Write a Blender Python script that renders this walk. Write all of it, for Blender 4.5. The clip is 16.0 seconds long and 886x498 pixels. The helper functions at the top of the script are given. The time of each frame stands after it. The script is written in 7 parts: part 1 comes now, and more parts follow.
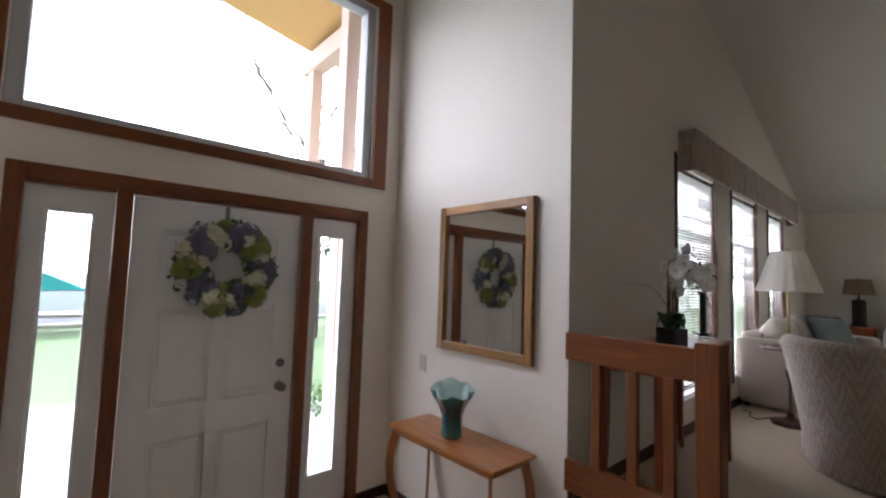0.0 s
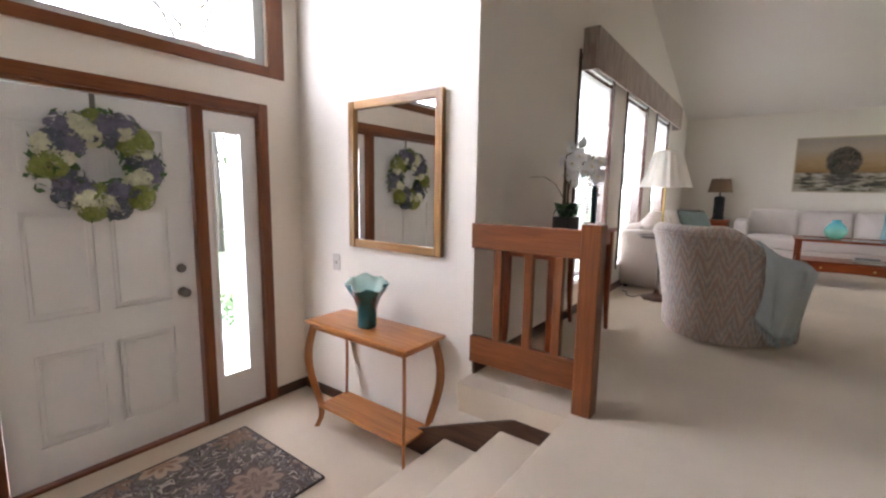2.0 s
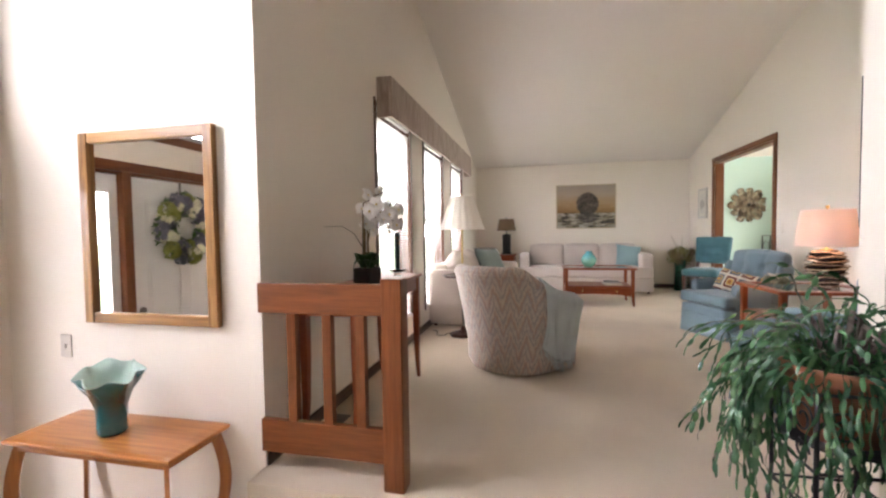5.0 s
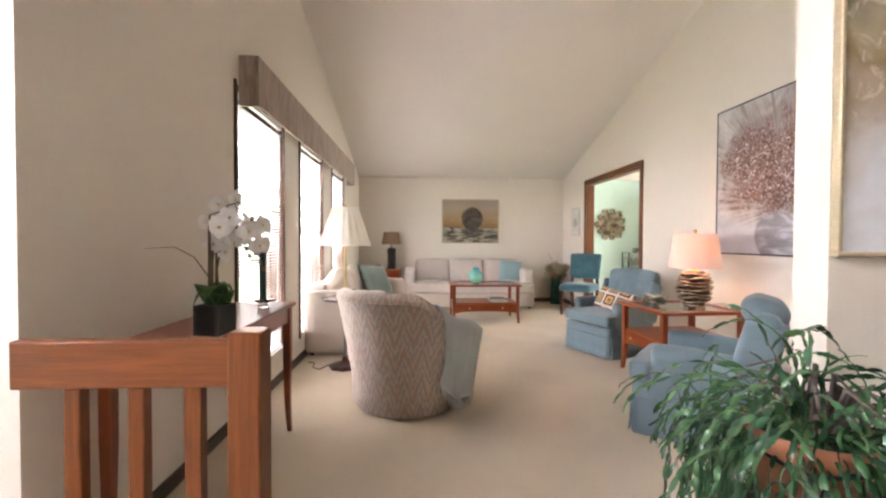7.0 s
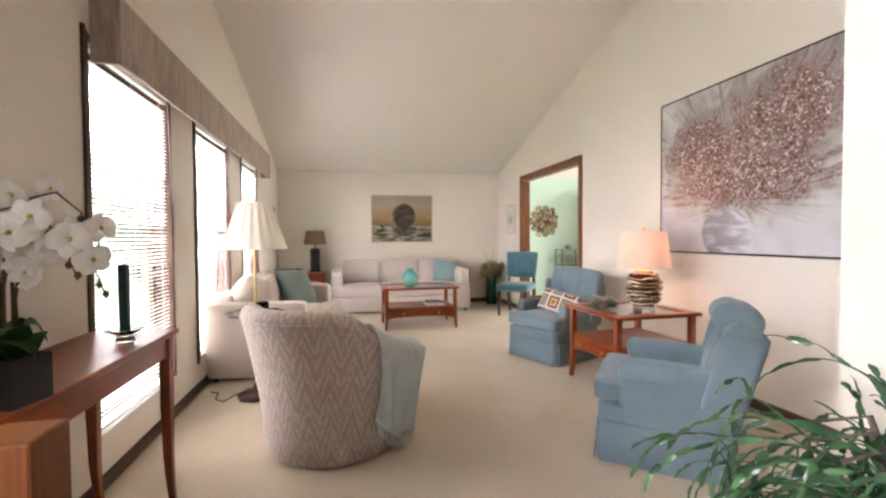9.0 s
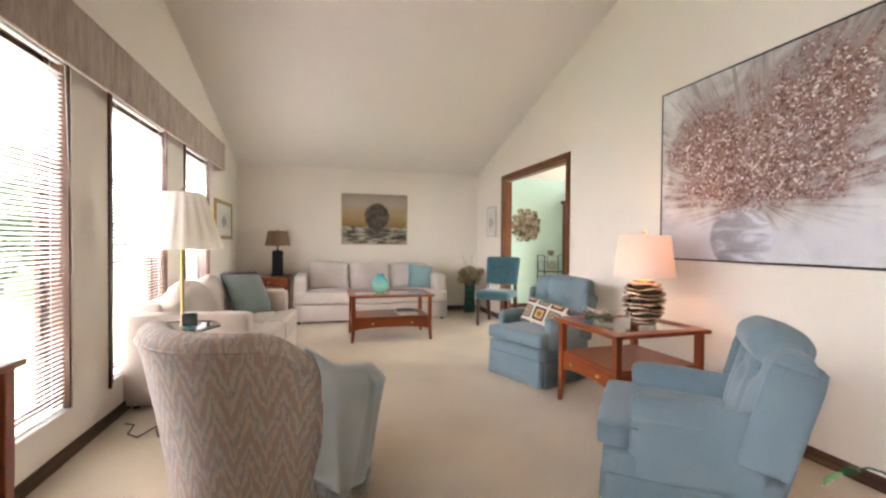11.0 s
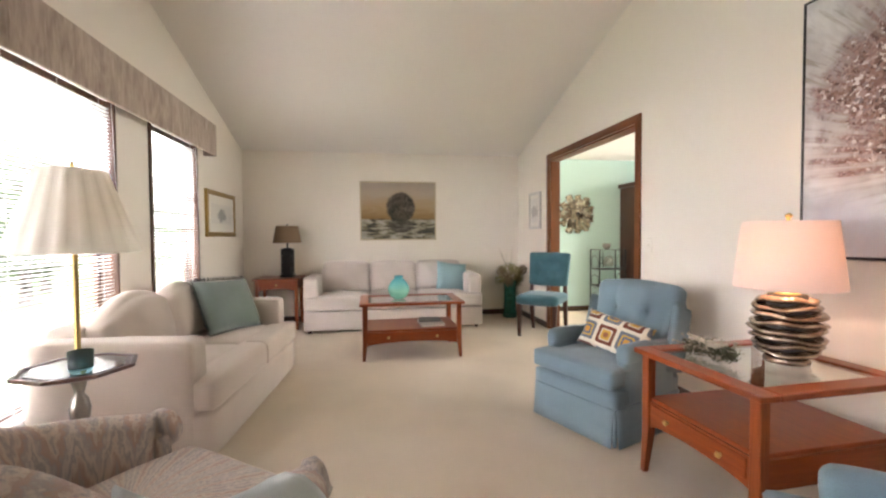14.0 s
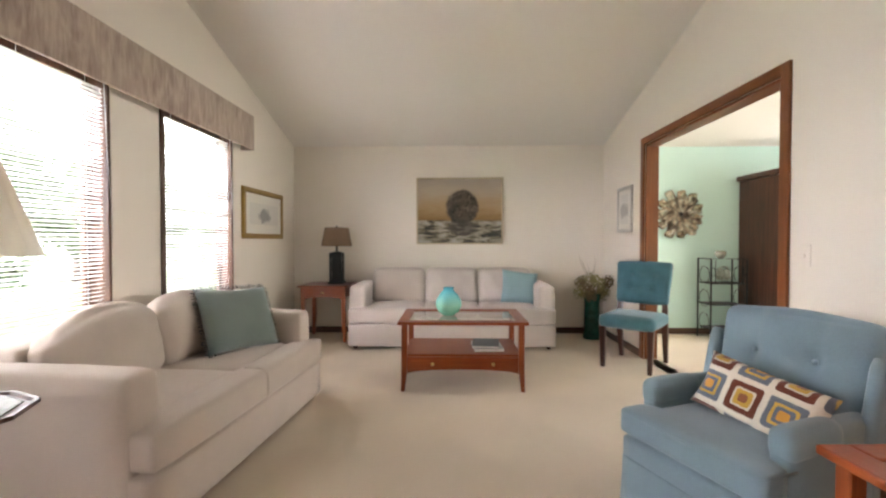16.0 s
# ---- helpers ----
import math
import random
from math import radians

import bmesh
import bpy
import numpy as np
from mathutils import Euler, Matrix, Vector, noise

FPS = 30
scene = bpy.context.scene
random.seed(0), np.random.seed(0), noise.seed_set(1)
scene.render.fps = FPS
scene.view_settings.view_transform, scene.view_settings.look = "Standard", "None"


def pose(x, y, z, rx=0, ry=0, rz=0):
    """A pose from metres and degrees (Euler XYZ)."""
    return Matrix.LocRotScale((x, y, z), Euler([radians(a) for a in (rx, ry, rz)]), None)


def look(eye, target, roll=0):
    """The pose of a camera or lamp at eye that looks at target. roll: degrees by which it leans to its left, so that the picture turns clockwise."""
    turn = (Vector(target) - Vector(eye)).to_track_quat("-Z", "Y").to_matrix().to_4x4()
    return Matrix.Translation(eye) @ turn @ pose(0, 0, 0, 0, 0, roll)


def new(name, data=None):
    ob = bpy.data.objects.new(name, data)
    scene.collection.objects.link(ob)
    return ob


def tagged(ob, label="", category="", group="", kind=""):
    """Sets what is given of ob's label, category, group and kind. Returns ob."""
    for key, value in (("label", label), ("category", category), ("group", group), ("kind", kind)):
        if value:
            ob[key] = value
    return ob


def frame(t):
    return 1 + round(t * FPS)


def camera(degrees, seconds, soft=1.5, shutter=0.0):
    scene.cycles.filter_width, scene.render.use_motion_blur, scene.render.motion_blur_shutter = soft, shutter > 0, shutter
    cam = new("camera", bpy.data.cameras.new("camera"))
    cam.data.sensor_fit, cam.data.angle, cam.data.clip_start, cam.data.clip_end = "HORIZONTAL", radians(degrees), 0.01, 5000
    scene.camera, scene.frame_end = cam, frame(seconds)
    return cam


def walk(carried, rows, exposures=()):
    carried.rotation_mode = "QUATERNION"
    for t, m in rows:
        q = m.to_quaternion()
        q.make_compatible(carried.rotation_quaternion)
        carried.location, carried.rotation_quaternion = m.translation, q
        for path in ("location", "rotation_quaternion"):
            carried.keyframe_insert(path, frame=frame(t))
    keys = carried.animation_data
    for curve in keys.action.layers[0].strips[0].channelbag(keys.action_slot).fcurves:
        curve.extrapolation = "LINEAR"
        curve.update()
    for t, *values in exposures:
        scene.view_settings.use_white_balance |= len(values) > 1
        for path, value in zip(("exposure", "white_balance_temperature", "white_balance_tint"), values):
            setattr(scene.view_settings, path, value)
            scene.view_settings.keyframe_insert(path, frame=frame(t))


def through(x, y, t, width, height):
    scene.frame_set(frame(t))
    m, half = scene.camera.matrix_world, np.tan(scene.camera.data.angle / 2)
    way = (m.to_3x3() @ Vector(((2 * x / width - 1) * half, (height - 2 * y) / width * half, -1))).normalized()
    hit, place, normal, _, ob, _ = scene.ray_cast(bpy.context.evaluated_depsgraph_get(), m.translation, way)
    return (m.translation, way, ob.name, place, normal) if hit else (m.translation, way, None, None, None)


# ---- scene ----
cam = camera(91.5, 16.0, soft=2.3)
PATH = [
    (0, (0.370, -0.006, 1.102), (1.703, 1.479, 1.240), 1.9),
    (0.5, (0.378, -0.015, 1.080), (1.795, 1.395, 1.125), 1.7),
    (1, (0.368, -0.019, 1.054), (1.859, 1.313, 0.987), 1.5),
    (1.5, (0.376, -0.030, 1.033), (1.912, 1.239, 0.848), 1.1),
    (2, (0.376, -0.047, 1.021), (1.963, 1.141, 0.755), 0.9),
    (2.5, (0.382, -0.060, 1.018), (2.036, 1.027, 0.731), 0.6),
    (3, (0.383, -0.062, 1.021), (2.111, 0.909, 0.755), 0.3),
    (3.5, (0.399, -0.048, 1.027), (2.197, 0.798, 0.800), 0.1),
    (4, (0.426, -0.049, 1.039), (2.280, 0.678, 0.855), -0.2),
    (4.5, (0.488, -0.057, 1.044), (2.392, 0.542, 0.919), -0.6),
    (5, (0.619, -0.037, 1.075), (2.567, 0.409, 0.993), -0.8),
    (7.5, (1.185, 0.089, 1.137), (3.174, -0.123, 1.102), 0.5),
    (8, (1.311, 0.077, 1.125), (3.287, -0.227, 1.095), 0.6),
    (8.5, (1.443, 0.067, 1.142), (3.408, -0.302, 1.105), 0.3),
    (9, (1.561, 0.082, 1.165), (3.514, -0.346, 1.112), -0.4),
    (11.5, (2.163, -0.145, 1.142), (4.092, -0.671, 1.112), 0.6),
    (12, (2.291, -0.205, 1.152), (4.228, -0.701, 1.117), 0.6),
    (12.5, (2.453, -0.259, 1.153), (4.397, -0.723, 1.108), 0.4),
    (13, (2.631, -0.285, 1.159), (4.577, -0.739, 1.098), 0.1),
    (13.5, (2.800, -0.348, 1.160), (4.754, -0.766, 1.094), -0.1),
    (14, (2.974, -0.431, 1.151), (4.945, -0.766, 1.088), -0.4),
    (14.5, (3.198, -0.537, 1.167), (5.183, -0.776, 1.099), -0.9),
    (15, (3.386, -0.567, 1.141), (5.377, -0.750, 1.092), -0.6),
    (15.5, (3.571, -0.585, 1.136), (5.568, -0.698, 1.095), -0.5),
    (16, (3.734, -0.737, 1.138), (5.734, -0.696, 1.098), 0.0),
]
EXPOSURES = [(0.0, 1.15, 5950, 15), (1.0, 1.6, 6000, 15), (2.0, 2.3, 6100, 16), (3.5, 2.62, 6250, 17), (5.0, 2.7, 6550, 18), (7.0, 2.95, 6700, 18), (9.0, 2.94, 6650, 17), (13.5, 2.88, 6650, 16), (16.0, 2.72, 6650, 16)]
walk(cam, [(t, look(eye, target, roll)) for t, eye, target, roll in PATH], EXPOSURES)

# ---- world, sun and window light ----
world = bpy.data.worlds.new("sky_world")
scene.world = world
world.use_nodes = True
wn = world.node_tree.nodes
sky = wn.new("ShaderNodeTexSky")
sky.sky_type, sky.sun_disc = "NISHITA", False
sky.sun_elevation, sky.sun_rotation = radians(48.6), radians(263.5)
world.node_tree.links.new(sky.outputs[0], wn["Background"].inputs[0])
wn["Background"].inputs[1].default_value = 0.15

sun = new("sun", bpy.data.lights.new("sun", "SUN"))
sun.data.energy, sun.data.angle, sun.data.color = 4.0, radians(0.5), (1.0, 0.95, 0.86)
sun.matrix_world = look((-7, -0.8, 8), (0, 0, 0))


def window_light(name, x, y, z, w, h, toward, watts, colour=(1.0, 0.98, 0.95)):
    ob = new(name, bpy.data.lights.new(name, "AREA"))
    ob.data.shape, ob.data.size, ob.data.size_y = "RECTANGLE", w, h
    ob.data.energy, ob.data.color = watts, colour
    ob.matrix_world = look((x, y, z), (x + toward[0], y + toward[1], z + toward[2]))
    return ob


window_light("skylight_dining", 7.2, -5.86, 1.35, 1.7, 1.2, (0, 1, 0.1), 14)


# ---- materials ----
def material(name, colour, rough=0.6, vary=0.08, grain=60.0, bump=0.15, broad=1.5, metal=0.0, sheen=0.0, dist=0.002, spec=0.5):
    """A surface with colour that varies at a broad and a fine scale, and a fine relief."""
    m = bpy.data.materials.new(name)
    m.use_nodes = True
    nt = m.node_tree
    b = nt.nodes["Principled BSDF"]
    tc = nt.nodes.new("ShaderNodeTexCoord")
    n1, n2 = nt.nodes.new("ShaderNodeTexNoise"), nt.nodes.new("ShaderNodeTexNoise")
    n1.inputs["Scale"].default_value, n2.inputs["Scale"].default_value = broad, grain
    n1.inputs["Detail"].default_value = 4
    for n in (n1, n2):
        nt.links.new(tc.outputs["Object"], n.inputs["Vector"])
    add = nt.nodes.new("ShaderNodeMath")
    add.operation = "ADD"
    nt.links.new(n1.outputs[0], add.inputs[0])
    nt.links.new(n2.outputs[0], add.inputs[1])
    mr = nt.nodes.new("ShaderNodeMapRange")
    mr.inputs[1].default_value, mr.inputs[2].default_value = 0.6, 1.4
    mr.inputs[3].default_value, mr.inputs[4].default_value = 1 - vary, 1 + vary
    nt.links.new(add.outputs[0], mr.inputs[0])
    mul = nt.nodes.new("ShaderNodeVectorMath")
    mul.operation = "SCALE"
    mul.inputs[0].default_value = colour[:3]
    nt.links.new(mr.outputs[0], mul.inputs["Scale"])
    nt.links.new(mul.outputs[0], b.inputs["Base Color"])
    b.inputs["Roughness"].default_value, b.inputs["Metallic"].default_value = rough, metal
    b.inputs["Specular IOR Level"].default_value = spec
    if sheen:
        b.inputs["Sheen Weight"].default_value, b.inputs["Sheen Roughness"].default_value = sheen, 0.5
    if bump:
        bp = nt.nodes.new("ShaderNodeBump")
        bp.inputs["Strength"].default_value, bp.inputs["Distance"].default_value = bump, dist
        nt.links.new(n2.outputs[0], bp.inputs["Height"])
        nt.links.new(bp.outputs[0], b.inputs["Normal"])
    return m


def wood(name, dark, light, axis=0, rough=0.35, scale=1.0, coat=0.15):
    """Stained wood with long grain along one axis."""
    m = bpy.data.materials.new(name)
    m.use_nodes = True
    nt = m.node_tree
    b = nt.nodes["Principled BSDF"]
    tc, mp = nt.nodes.new("ShaderNodeTexCoord"), nt.nodes.new("ShaderNodeMapping")
    sc = [40.0 * scale] * 3
    sc[axis] = 1.8 * scale
    mp.inputs["Scale"].default_value = sc
    oi = nt.nodes.new("ShaderNodeObjectInfo")
    sh = nt.nodes.new("ShaderNodeVectorMath")
    sh.operation = "ADD"
    nt.links.new(tc.outputs["Object"], sh.inputs[0])
    nt.links.new(oi.outputs["Random"], sh.inputs[1])
    nt.links.new(sh.outputs[0], mp.inputs["Vector"])
    n1, n2 = nt.nodes.new("ShaderNodeTexNoise"), nt.nodes.new("ShaderNodeTexNoise")
    n1.inputs["Scale"].default_value, n1.inputs["Detail"].default_value, n1.inputs["Distortion"].default_value = 1.0, 6, 1.2
    n2.inputs["Scale"].default_value = 6.0
    nt.links.new(mp.outputs[0], n1.inputs["Vector"])
    nt.links.new(mp.outputs[0], n2.inputs["Vector"])
    mix = nt.nodes.new("ShaderNodeMath")
    mix.operation = "MULTIPLY_ADD"
    mix.inputs[1].default_value, mix.inputs[2].default_value = 0.35, 0.0
    nt.links.new(n2.outputs[0], mix.inputs[0])
    add = nt.nodes.new("ShaderNodeMath")
    add.operation = "ADD"
    nt.links.new(n1.outputs[0], add.inputs[0])
    nt.links.new(mix.outputs[0], add.inputs[1])
    cr = nt.nodes.new("ShaderNodeValToRGB")
    cr.color_ramp.elements[0].position, cr.color_ramp.elements[1].position = 0.48, 0.9
    cr.color_ramp.elements[0].color, cr.color_ramp.elements[1].color = (*dark, 1), (*light, 1)
    nt.links.new(add.outputs[0], cr.inputs[0])
    nt.links.new(cr.outputs[0], b.inputs["Base Color"])
    b.inputs["Roughness"].default_value = rough
    b.inputs["Coat Weight"].default_value, b.inputs["Coat Roughness"].default_value = coat, 0.2
    b.inputs["Specular IOR Level"].default_value = 0.32
    bp = nt.nodes.new("ShaderNodeBump")
    bp.inputs["Strength"].default_value, bp.inputs["Distance"].default_value = 0.12, 0.001
    nt.links.new(add.outputs[0], bp.inputs["Height"])
    nt.links.new(bp.outputs[0], b.inputs["Normal"])
    return m


def glass(name, tint=(1, 1, 1), rough=0.0):
    m = bpy.data.materials.new(name)
    m.use_nodes = True
    b = m.node_tree.nodes["Principled BSDF"]
    b.inputs["Base Color"].default_value = (*tint, 1)
    b.inputs["Transmission Weight"].default_value, b.inputs["Roughness"].default_value = 1.0, rough
    b.inputs["IOR"].default_value = 1.45
    return m


def shade_cloth(name, colour, through=0.5):
    """Cloth that lets some light through, for lamp shades."""
    m = material(name, colour, 0.8, 0.04, 300, 0.1)
    nt = m.node_tree
    out = nt.nodes["Material Output"]
    tr, mx = nt.nodes.new("ShaderNodeBsdfTranslucent"), nt.nodes.new("ShaderNodeMixShader")
    tr.inputs[0].default_value = (*colour, 1)
    mx.inputs[0].default_value = through
    nt.links.new(nt.nodes["Principled BSDF"].outputs[0], mx.inputs[1])
    nt.links.new(tr.outputs[0], mx.inputs[2])
    nt.links.new(mx.outputs[0], out.inputs[0])
    return m


PAINT = material("cream_paint", (0.83, 0.765, 0.668), 0.75, 0.025, 220, 0.10, 0.7, dist=0.001)
CEILING = material("ceiling_paint", (0.85, 0.805, 0.74), 0.9, 0.04, 160, 0.35, 0.6, dist=0.003)
MINT = material("mint_paint", (0.58, 0.76, 0.69), 0.75, 0.025, 220, 0.10, 0.7, dist=0.001)
CARPET = material("beige_carpet", (0.69, 0.576, 0.435), 0.95, 0.18, 420, 0.6, 1.3, sheen=0.2, dist=0.006, spec=0.1)
OAK = wood("red_oak_trim", (0.145, 0.044, 0.014), (0.235, 0.078, 0.024), 2, 0.35, 1.5)
OAK_H = wood("red_oak_trim_level", (0.145, 0.044, 0.014), (0.235, 0.078, 0.024), 0, 0.35, 1.5)
OAK_Y = wood("red_oak_trim_across", (0.145, 0.044, 0.014), (0.235, 0.078, 0.024), 1, 0.35, 1.5)
DARK_TRIM = wood("dark_walnut_trim", (0.045, 0.022, 0.012), (0.11, 0.055, 0.03), 0)
DARK_TRIM_V = wood("dark_walnut_casing", (0.06, 0.026, 0.014), (0.14, 0.065, 0.035), 2)
WHITE = material("white_door_paint", (0.80, 0.79, 0.76), 0.4, 0.02, 120, 0.05, 1.0, dist=0.001)
PANE = glass("window_glass")
STEEL = material("dark_nickel", (0.22, 0.20, 0.18), 0.3, 0.05, 80, 0.05, metal=1.0)
BRASS = material("aged_brass", (0.55, 0.40, 0.16), 0.3, 0.1, 60, 0.05, metal=1.0)
BLACK_IRON = material("black_wrought_iron", (0.02, 0.02, 0.022), 0.5, 0.1, 200, 0.3, metal=0.6)
CHERRY = wood("cherry_veneer", (0.21, 0.040, 0.009), (0.30, 0.066, 0.014), 0, 0.3, 1.7, 0.12)
CHERRY_Y = wood("cherry_veneer_across", (0.21, 0.040, 0.009), (0.30, 0.066, 0.014), 1, 0.3, 1.7, 0.12)
CHERRY_V = wood("cherry_upright", (0.205, 0.043, 0.012), (0.30, 0.072, 0.019), 2, 0.3, 1.7, 0.12)
HONEY = wood("honey_oak", (0.34, 0.115, 0.026), (0.52, 0.215, 0.055), 1, 0.28, 0.8, 0.3)
HONEY_V = wood("honey_oak_upright", (0.26, 0.085, 0.022), (0.42, 0.165, 0.045), 2, 0.3, 0.8, 0.3)
MIRROR_WOOD = wood("rustic_pine", (0.16, 0.07, 0.02), (0.48, 0.26, 0.09), 2, 0.4, 0.7, 0.2)
DARK_WOOD = wood("dark_mahogany", (0.035, 0.012, 0.008), (0.10, 0.035, 0.02), 2, 0.3)
MIRROR = bpy.data.materials.new("mirror_silver")
MIRROR.use_nodes = True
MIRROR.node_tree.nodes["Principled BSDF"].inputs["Metallic"].default_value = 1.0
MIRROR.node_tree.nodes["Principled BSDF"].inputs["Roughness"].default_value = 0.02
MIRROR.node_tree.nodes["Principled BSDF"].inputs["Base Color"].default_value = (0.88, 0.89, 0.88, 1)
BLIND = shade_cloth("white_blind_vinyl", (0.84, 0.83, 0.80), 0.18)
SOFA = material("oatmeal_weave", (0.62, 0.545, 0.495), 0.95, 0.10, 380, 0.5, 3.0, sheen=0.3, dist=0.003, spec=0.15)
SOFA2 = material("sand_weave", (0.585, 0.495, 0.42), 0.95, 0.10, 380, 0.5, 3.0, sheen=0.3, dist=0.003, spec=0.15)
BLUE = material("slate_blue_upholstery", (0.18, 0.255, 0.29), 0.9, 0.16, 300, 0.4, 3.5, sheen=0.25, dist=0.003, spec=0.15)
TEAL = material("teal_velvet", (0.06, 0.155, 0.188), 0.8, 0.26, 200, 0.3, 9.0, sheen=0.3, dist=0.002, spec=0.2)
AQUA = material("pale_aqua_wool", (0.55, 0.61, 0.60), 0.95, 0.10, 400, 0.6, 4.0, sheen=0.4, dist=0.003, spec=0.1)
SAGE = material("sage_blue_cloth", (0.185, 0.225, 0.205), 0.9, 0.12, 350, 0.4, 4.0, sheen=0.3, dist=0.003, spec=0.15)
SKYBLUE = material("light_blue_cloth", (0.30, 0.46, 0.50), 0.9, 0.10, 350, 0.4, 4.0, sheen=0.3, dist=0.003, spec=0.15)
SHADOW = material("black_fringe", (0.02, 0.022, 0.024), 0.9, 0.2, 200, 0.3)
TERRACOTTA = material("terracotta", (0.42, 0.17, 0.09), 0.8, 0.15, 60, 0.3)
SOIL = material("potting_soil", (0.05, 0.035, 0.025), 0.95, 0.3, 90, 0.8, dist=0.01)


# ---- mesh helpers ----
def part(name, bm, mat, parent=None, label="", smooth=False):
    me = bpy.data.meshes.new(name)
    bm.to_mesh(me)
    bm.free()
    if smooth:
        me.shade_smooth()
    for one in mat if isinstance(mat, (list, tuple)) else (mat,):
        me.materials.append(one)
    ob = new(name, me)
    ob.parent = parent
    if label:
        ob["label"] = label
    return ob


def thing(name, m, label, category, group="", kind=""):
    ob = new(name)
    ob.empty_display_size = 0.1
    ob.matrix_world = m
    return tagged(ob, label, category, group, kind)


def structure(name, bm, mat, label="", smooth=False):
    return tagged(part(name, bm, mat, None, "", smooth), label, kind="structure")


def box(bm, x0, x1, y0, y1, z0, z1, bevel=0.0, seg=2, m=None):
    """A box between two corners, with rounded edges."""
    r = bmesh.ops.create_cube(bm, size=1.0)
    vs = r["verts"]
    for v in vs:
        v.co = Vector((x0 + (v.co.x + 0.5) * (x1 - x0), y0 + (v.co.y + 0.5) * (y1 - y0), z0 + (v.co.z + 0.5) * (z1 - z0)))
    if bevel:
        es = list({e for v in vs for e in v.link_edges})
        r = bmesh.ops.bevel(bm, geom=es, offset=bevel, segments=seg, affect="EDGES", profile=0.5)
        vs = r["verts"]
    if m is not None:
        for v in vs:
            v.co = m @ v.co
    return bm


def boxed(x0, x1, y0, y1, z0, z1, bevel=0.0, seg=2, m=None):
    return box(bmesh.new(), x0, x1, y0, y1, z0, z1, bevel, seg, m)


def soft_box(bm, x0, x1, y0, y1, z0, z1, r=0.04, n=8, bulge=(0, 0, 0), wob=0.0, m=None, seed=0.0):
    """An upholstered block: rounded edges, faces that swell, a little unevenness."""
    c = Vector(((x0 + x1) / 2, (y0 + y1) / 2, (z0 + z1) / 2))
    h = Vector((abs(x1 - x0) / 2, abs(y1 - y0) / 2, abs(z1 - z0) / 2))
    r = min(r, min(h) * 0.98)
    res = bmesh.ops.create_cube(bm, size=2.0)
    es = list({e for v in res["verts"] for e in v.link_edges})
    before = set(bm.verts) - set(res["verts"])
    bmesh.ops.subdivide_edges(bm, edges=es, cuts=n, use_grid_fill=True)
    vs = [v for v in bm.verts if v not in before]
    for v in vs:
        u = v.co.copy()
        u = Vector([math.copysign(abs(a) ** 0.72, a) for a in u])
        p = Vector((u.x * h.x, u.y * h.y, u.z * h.z))
        q = Vector([max(-h[i] + r, min(h[i] - r, p[i])) for i in range(3)])
        d = p - q
        if d.length > 1e-7:
            p = q + d.normalized() * r
        for i in range(3):
            j, k = (i + 1) % 3, (i + 2) % 3
            p[i] += u[i] * bulge[i] * (1 - u[j] ** 2) * (1 - u[k] ** 2)
        if wob:
            p += wob * noise.noise_vector(p * 6.0 + Vector((seed, seed, seed)))
        v.co = c + p
        if m is not None:
            v.co = m @ v.co
    return bm


def lathe(bm, profile, n=28, at=(0, 0, 0), wave=None):
    """A turned shape from (radius, height) pairs; wave(angle, ring) may scale the radius."""
    rings = []
    for k, (r, z) in enumerate(profile):
        ring = []
        for i in range(n):
            a = 2 * math.pi * i / n
            rr = r * (wave(a, k) if wave else 1)
            ring.append(bm.verts.new((at[0] + rr * math.cos(a), at[1] + rr * math.sin(a), at[2] + z)))
        rings.append(ring)
    for a, b in zip(rings, rings[1:]):
        for i in range(n):
            bm.faces.new((a[i], a[(i + 1) % n], b[(i + 1) % n], b[i]))
    for ring, flip in ((rings[0], True), (rings[-1], False)):
        if profile[0 if flip else -1][0] > 1e-4:
            bm.faces.new(ring[::-1] if flip else ring)
    return bm


def tube(bm, pts, radius, n=8):
    """A round bar through points; radius may be one number or one a point."""
    pts = [Vector(p) for p in pts]
    rings, side = [], None
    for i, p in enumerate(pts):
        d = (pts[min(i + 1, len(pts) - 1)] - pts[max(i - 1, 0)]).normalized()
        if side is None:
            side = d.orthogonal().normalized()
        side = (side - d * side.dot(d)).normalized()
        up = d.cross(side)
        r = radius[i] if isinstance(radius, (list, tuple)) else radius
        rings.append([bm.verts.new(p + r * (math.cos(2 * math.pi * k / n) * side + math.sin(2 * math.pi * k / n) * up)) for k in range(n)])
    for a, b in zip(rings, rings[1:]):
        for k in range(n):
            bm.faces.new((a[k], a[(k + 1) % n], b[(k + 1) % n], b[k]))
    bm.faces.new(rings[0][::-1])
    bm.faces.new(rings[-1])
    return bm


def square_leg(bm, pts, half, m=None):
    """A square-section leg through (x, y, z) points, with its own half width at each."""
    rings = []
    for (x, y, z), h in zip(pts, half):
        rings.append([bm.verts.new((x + a * h, y + b * h, z)) for a, b in ((-1, -1), (1, -1), (1, 1), (-1, 1))])
    for a, b in zip(rings, rings[1:]):
        for k in range(4):
            bm.faces.new((a[k], a[(k + 1) % 4], b[(k + 1) % 4], b[k]))
    bm.faces.new(rings[0][::-1])
    bm.faces.new(rings[-1])
    bmesh.ops.recalc_face_normals(bm, faces=bm.faces)
    long_edges = [e for e in bm.edges if abs(e.verts[0].co.z - e.verts[1].co.z) > 1e-4]
    bmesh.ops.bevel(bm, geom=long_edges, offset=0.003, segments=1, affect="EDGES")
    return bm


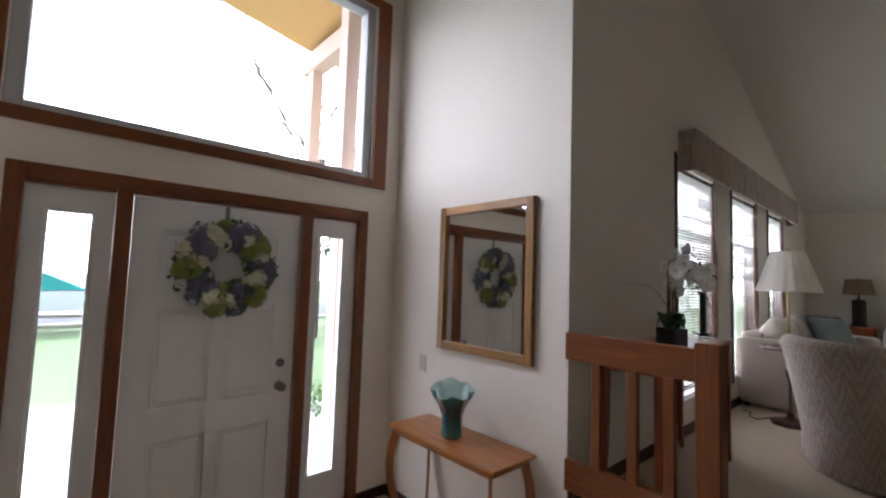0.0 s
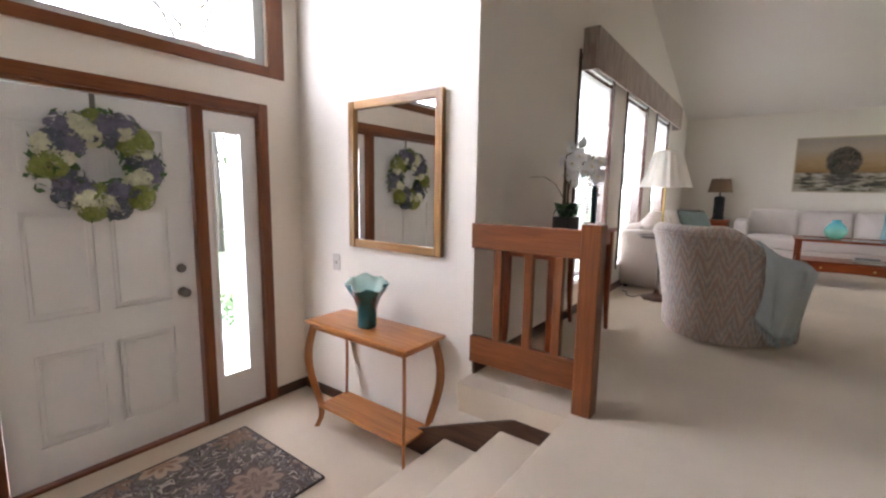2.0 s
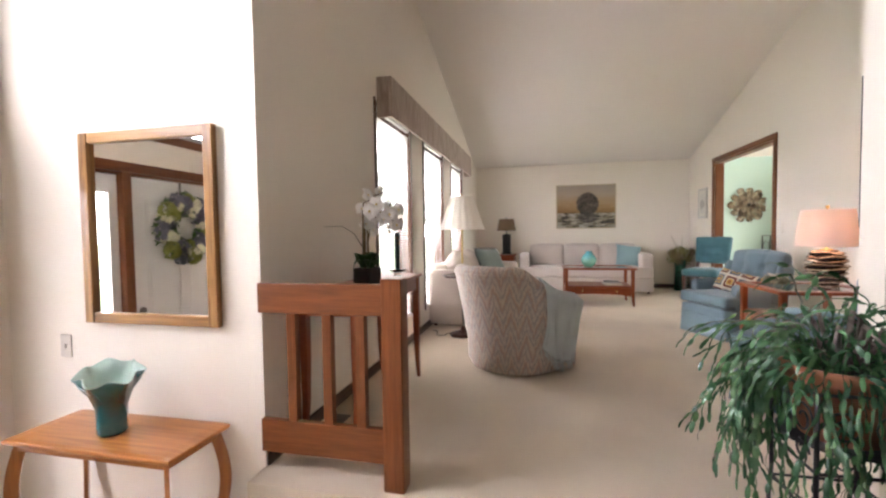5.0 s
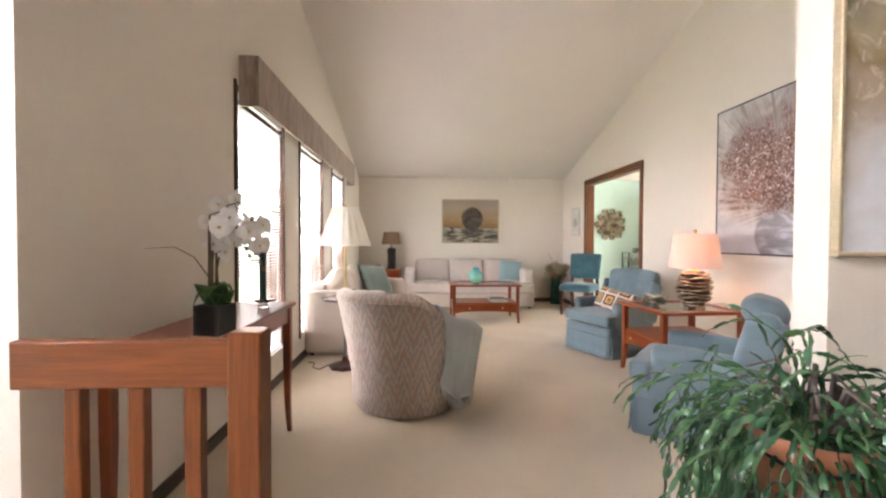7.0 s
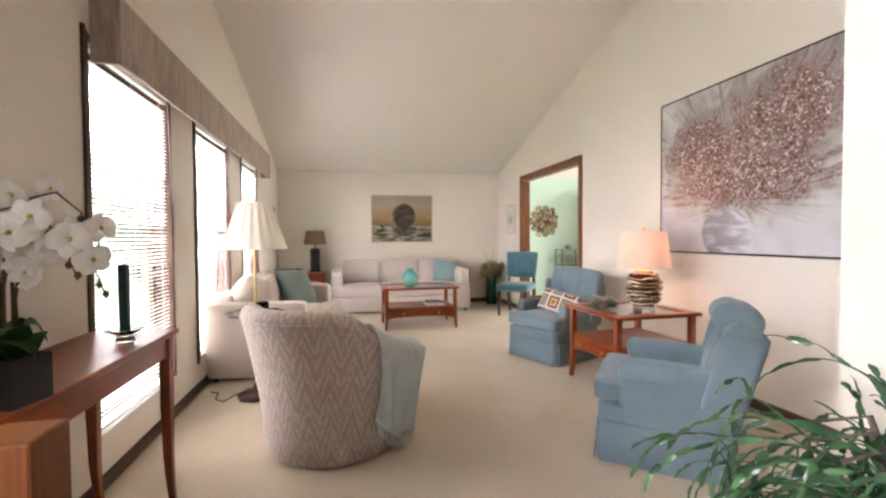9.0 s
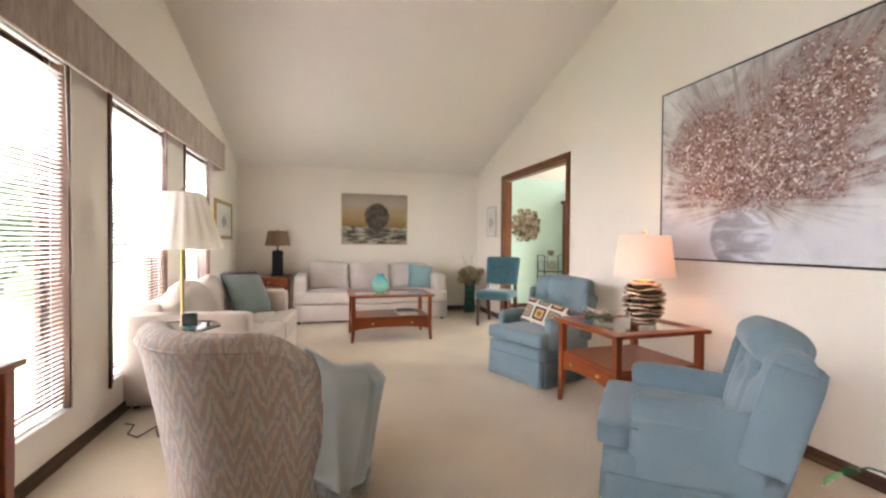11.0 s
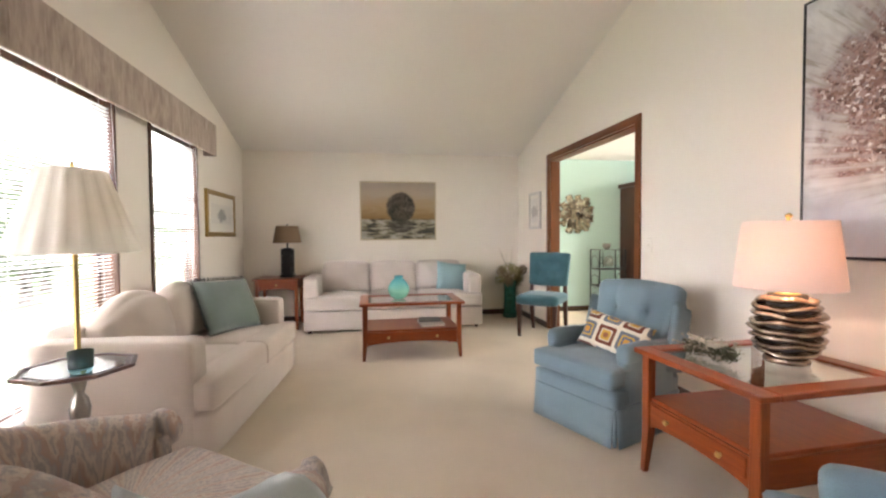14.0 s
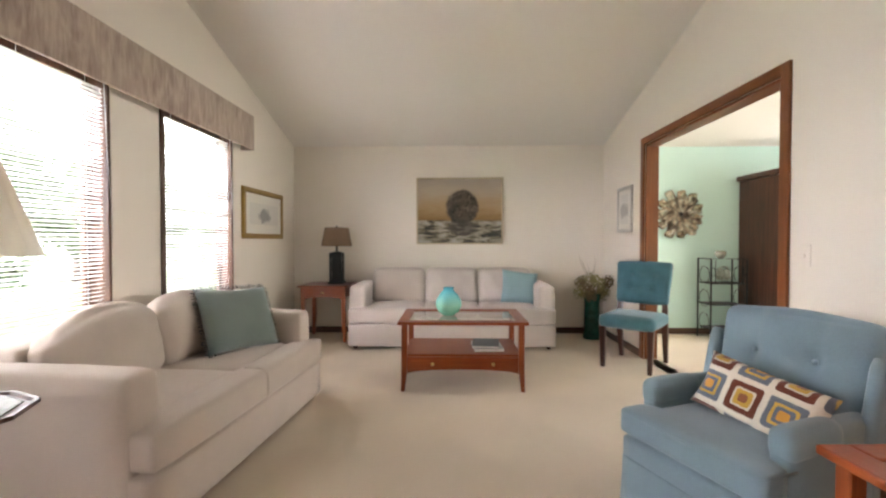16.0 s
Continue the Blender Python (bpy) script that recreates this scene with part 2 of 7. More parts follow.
def prism(bm, outline, y0, y1, axis="y"):
    """An outline of (a, z) points drawn out between two places along an axis."""
    def at(a, z, y):
        return (a, y, z) if axis == "y" else (y, a, z)
    lo, hi = [bm.verts.new(at(a, z, y0)) for a, z in outline], [bm.verts.new(at(a, z, y1)) for a, z in outline]
    n = len(outline)
    for i in range(n):
        bm.faces.new((lo[i], lo[(i + 1) % n], hi[(i + 1) % n], hi[i]))
    bm.faces.new(lo[::-1])
    bm.faces.new(hi)
    bmesh.ops.recalc_face_normals(bm, faces=bm.faces)
    return bm


# ---- the house shell ----
X_MIRROR, Y_WINDOW, Y_DOOR, X_FAR, Y_RIGHT, X_STUB = 2.34, 1.21, 2.75, 9.03, -2.58, 2.27
Z_FOYER, RIDGE = -0.52, 0.30


def roof(x):
    return 2.29 + 0.28 * (X_FAR - max(x, RIDGE)) - 0.28 * max(0.0, RIDGE - x)


def wall(name, axis, face, back, u0, u1, z0, openings=(), top=None, mat=PAINT, label="cream painted plaster wall"):
    """A wall along x or y with openings (u0, u1, z0, z1) cut through it; its top follows the roof."""
    top = top or (roof if axis == "x" else (lambda u: roof(face)))
    cuts = sorted({u0, u1, *[v for o in openings for v in o[:2]], *([RIDGE] if axis == "x" and u0 < RIDGE < u1 else [])})
    bm = bmesh.new()
    for a, b in zip(cuts, cuts[1:]):
        spans, low = [], z0
        for o in sorted(openings, key=lambda o: o[2]):
            if o[0] <= a + 1e-6 and o[1] >= b - 1e-6:
                if o[2] > low + 1e-6:
                    spans.append((low, low, o[2], o[2]))
                low = o[3]
        spans.append((low, low, top(a), top(b)))
        for za, zb, ta, tb in spans:
            cell = bmesh.new()
            prism(cell, [(a, za), (b, zb), (b, tb), (a, ta)], face, back, "y" if axis == "x" else "x")
            me = bpy.data.meshes.new("cell")
            cell.to_mesh(me)
            cell.free()
            bm.from_mesh(me)
            bpy.data.meshes.remove(me)
    bmesh.ops.remove_doubles(bm, verts=bm.verts, dist=1e-5)
    return structure(name, bm, mat, label)


WINDOWS = [(3.77, 4.74), (5.15, 6.17), (6.60, 7.55)]
SILL, HEAD = 0.25, 2.09
OPEN0, OPEN1, OPEN_H = 6.19, 7.90, 2.05
wall("wall_north", "x", Y_WINDOW, Y_WINDOW + 0.15, X_MIRROR + 0.12, X_FAR + 0.12, -0.17, [(a, b, SILL, HEAD) for a, b in WINDOWS])
wall("wall_far", "y", X_FAR, X_FAR + 0.12, Y_RIGHT, Y_WINDOW, -0.17)
wall("wall_south", "x", Y_RIGHT, Y_RIGHT - 0.12, X_STUB + 0.12, X_FAR + 0.12, -0.17, [(OPEN0, OPEN1, 0.0, OPEN_H)])
wall("wall_stub", "y", X_STUB, X_STUB + 0.12, -3.0, -1.105, -0.17, label="white painted end of a dividing wall")
wall("wall_mirror", "y", X_MIRROR, X_MIRROR + 0.12, Y_WINDOW, Y_DOOR + 0.14, Z_FOYER - 0.1)
wall("wall_door", "x", Y_DOOR, Y_DOOR + 0.14, -0.30, X_MIRROR, Z_FOYER - 0.1, [(0.22, 2.03, Z_FOYER, 1.53), (0.14, 2.09, 1.83, 3.18)])
wall("wall_foyer_west", "y", -0.30, -0.42, 0.60, Y_DOOR + 0.14, Z_FOYER - 0.1)
wall("wall_hall_north", "x", 0.60, 0.72, -2.5, -0.42, -0.17)
wall("wall_hall_west", "y", -2.5, -2.62, -3.12, 0.72, -0.17)
wall("wall_hall_south", "x", -3.0, -3.12, -2.5, X_STUB + 0.12, -0.17)
flat = lambda u: 2.40
wall("wall_dining_far", "y", X_FAR, X_FAR + 0.12, -5.92, Y_RIGHT - 0.12, -0.17, top=flat, mat=MINT, label="mint green painted dining room wall")
wall("wall_dining_south", "x", -5.80, -5.92, 5.1, X_FAR, -0.17, [(6.3, 8.1, 0.75, 1.95)], top=flat, mat=MINT, label="mint green painted dining room wall")
wall("wall_dining_west", "y", 5.10, 4.98, -5.92, Y_RIGHT - 0.12, -0.17, top=flat, mat=MINT, label="mint green painted dining room wall")

bm = bmesh.new()
box(bm, 2.22, X_FAR, Y_RIGHT, Y_WINDOW, -0.17, 0.0)
box(bm, -2.5, 2.22, -3.0, 0.60, -0.17, 0.0)
box(bm, 2.22, X_STUB + 0.12, -3.0, Y_RIGHT, -0.17, 0.0)
box(bm, 5.1, X_FAR, -5.8, Y_RIGHT, -0.17, 0.0)
structure("floor", bm, CARPET, "pale beige wall-to-wall carpet")
bm = boxed(-0.30, X_MIRROR, 0.50, Y_DOOR, Z_FOYER - 0.12, Z_FOYER)
structure("floor_foyer", bm, CARPET, "pale beige carpet of the sunken entry")

bm = bmesh.new()
for x0, x1, y0, y1 in ((RIDGE, X_MIRROR + 0.12, -3.12, Y_DOOR + 0.14), (X_MIRROR + 0.12, X_FAR + 0.12, Y_RIGHT - 0.12, Y_WINDOW + 0.75)):
    prism(bm, [(x0, roof(x0)), (x1, roof(x1)), (x1, roof(x1) + 0.16), (x0, roof(x0) + 0.16)], y0, y1)
prism(bm, [(-2.62, roof(-2.62)), (RIDGE, roof(RIDGE)), (RIDGE, roof(RIDGE) + 0.16), (-2.62, roof(-2.62) + 0.16)], -3.12, Y_DOOR + 0.14)
structure("ceiling", bm, CEILING, "off-white vaulted plaster ceiling")
bm = boxed(4.98, X_FAR + 0.12, -5.92, Y_RIGHT - 0.12, 2.27, 2.40)
structure("ceiling_dining", bm, CEILING, "off-white flat dining room ceiling")



# ---- trim, stairs, windows and doors ----
def skirting(name, x0, x1, y0, y1, z=0.0):
    along_y = abs(y1 - y0) > abs(x1 - x0)
    bm = boxed(x0, x1, y0, y1, z, z + 0.075, 0.004)
    return structure(name, bm, wood_y if along_y else DARK_TRIM, "dark stained wooden baseboard")


wood_y = wood("dark_walnut_trim_across", (0.05, 0.024, 0.013), (0.12, 0.058, 0.032), 1)
skirting("baseboard_north", X_MIRROR + 0.005, X_FAR - 0.014, Y_WINDOW - 0.014, Y_WINDOW)
skirting("baseboard_far", X_FAR - 0.014, X_FAR, Y_RIGHT + 0.014, Y_WINDOW)
skirting("baseboard_south", X_STUB + 0.12, OPEN0 - 0.07, Y_RIGHT, Y_RIGHT + 0.014)
skirting("baseboard_south", OPEN1 + 0.07, X_FAR, Y_RIGHT, Y_RIGHT + 0.014)
skirting("baseboard_dining", X_FAR - 0.014, X_FAR, -5.8, Y_RIGHT - 0.12)
skirting("baseboard_foyer", X_MIRROR - 0.014, X_MIRROR, 1.55, Y_DOOR - 0.014, Z_FOYER)
skirting("baseboard_foyer", 2.08, X_MIRROR, Y_DOOR - 0.014, Y_DOOR, Z_FOYER)
skirting("baseboard_stub", X_STUB - 0.014, X_STUB, -3.0, -1.105)

# carpeted steps down to the entry, and the stringer board beside them
RISE = -Z_FOYER / 3
for k, (y1) in enumerate((0.94, 1.29)):
    bm = boxed(-0.30, 2.20, 0.60, y1, Z_FOYER, -RISE * (k + 1), 0.018, 3)
    structure("stair_step", bm, CARPET, "carpeted step down into the entry", True)
structure("floor_nosing", boxed(-0.30, 2.20, 0.585, 0.612, -RISE, 0.001, 0.012, 3), CARPET, "carpeted edge of the upper floor", True)
bm = prism(bmesh.new(), [(0.60, -0.10), (0.86, -0.10), (1.60, -0.415), (1.60, Z_FOYER), (0.60, Z_FOYER)], 2.20, 2.222, "x")
structure("stair_stringer", bm, wood_y, "dark stained wooden stair stringer")
bm = prism(bmesh.new(), [(0.60, -0.10), (0.60, 0.0), (Y_WINDOW, 0.0), (Y_WINDOW, -0.10)], 2.205, 2.222, "x")
structure("landing_edge", bm, CARPET, "carpet wrapped over the edge of the landing")
bm = prism(bmesh.new(), [(0.61, Z_FOYER), (0.61, -0.1), (0.86, -0.1), (Y_WINDOW, -0.1), (Y_WINDOW + 0.3, Z_FOYER + 0.08), (Y_WINDOW + 0.3, Z_FOYER)], 2.223, X_MIRROR - 0.001, "x")
structure("wall_under_landing", bm, PAINT, "cream painted wall under the landing")

# oak opening to the dining room
T = 0.066
for name, args, mat in (
    ("opening_casing", (OPEN0 - T, OPEN0, Y_RIGHT, Y_RIGHT + 0.018, 0.0, OPEN_H + T), OAK),
    ("opening_casing", (OPEN1, OPEN1 + T, Y_RIGHT, Y_RIGHT + 0.018, 0.0, OPEN_H + T), OAK),
    ("opening_casing", (OPEN0, OPEN1, Y_RIGHT, Y_RIGHT + 0.018, OPEN_H, OPEN_H + T), OAK_H),
    ("opening_jamb", (OPEN0, OPEN0 + 0.02, Y_RIGHT - 0.12, Y_RIGHT, 0.0, OPEN_H - 0.02), OAK),
    ("opening_jamb", (OPEN1 - 0.02, OPEN1, Y_RIGHT - 0.12, Y_RIGHT, 0.0, OPEN_H - 0.02), OAK),
    ("opening_jamb", (OPEN0, OPEN1, Y_RIGHT - 0.12, Y_RIGHT, OPEN_H - 0.02, OPEN_H), OAK_H),
):
    structure(name, boxed(*args, 0.003), mat, "red oak casing of the dining room opening")


# living room windows with mini blinds
def living_window(k, a, b):
    w = thing("window_%d" % k, pose(a, Y_WINDOW, SILL), "tall narrow window with dark wooden casing", "window", kind="structure")
    L, H = b - a, HEAD - SILL
    part("casing", boxed(-0.022, 0.0, -0.014, 0.0, -0.03, H + 0.02, 0.003), DARK_TRIM_V, w, "dark stained casing")
    for args in ((0.0, 0.018, -0.012, 0.15, 0.0, H), (L - 0.018, L, 0.003, 0.15, 0.006, H)):
        part("jamb", boxed(*args, 0.002), DARK_TRIM_V, w)
    part("window_sill", boxed(0.0, L, 0.002, 0.15, -0.018, 0.006, 0.003), WHITE, w, "white painted sill")
    part("jamb", boxed(0.018, L - 0.018, 0.0, 0.15, H - 0.018, H, 0.002), DARK_TRIM_V, w)
    for args in ((0.018, 0.055, 0.11, 0.14, 0.006, H - 0.018), (L - 0.055, L - 0.018, 0.11, 0.14, 0.006, H - 0.018), (0.055, L - 0.055, 0.11, 0.14, 0.006, 0.05), (0.055, L - 0.055, 0.11, 0.14, H - 0.06, H - 0.018)):
        part("sash_rail", boxed(*args, 0.003), DARK_TRIM_V, w, "dark stained sash")
    g = part("pane", boxed(0.055, L - 0.055, 0.122, 0.127, 0.05, H - 0.06), PANE, w)
    g.visible_shadow = False
    bl = thing("window_blind", pose(a, Y_WINDOW, SILL), "white horizontal mini blind with open slats", "blind", "living room blinds")
    part("head_rail", boxed(0.022, L - 0.022, 0.02, 0.05, H - 0.05, H - 0.02, 0.004), BLIND, bl)
    n, low = 76, 0.03
    step = (H - 0.08 - low) / n
    slat = None
    for i in range(n):
        if slat is None:
            bm = bmesh.new()
            prof = [(-0.0125, -0.0012), (-0.006, 0.0008), (0.0, 0.0015), (0.006, 0.0008), (0.0125, -0.0012)]
            rows = [[bm.verts.new((x, y, z)) for y, z in prof] for x in (0.024, L - 0.024)]
            for j in range(4):
                bm.faces.new((rows[0][j], rows[1][j], rows[1][j + 1], rows[0][j + 1]))
            bmesh.ops.solidify(bm, geom=bm.faces, thickness=0.0006)
            slat = part("slat", bm, BLIND, bl)
        else:
            s = new("slat", slat.data)
            s.parent = bl
            slat_now = s
        (slat if i == 0 else slat_now).matrix_basis = pose(0, 0.036, low + i * step, -15)
    part("bottom_rail", boxed(0.024, L - 0.024, 0.026, 0.046, 0.008, 0.02, 0.003), BLIND, bl)
    for f in (0.14, 0.5, 0.86):
        part("ladder_cord", tube(bmesh.new(), [(L * f, 0.0225, 0.02), (L * f, 0.0225, H - 0.04)], 0.0012, 5), BLIND, bl)
    part("pull_cord", tube(bmesh.new(), [(L - 0.03, 0.012, H - 0.05), (L - 0.02, 0.004, H - 0.5), (L + 0.0, -0.002, H - 0.80), (L + 0.006, -0.003, H - 0.9)], 0.0016, 5), BLIND, bl)
    return w


for k, (a, b) in enumerate(WINDOWS):
    living_window(k + 1, a, b)

# ---- fabrics with a drawn pattern ----
def nodes_of(name, rough=0.9, sheen=0.2):
    m = bpy.data.materials.new(name)
    m.use_nodes = True
    nt = m.node_tree
    b = nt.nodes["Principled BSDF"]
    b.inputs["Roughness"].default_value, b.inputs["Sheen Weight"].default_value = rough, sheen
    b.inputs["Specular IOR Level"].default_value = 0.2
    tc, sp = nt.nodes.new("ShaderNodeTexCoord"), nt.nodes.new("ShaderNodeSeparateXYZ")
    nt.links.new(tc.outputs["Object"], sp.inputs[0])
    return m, nt, b, tc, sp.outputs


def calc(nt, op, a, b=None, c=None):
    n = nt.nodes.new("ShaderNodeMath")
    n.operation = op
    for i, v in enumerate((a, b, c)):
        if v is None:
            continue
        if isinstance(v, (int, float)):
            n.inputs[i].default_value = v
        else:
            nt.links.new(v, n.inputs[i])
    return n.outputs[0]


def cloud(nt, vec, scale, detail=3, distortion=0.0, stretch=None):
    n = nt.nodes.new("ShaderNodeTexNoise")
    n.inputs["Scale"].default_value, n.inputs["Detail"].default_value, n.inputs["Distortion"].default_value = scale, detail, distortion
    if stretch:
        mp = nt.nodes.new("ShaderNodeMapping")
        mp.inputs["Scale"].default_value = stretch
        nt.links.new(vec, mp.inputs["Vector"])
        vec = mp.outputs[0]
    nt.links.new(vec, n.inputs["Vector"])
    return n.outputs[0]


def ramp(nt, fac, stops, constant=False):
    n = nt.nodes.new("ShaderNodeValToRGB")
    els = n.color_ramp.elements
    while len(els) < len(stops):
        els.new(0.5)
    for e, (p, c) in zip(els, stops):
        e.position, e.color = p, (*c, 1)
    if constant:
        n.color_ramp.interpolation = "CONSTANT"
    nt.links.new(fac, n.inputs[0])
    return n.outputs[0]


def blend(nt, fac, a, b):
    n = nt.nodes.new("ShaderNodeMix")
    n.data_type = "RGBA"
    for sock, v in ((n.inputs[0], fac), (n.inputs[6], a), (n.inputs[7], b)):
        if isinstance(v, (int, float)):
            sock.default_value = v
        elif isinstance(v, tuple):
            sock.default_value = (*v, 1)
        else:
            nt.links.new(v, sock)
    return n.outputs[2]


def relief(nt, b, height, strength=0.4, dist=0.003):
    bp = nt.nodes.new("ShaderNodeBump")
    bp.inputs["Strength"].default_value, bp.inputs["Distance"].default_value = strength, dist
    nt.links.new(height, bp.inputs["Height"])
    nt.links.new(bp.outputs[0], b.inputs["Normal"])


def flame_stitch():
    m, nt, b, tc, (x, y, z) = nodes_of("flame_stitch_fabric")
    ang = calc(nt, "MULTIPLY", calc(nt, "ARCTAN2", y, x), 0.44)
    zig = calc(nt, "PINGPONG", ang, 0.058)
    wob = cloud(nt, tc.outputs["Object"], 16, 3, 0.5)
    v = calc(nt, "ADD", calc(nt, "MULTIPLY_ADD", zig, -2.6, z), calc(nt, "MULTIPLY", wob, 0.06))
    fine = calc(nt, "FRACT", calc(nt, "MULTIPLY", v, 5.6))
    fib = cloud(nt, tc.outputs["Object"], 90, 4, 0, (1.0, 1.0, 0.12))
    fac = calc(nt, "MULTIPLY_ADD", calc(nt, "SUBTRACT", fib, 0.5), 0.9, fine)
    col = ramp(nt, fac, [(0.0, (0.50, 0.36, 0.29)), (0.20, (0.66, 0.555, 0.46)), (0.42, (0.40, 0.355, 0.33)), (0.60, (0.66, 0.565, 0.48)), (0.80, (0.45, 0.395, 0.37)), (0.97, (0.52, 0.37, 0.30))])
    nt.links.new(col, b.inputs["Base Color"])
    relief(nt, b, cloud(nt, tc.outputs["Object"], 350, 2), 0.5)
    return m


def valance_cloth():
    m, nt, b, tc, (x, y, z) = nodes_of("valance_fabric")
    f = cloud(nt, tc.outputs["Object"], 9, 5, 1.5, (1.0, 1.0, 0.35))
    g = cloud(nt, tc.outputs["Object"], 60, 4, 0.5, (1.0, 1.0, 0.15))
    col = ramp(nt, calc(nt, "MULTIPLY_ADD", g, 0.5, calc(nt, "MULTIPLY", f, 0.6)), [(0.32, (0.27, 0.20, 0.16)), (0.5, (0.40, 0.315, 0.255)), (0.68, (0.52, 0.425, 0.35))])
    nt.links.new(col, b.inputs["Base Color"])
    relief(nt, b, g, 0.3)
    return m


FLAME, VALANCE = flame_stitch(), valance_cloth()

# fabric-covered valance board over the three windows
v = thing("window_valance", pose(3.82, Y_WINDOW, 1.965), "long taupe fabric-covered valance box over the windows", "valance")
VL, VD, VH = 3.88, 0.125, 0.315
part("front_board", boxed(0, VL, -VD, -VD + 0.02, 0, VH, 0.008, 3), VALANCE, v)
part("end_board", boxed(0, 0.02, -VD + 0.02, 0, 0, VH, 0.006, 3), VALANCE, v)
part("end_board", boxed(VL - 0.02, VL, -VD + 0.02, 0, 0, VH, 0.006, 3), VALANCE, v)
part("top_board", boxed(0.02, VL - 0.02, -VD + 0.02, 0, VH - 0.02, VH - 0.004), VALANCE, v)
for s in (1.32, 2.64):
    part("seam", tube(bmesh.new(), [(s, -VD - 0.0005, 0.004), (s, -VD - 0.0005, VH - 0.004)], 0.002, 5), VALANCE, v)

# ---- entry door unit ----
d = thing("door_1", pose(0, Y_DOOR, Z_FOYER), "white six-panel front door between two glazed sidelights", "door", kind="structure")
Z0 = 0.0
TOP = 1.49 - Z_FOYER
for args, mat in (
    ((0.174, 0.24, -0.018, 0.0, 0.0, TOP + 0.09), OAK), ((2.01, 2.076, -0.018, 0.0, 0.0, TOP + 0.09), OAK), ((0.24, 2.01, -0.018, 0.0, TOP + 0.02, TOP + 0.09), OAK_H),
    ((0.585, 0.655, -0.018, 0.09, 0.0, TOP + 0.02), OAK), ((1.58, 1.65, -0.018, 0.09, 0.0, TOP + 0.02), OAK),
    ((0.24, 0.585, 0.0, 0.09, TOP, TOP + 0.02), OAK_H), ((0.655, 1.58, 0.0, 0.09, TOP, TOP + 0.02), OAK_H), ((1.65, 2.01, 0.0, 0.09, TOP, TOP + 0.02), OAK_H),
    ((0.22, 2.03, -0.01, 0.13, -0.01, 0.018), OAK_H),
    ((0.22, 0.243, 0.0, 0.13, 0.018, TOP + 0.02), OAK), ((2.007, 2.03, 0.0, 0.13, 0.018, TOP + 0.02), OAK), ((0.22, 2.03, 0.0, 0.13, TOP + 0.02, TOP + 0.04), OAK_H),
):
    part("casing", boxed(*args, 0.004), mat, d, "red oak casing")


def panel_slab(x0, x1, z0, z1, panels, y=0.03, thick=0.044):
    """A slab with raised and recessed panels on its inner face."""
    bm = bmesh.new()
    box(bm, x0, x1, y + 0.013, y + thick, z0, z1)
    xs, zs = sorted({x0, x1, *[p for q in panels for p in q[:2]]}), sorted({z0, z1, *[p for q in panels for p in q[2:]]})
    for i in range(len(xs) - 1):
        for j in range(len(zs) - 1):
            a, b2, c, e = xs[i], xs[i + 1], zs[j], zs[j + 1]
            if any(q[0] <= a + 1e-6 and q[1] >= b2 - 1e-6 and q[2] <= c + 1e-6 and q[3] >= e - 1e-6 for q in panels):
                continue
            box(bm, a, b2, y, y + 0.0135, c, e)
    for q in panels:
        box(bm, q[0] + 0.028, q[1] - 0.028, y + 0.002, y + 0.018, q[2] + 0.028, q[3] - 0.028, 0.008, 2)
        for r, yy in ((0.012, 0.009),):
            box(bm, q[0] + r, q[1] - r, y + yy, y + 0.016, q[2] + r, q[3] - r, 0.002, 1)
    return bm


PANELS = [(xa, xb, za, zb) for xa, xb in ((0.79, 1.08), (1.145, 1.435)) for za, zb in ((0.21, 0.70), (0.87, 1.42), (1.57, 1.85))]
part("door_leaf", panel_slab(0.663, 1.574, 0.022, TOP - 0.004, PANELS), WHITE, d, "white painted six-panel leaf")
for x0, x1, g0, g1 in ((0.243, 0.583, 0.327, 0.498), (1.652, 2.008, 1.713, 1.90)):
    zb, zt = -0.24 - Z_FOYER, 1.368 - Z_FOYER
    bm = bmesh.new()
    for args in ((x0, g0, 0.03, 0.07, 0.02, TOP), (g1, x1, 0.03, 0.07, 0.02, TOP), (g0, g1, 0.03, 0.07, 0.02, zb), (g0, g1, 0.03, 0.07, zt, TOP)):
        box(bm, *args)
    for args in ((g0 - 0.012, g0 + 0.006, 0.022, 0.034, zb - 0.012, zt + 0.012), (g1 - 0.006, g1 + 0.012, 0.022, 0.034, zb - 0.012, zt + 0.012), (g0 + 0.006, g1 - 0.006, 0.022, 0.034, zb - 0.012, zb + 0.006), (g0 + 0.006, g1 - 0.006, 0.022, 0.034, zt - 0.006, zt + 0.012)):
        box(bm, *args, 0.003)
    part("sidelight_panel", bm, WHITE, d, "white painted sidelight panel")
    g = part("pane", boxed(g0, g1, 0.048, 0.054, zb, zt), PANE, d)
    g.visible_shadow = False
for z, r in ((0.386, 0.029), (0.531, 0.027)):
    zz = z - Z_FOYER
    bm = bmesh.new()
    prof = [(0.0, 0), (r, 0), (r, 0.006), (0.012, 0.01), (0.011, 0.03), (0.022, 0.036), (0.028, 0.05), (0.024, 0.064), (0.0, 0.068)] if z < 0.45 else [(0.0, 0), (r, 0), (r * 0.95, 0.012), (0.016, 0.016), (0.0, 0.017)]
    lathe(bm, prof, 24)
    bmesh.ops.transform(bm, matrix=pose(1.493, 0.03, zz, 90), verts=bm.verts)
    part("door_knob" if z < 0.45 else "deadbolt", bm, STEEL, d, "dark nickel hardware", True)
for z in (0.25, 1.0, 1.8):
    part("strike_plate" if z == 1.0 else "hinge", boxed(1.575, 1.581, 0.022, 0.03, z, z + 0.09, 0.001), STEEL, d)

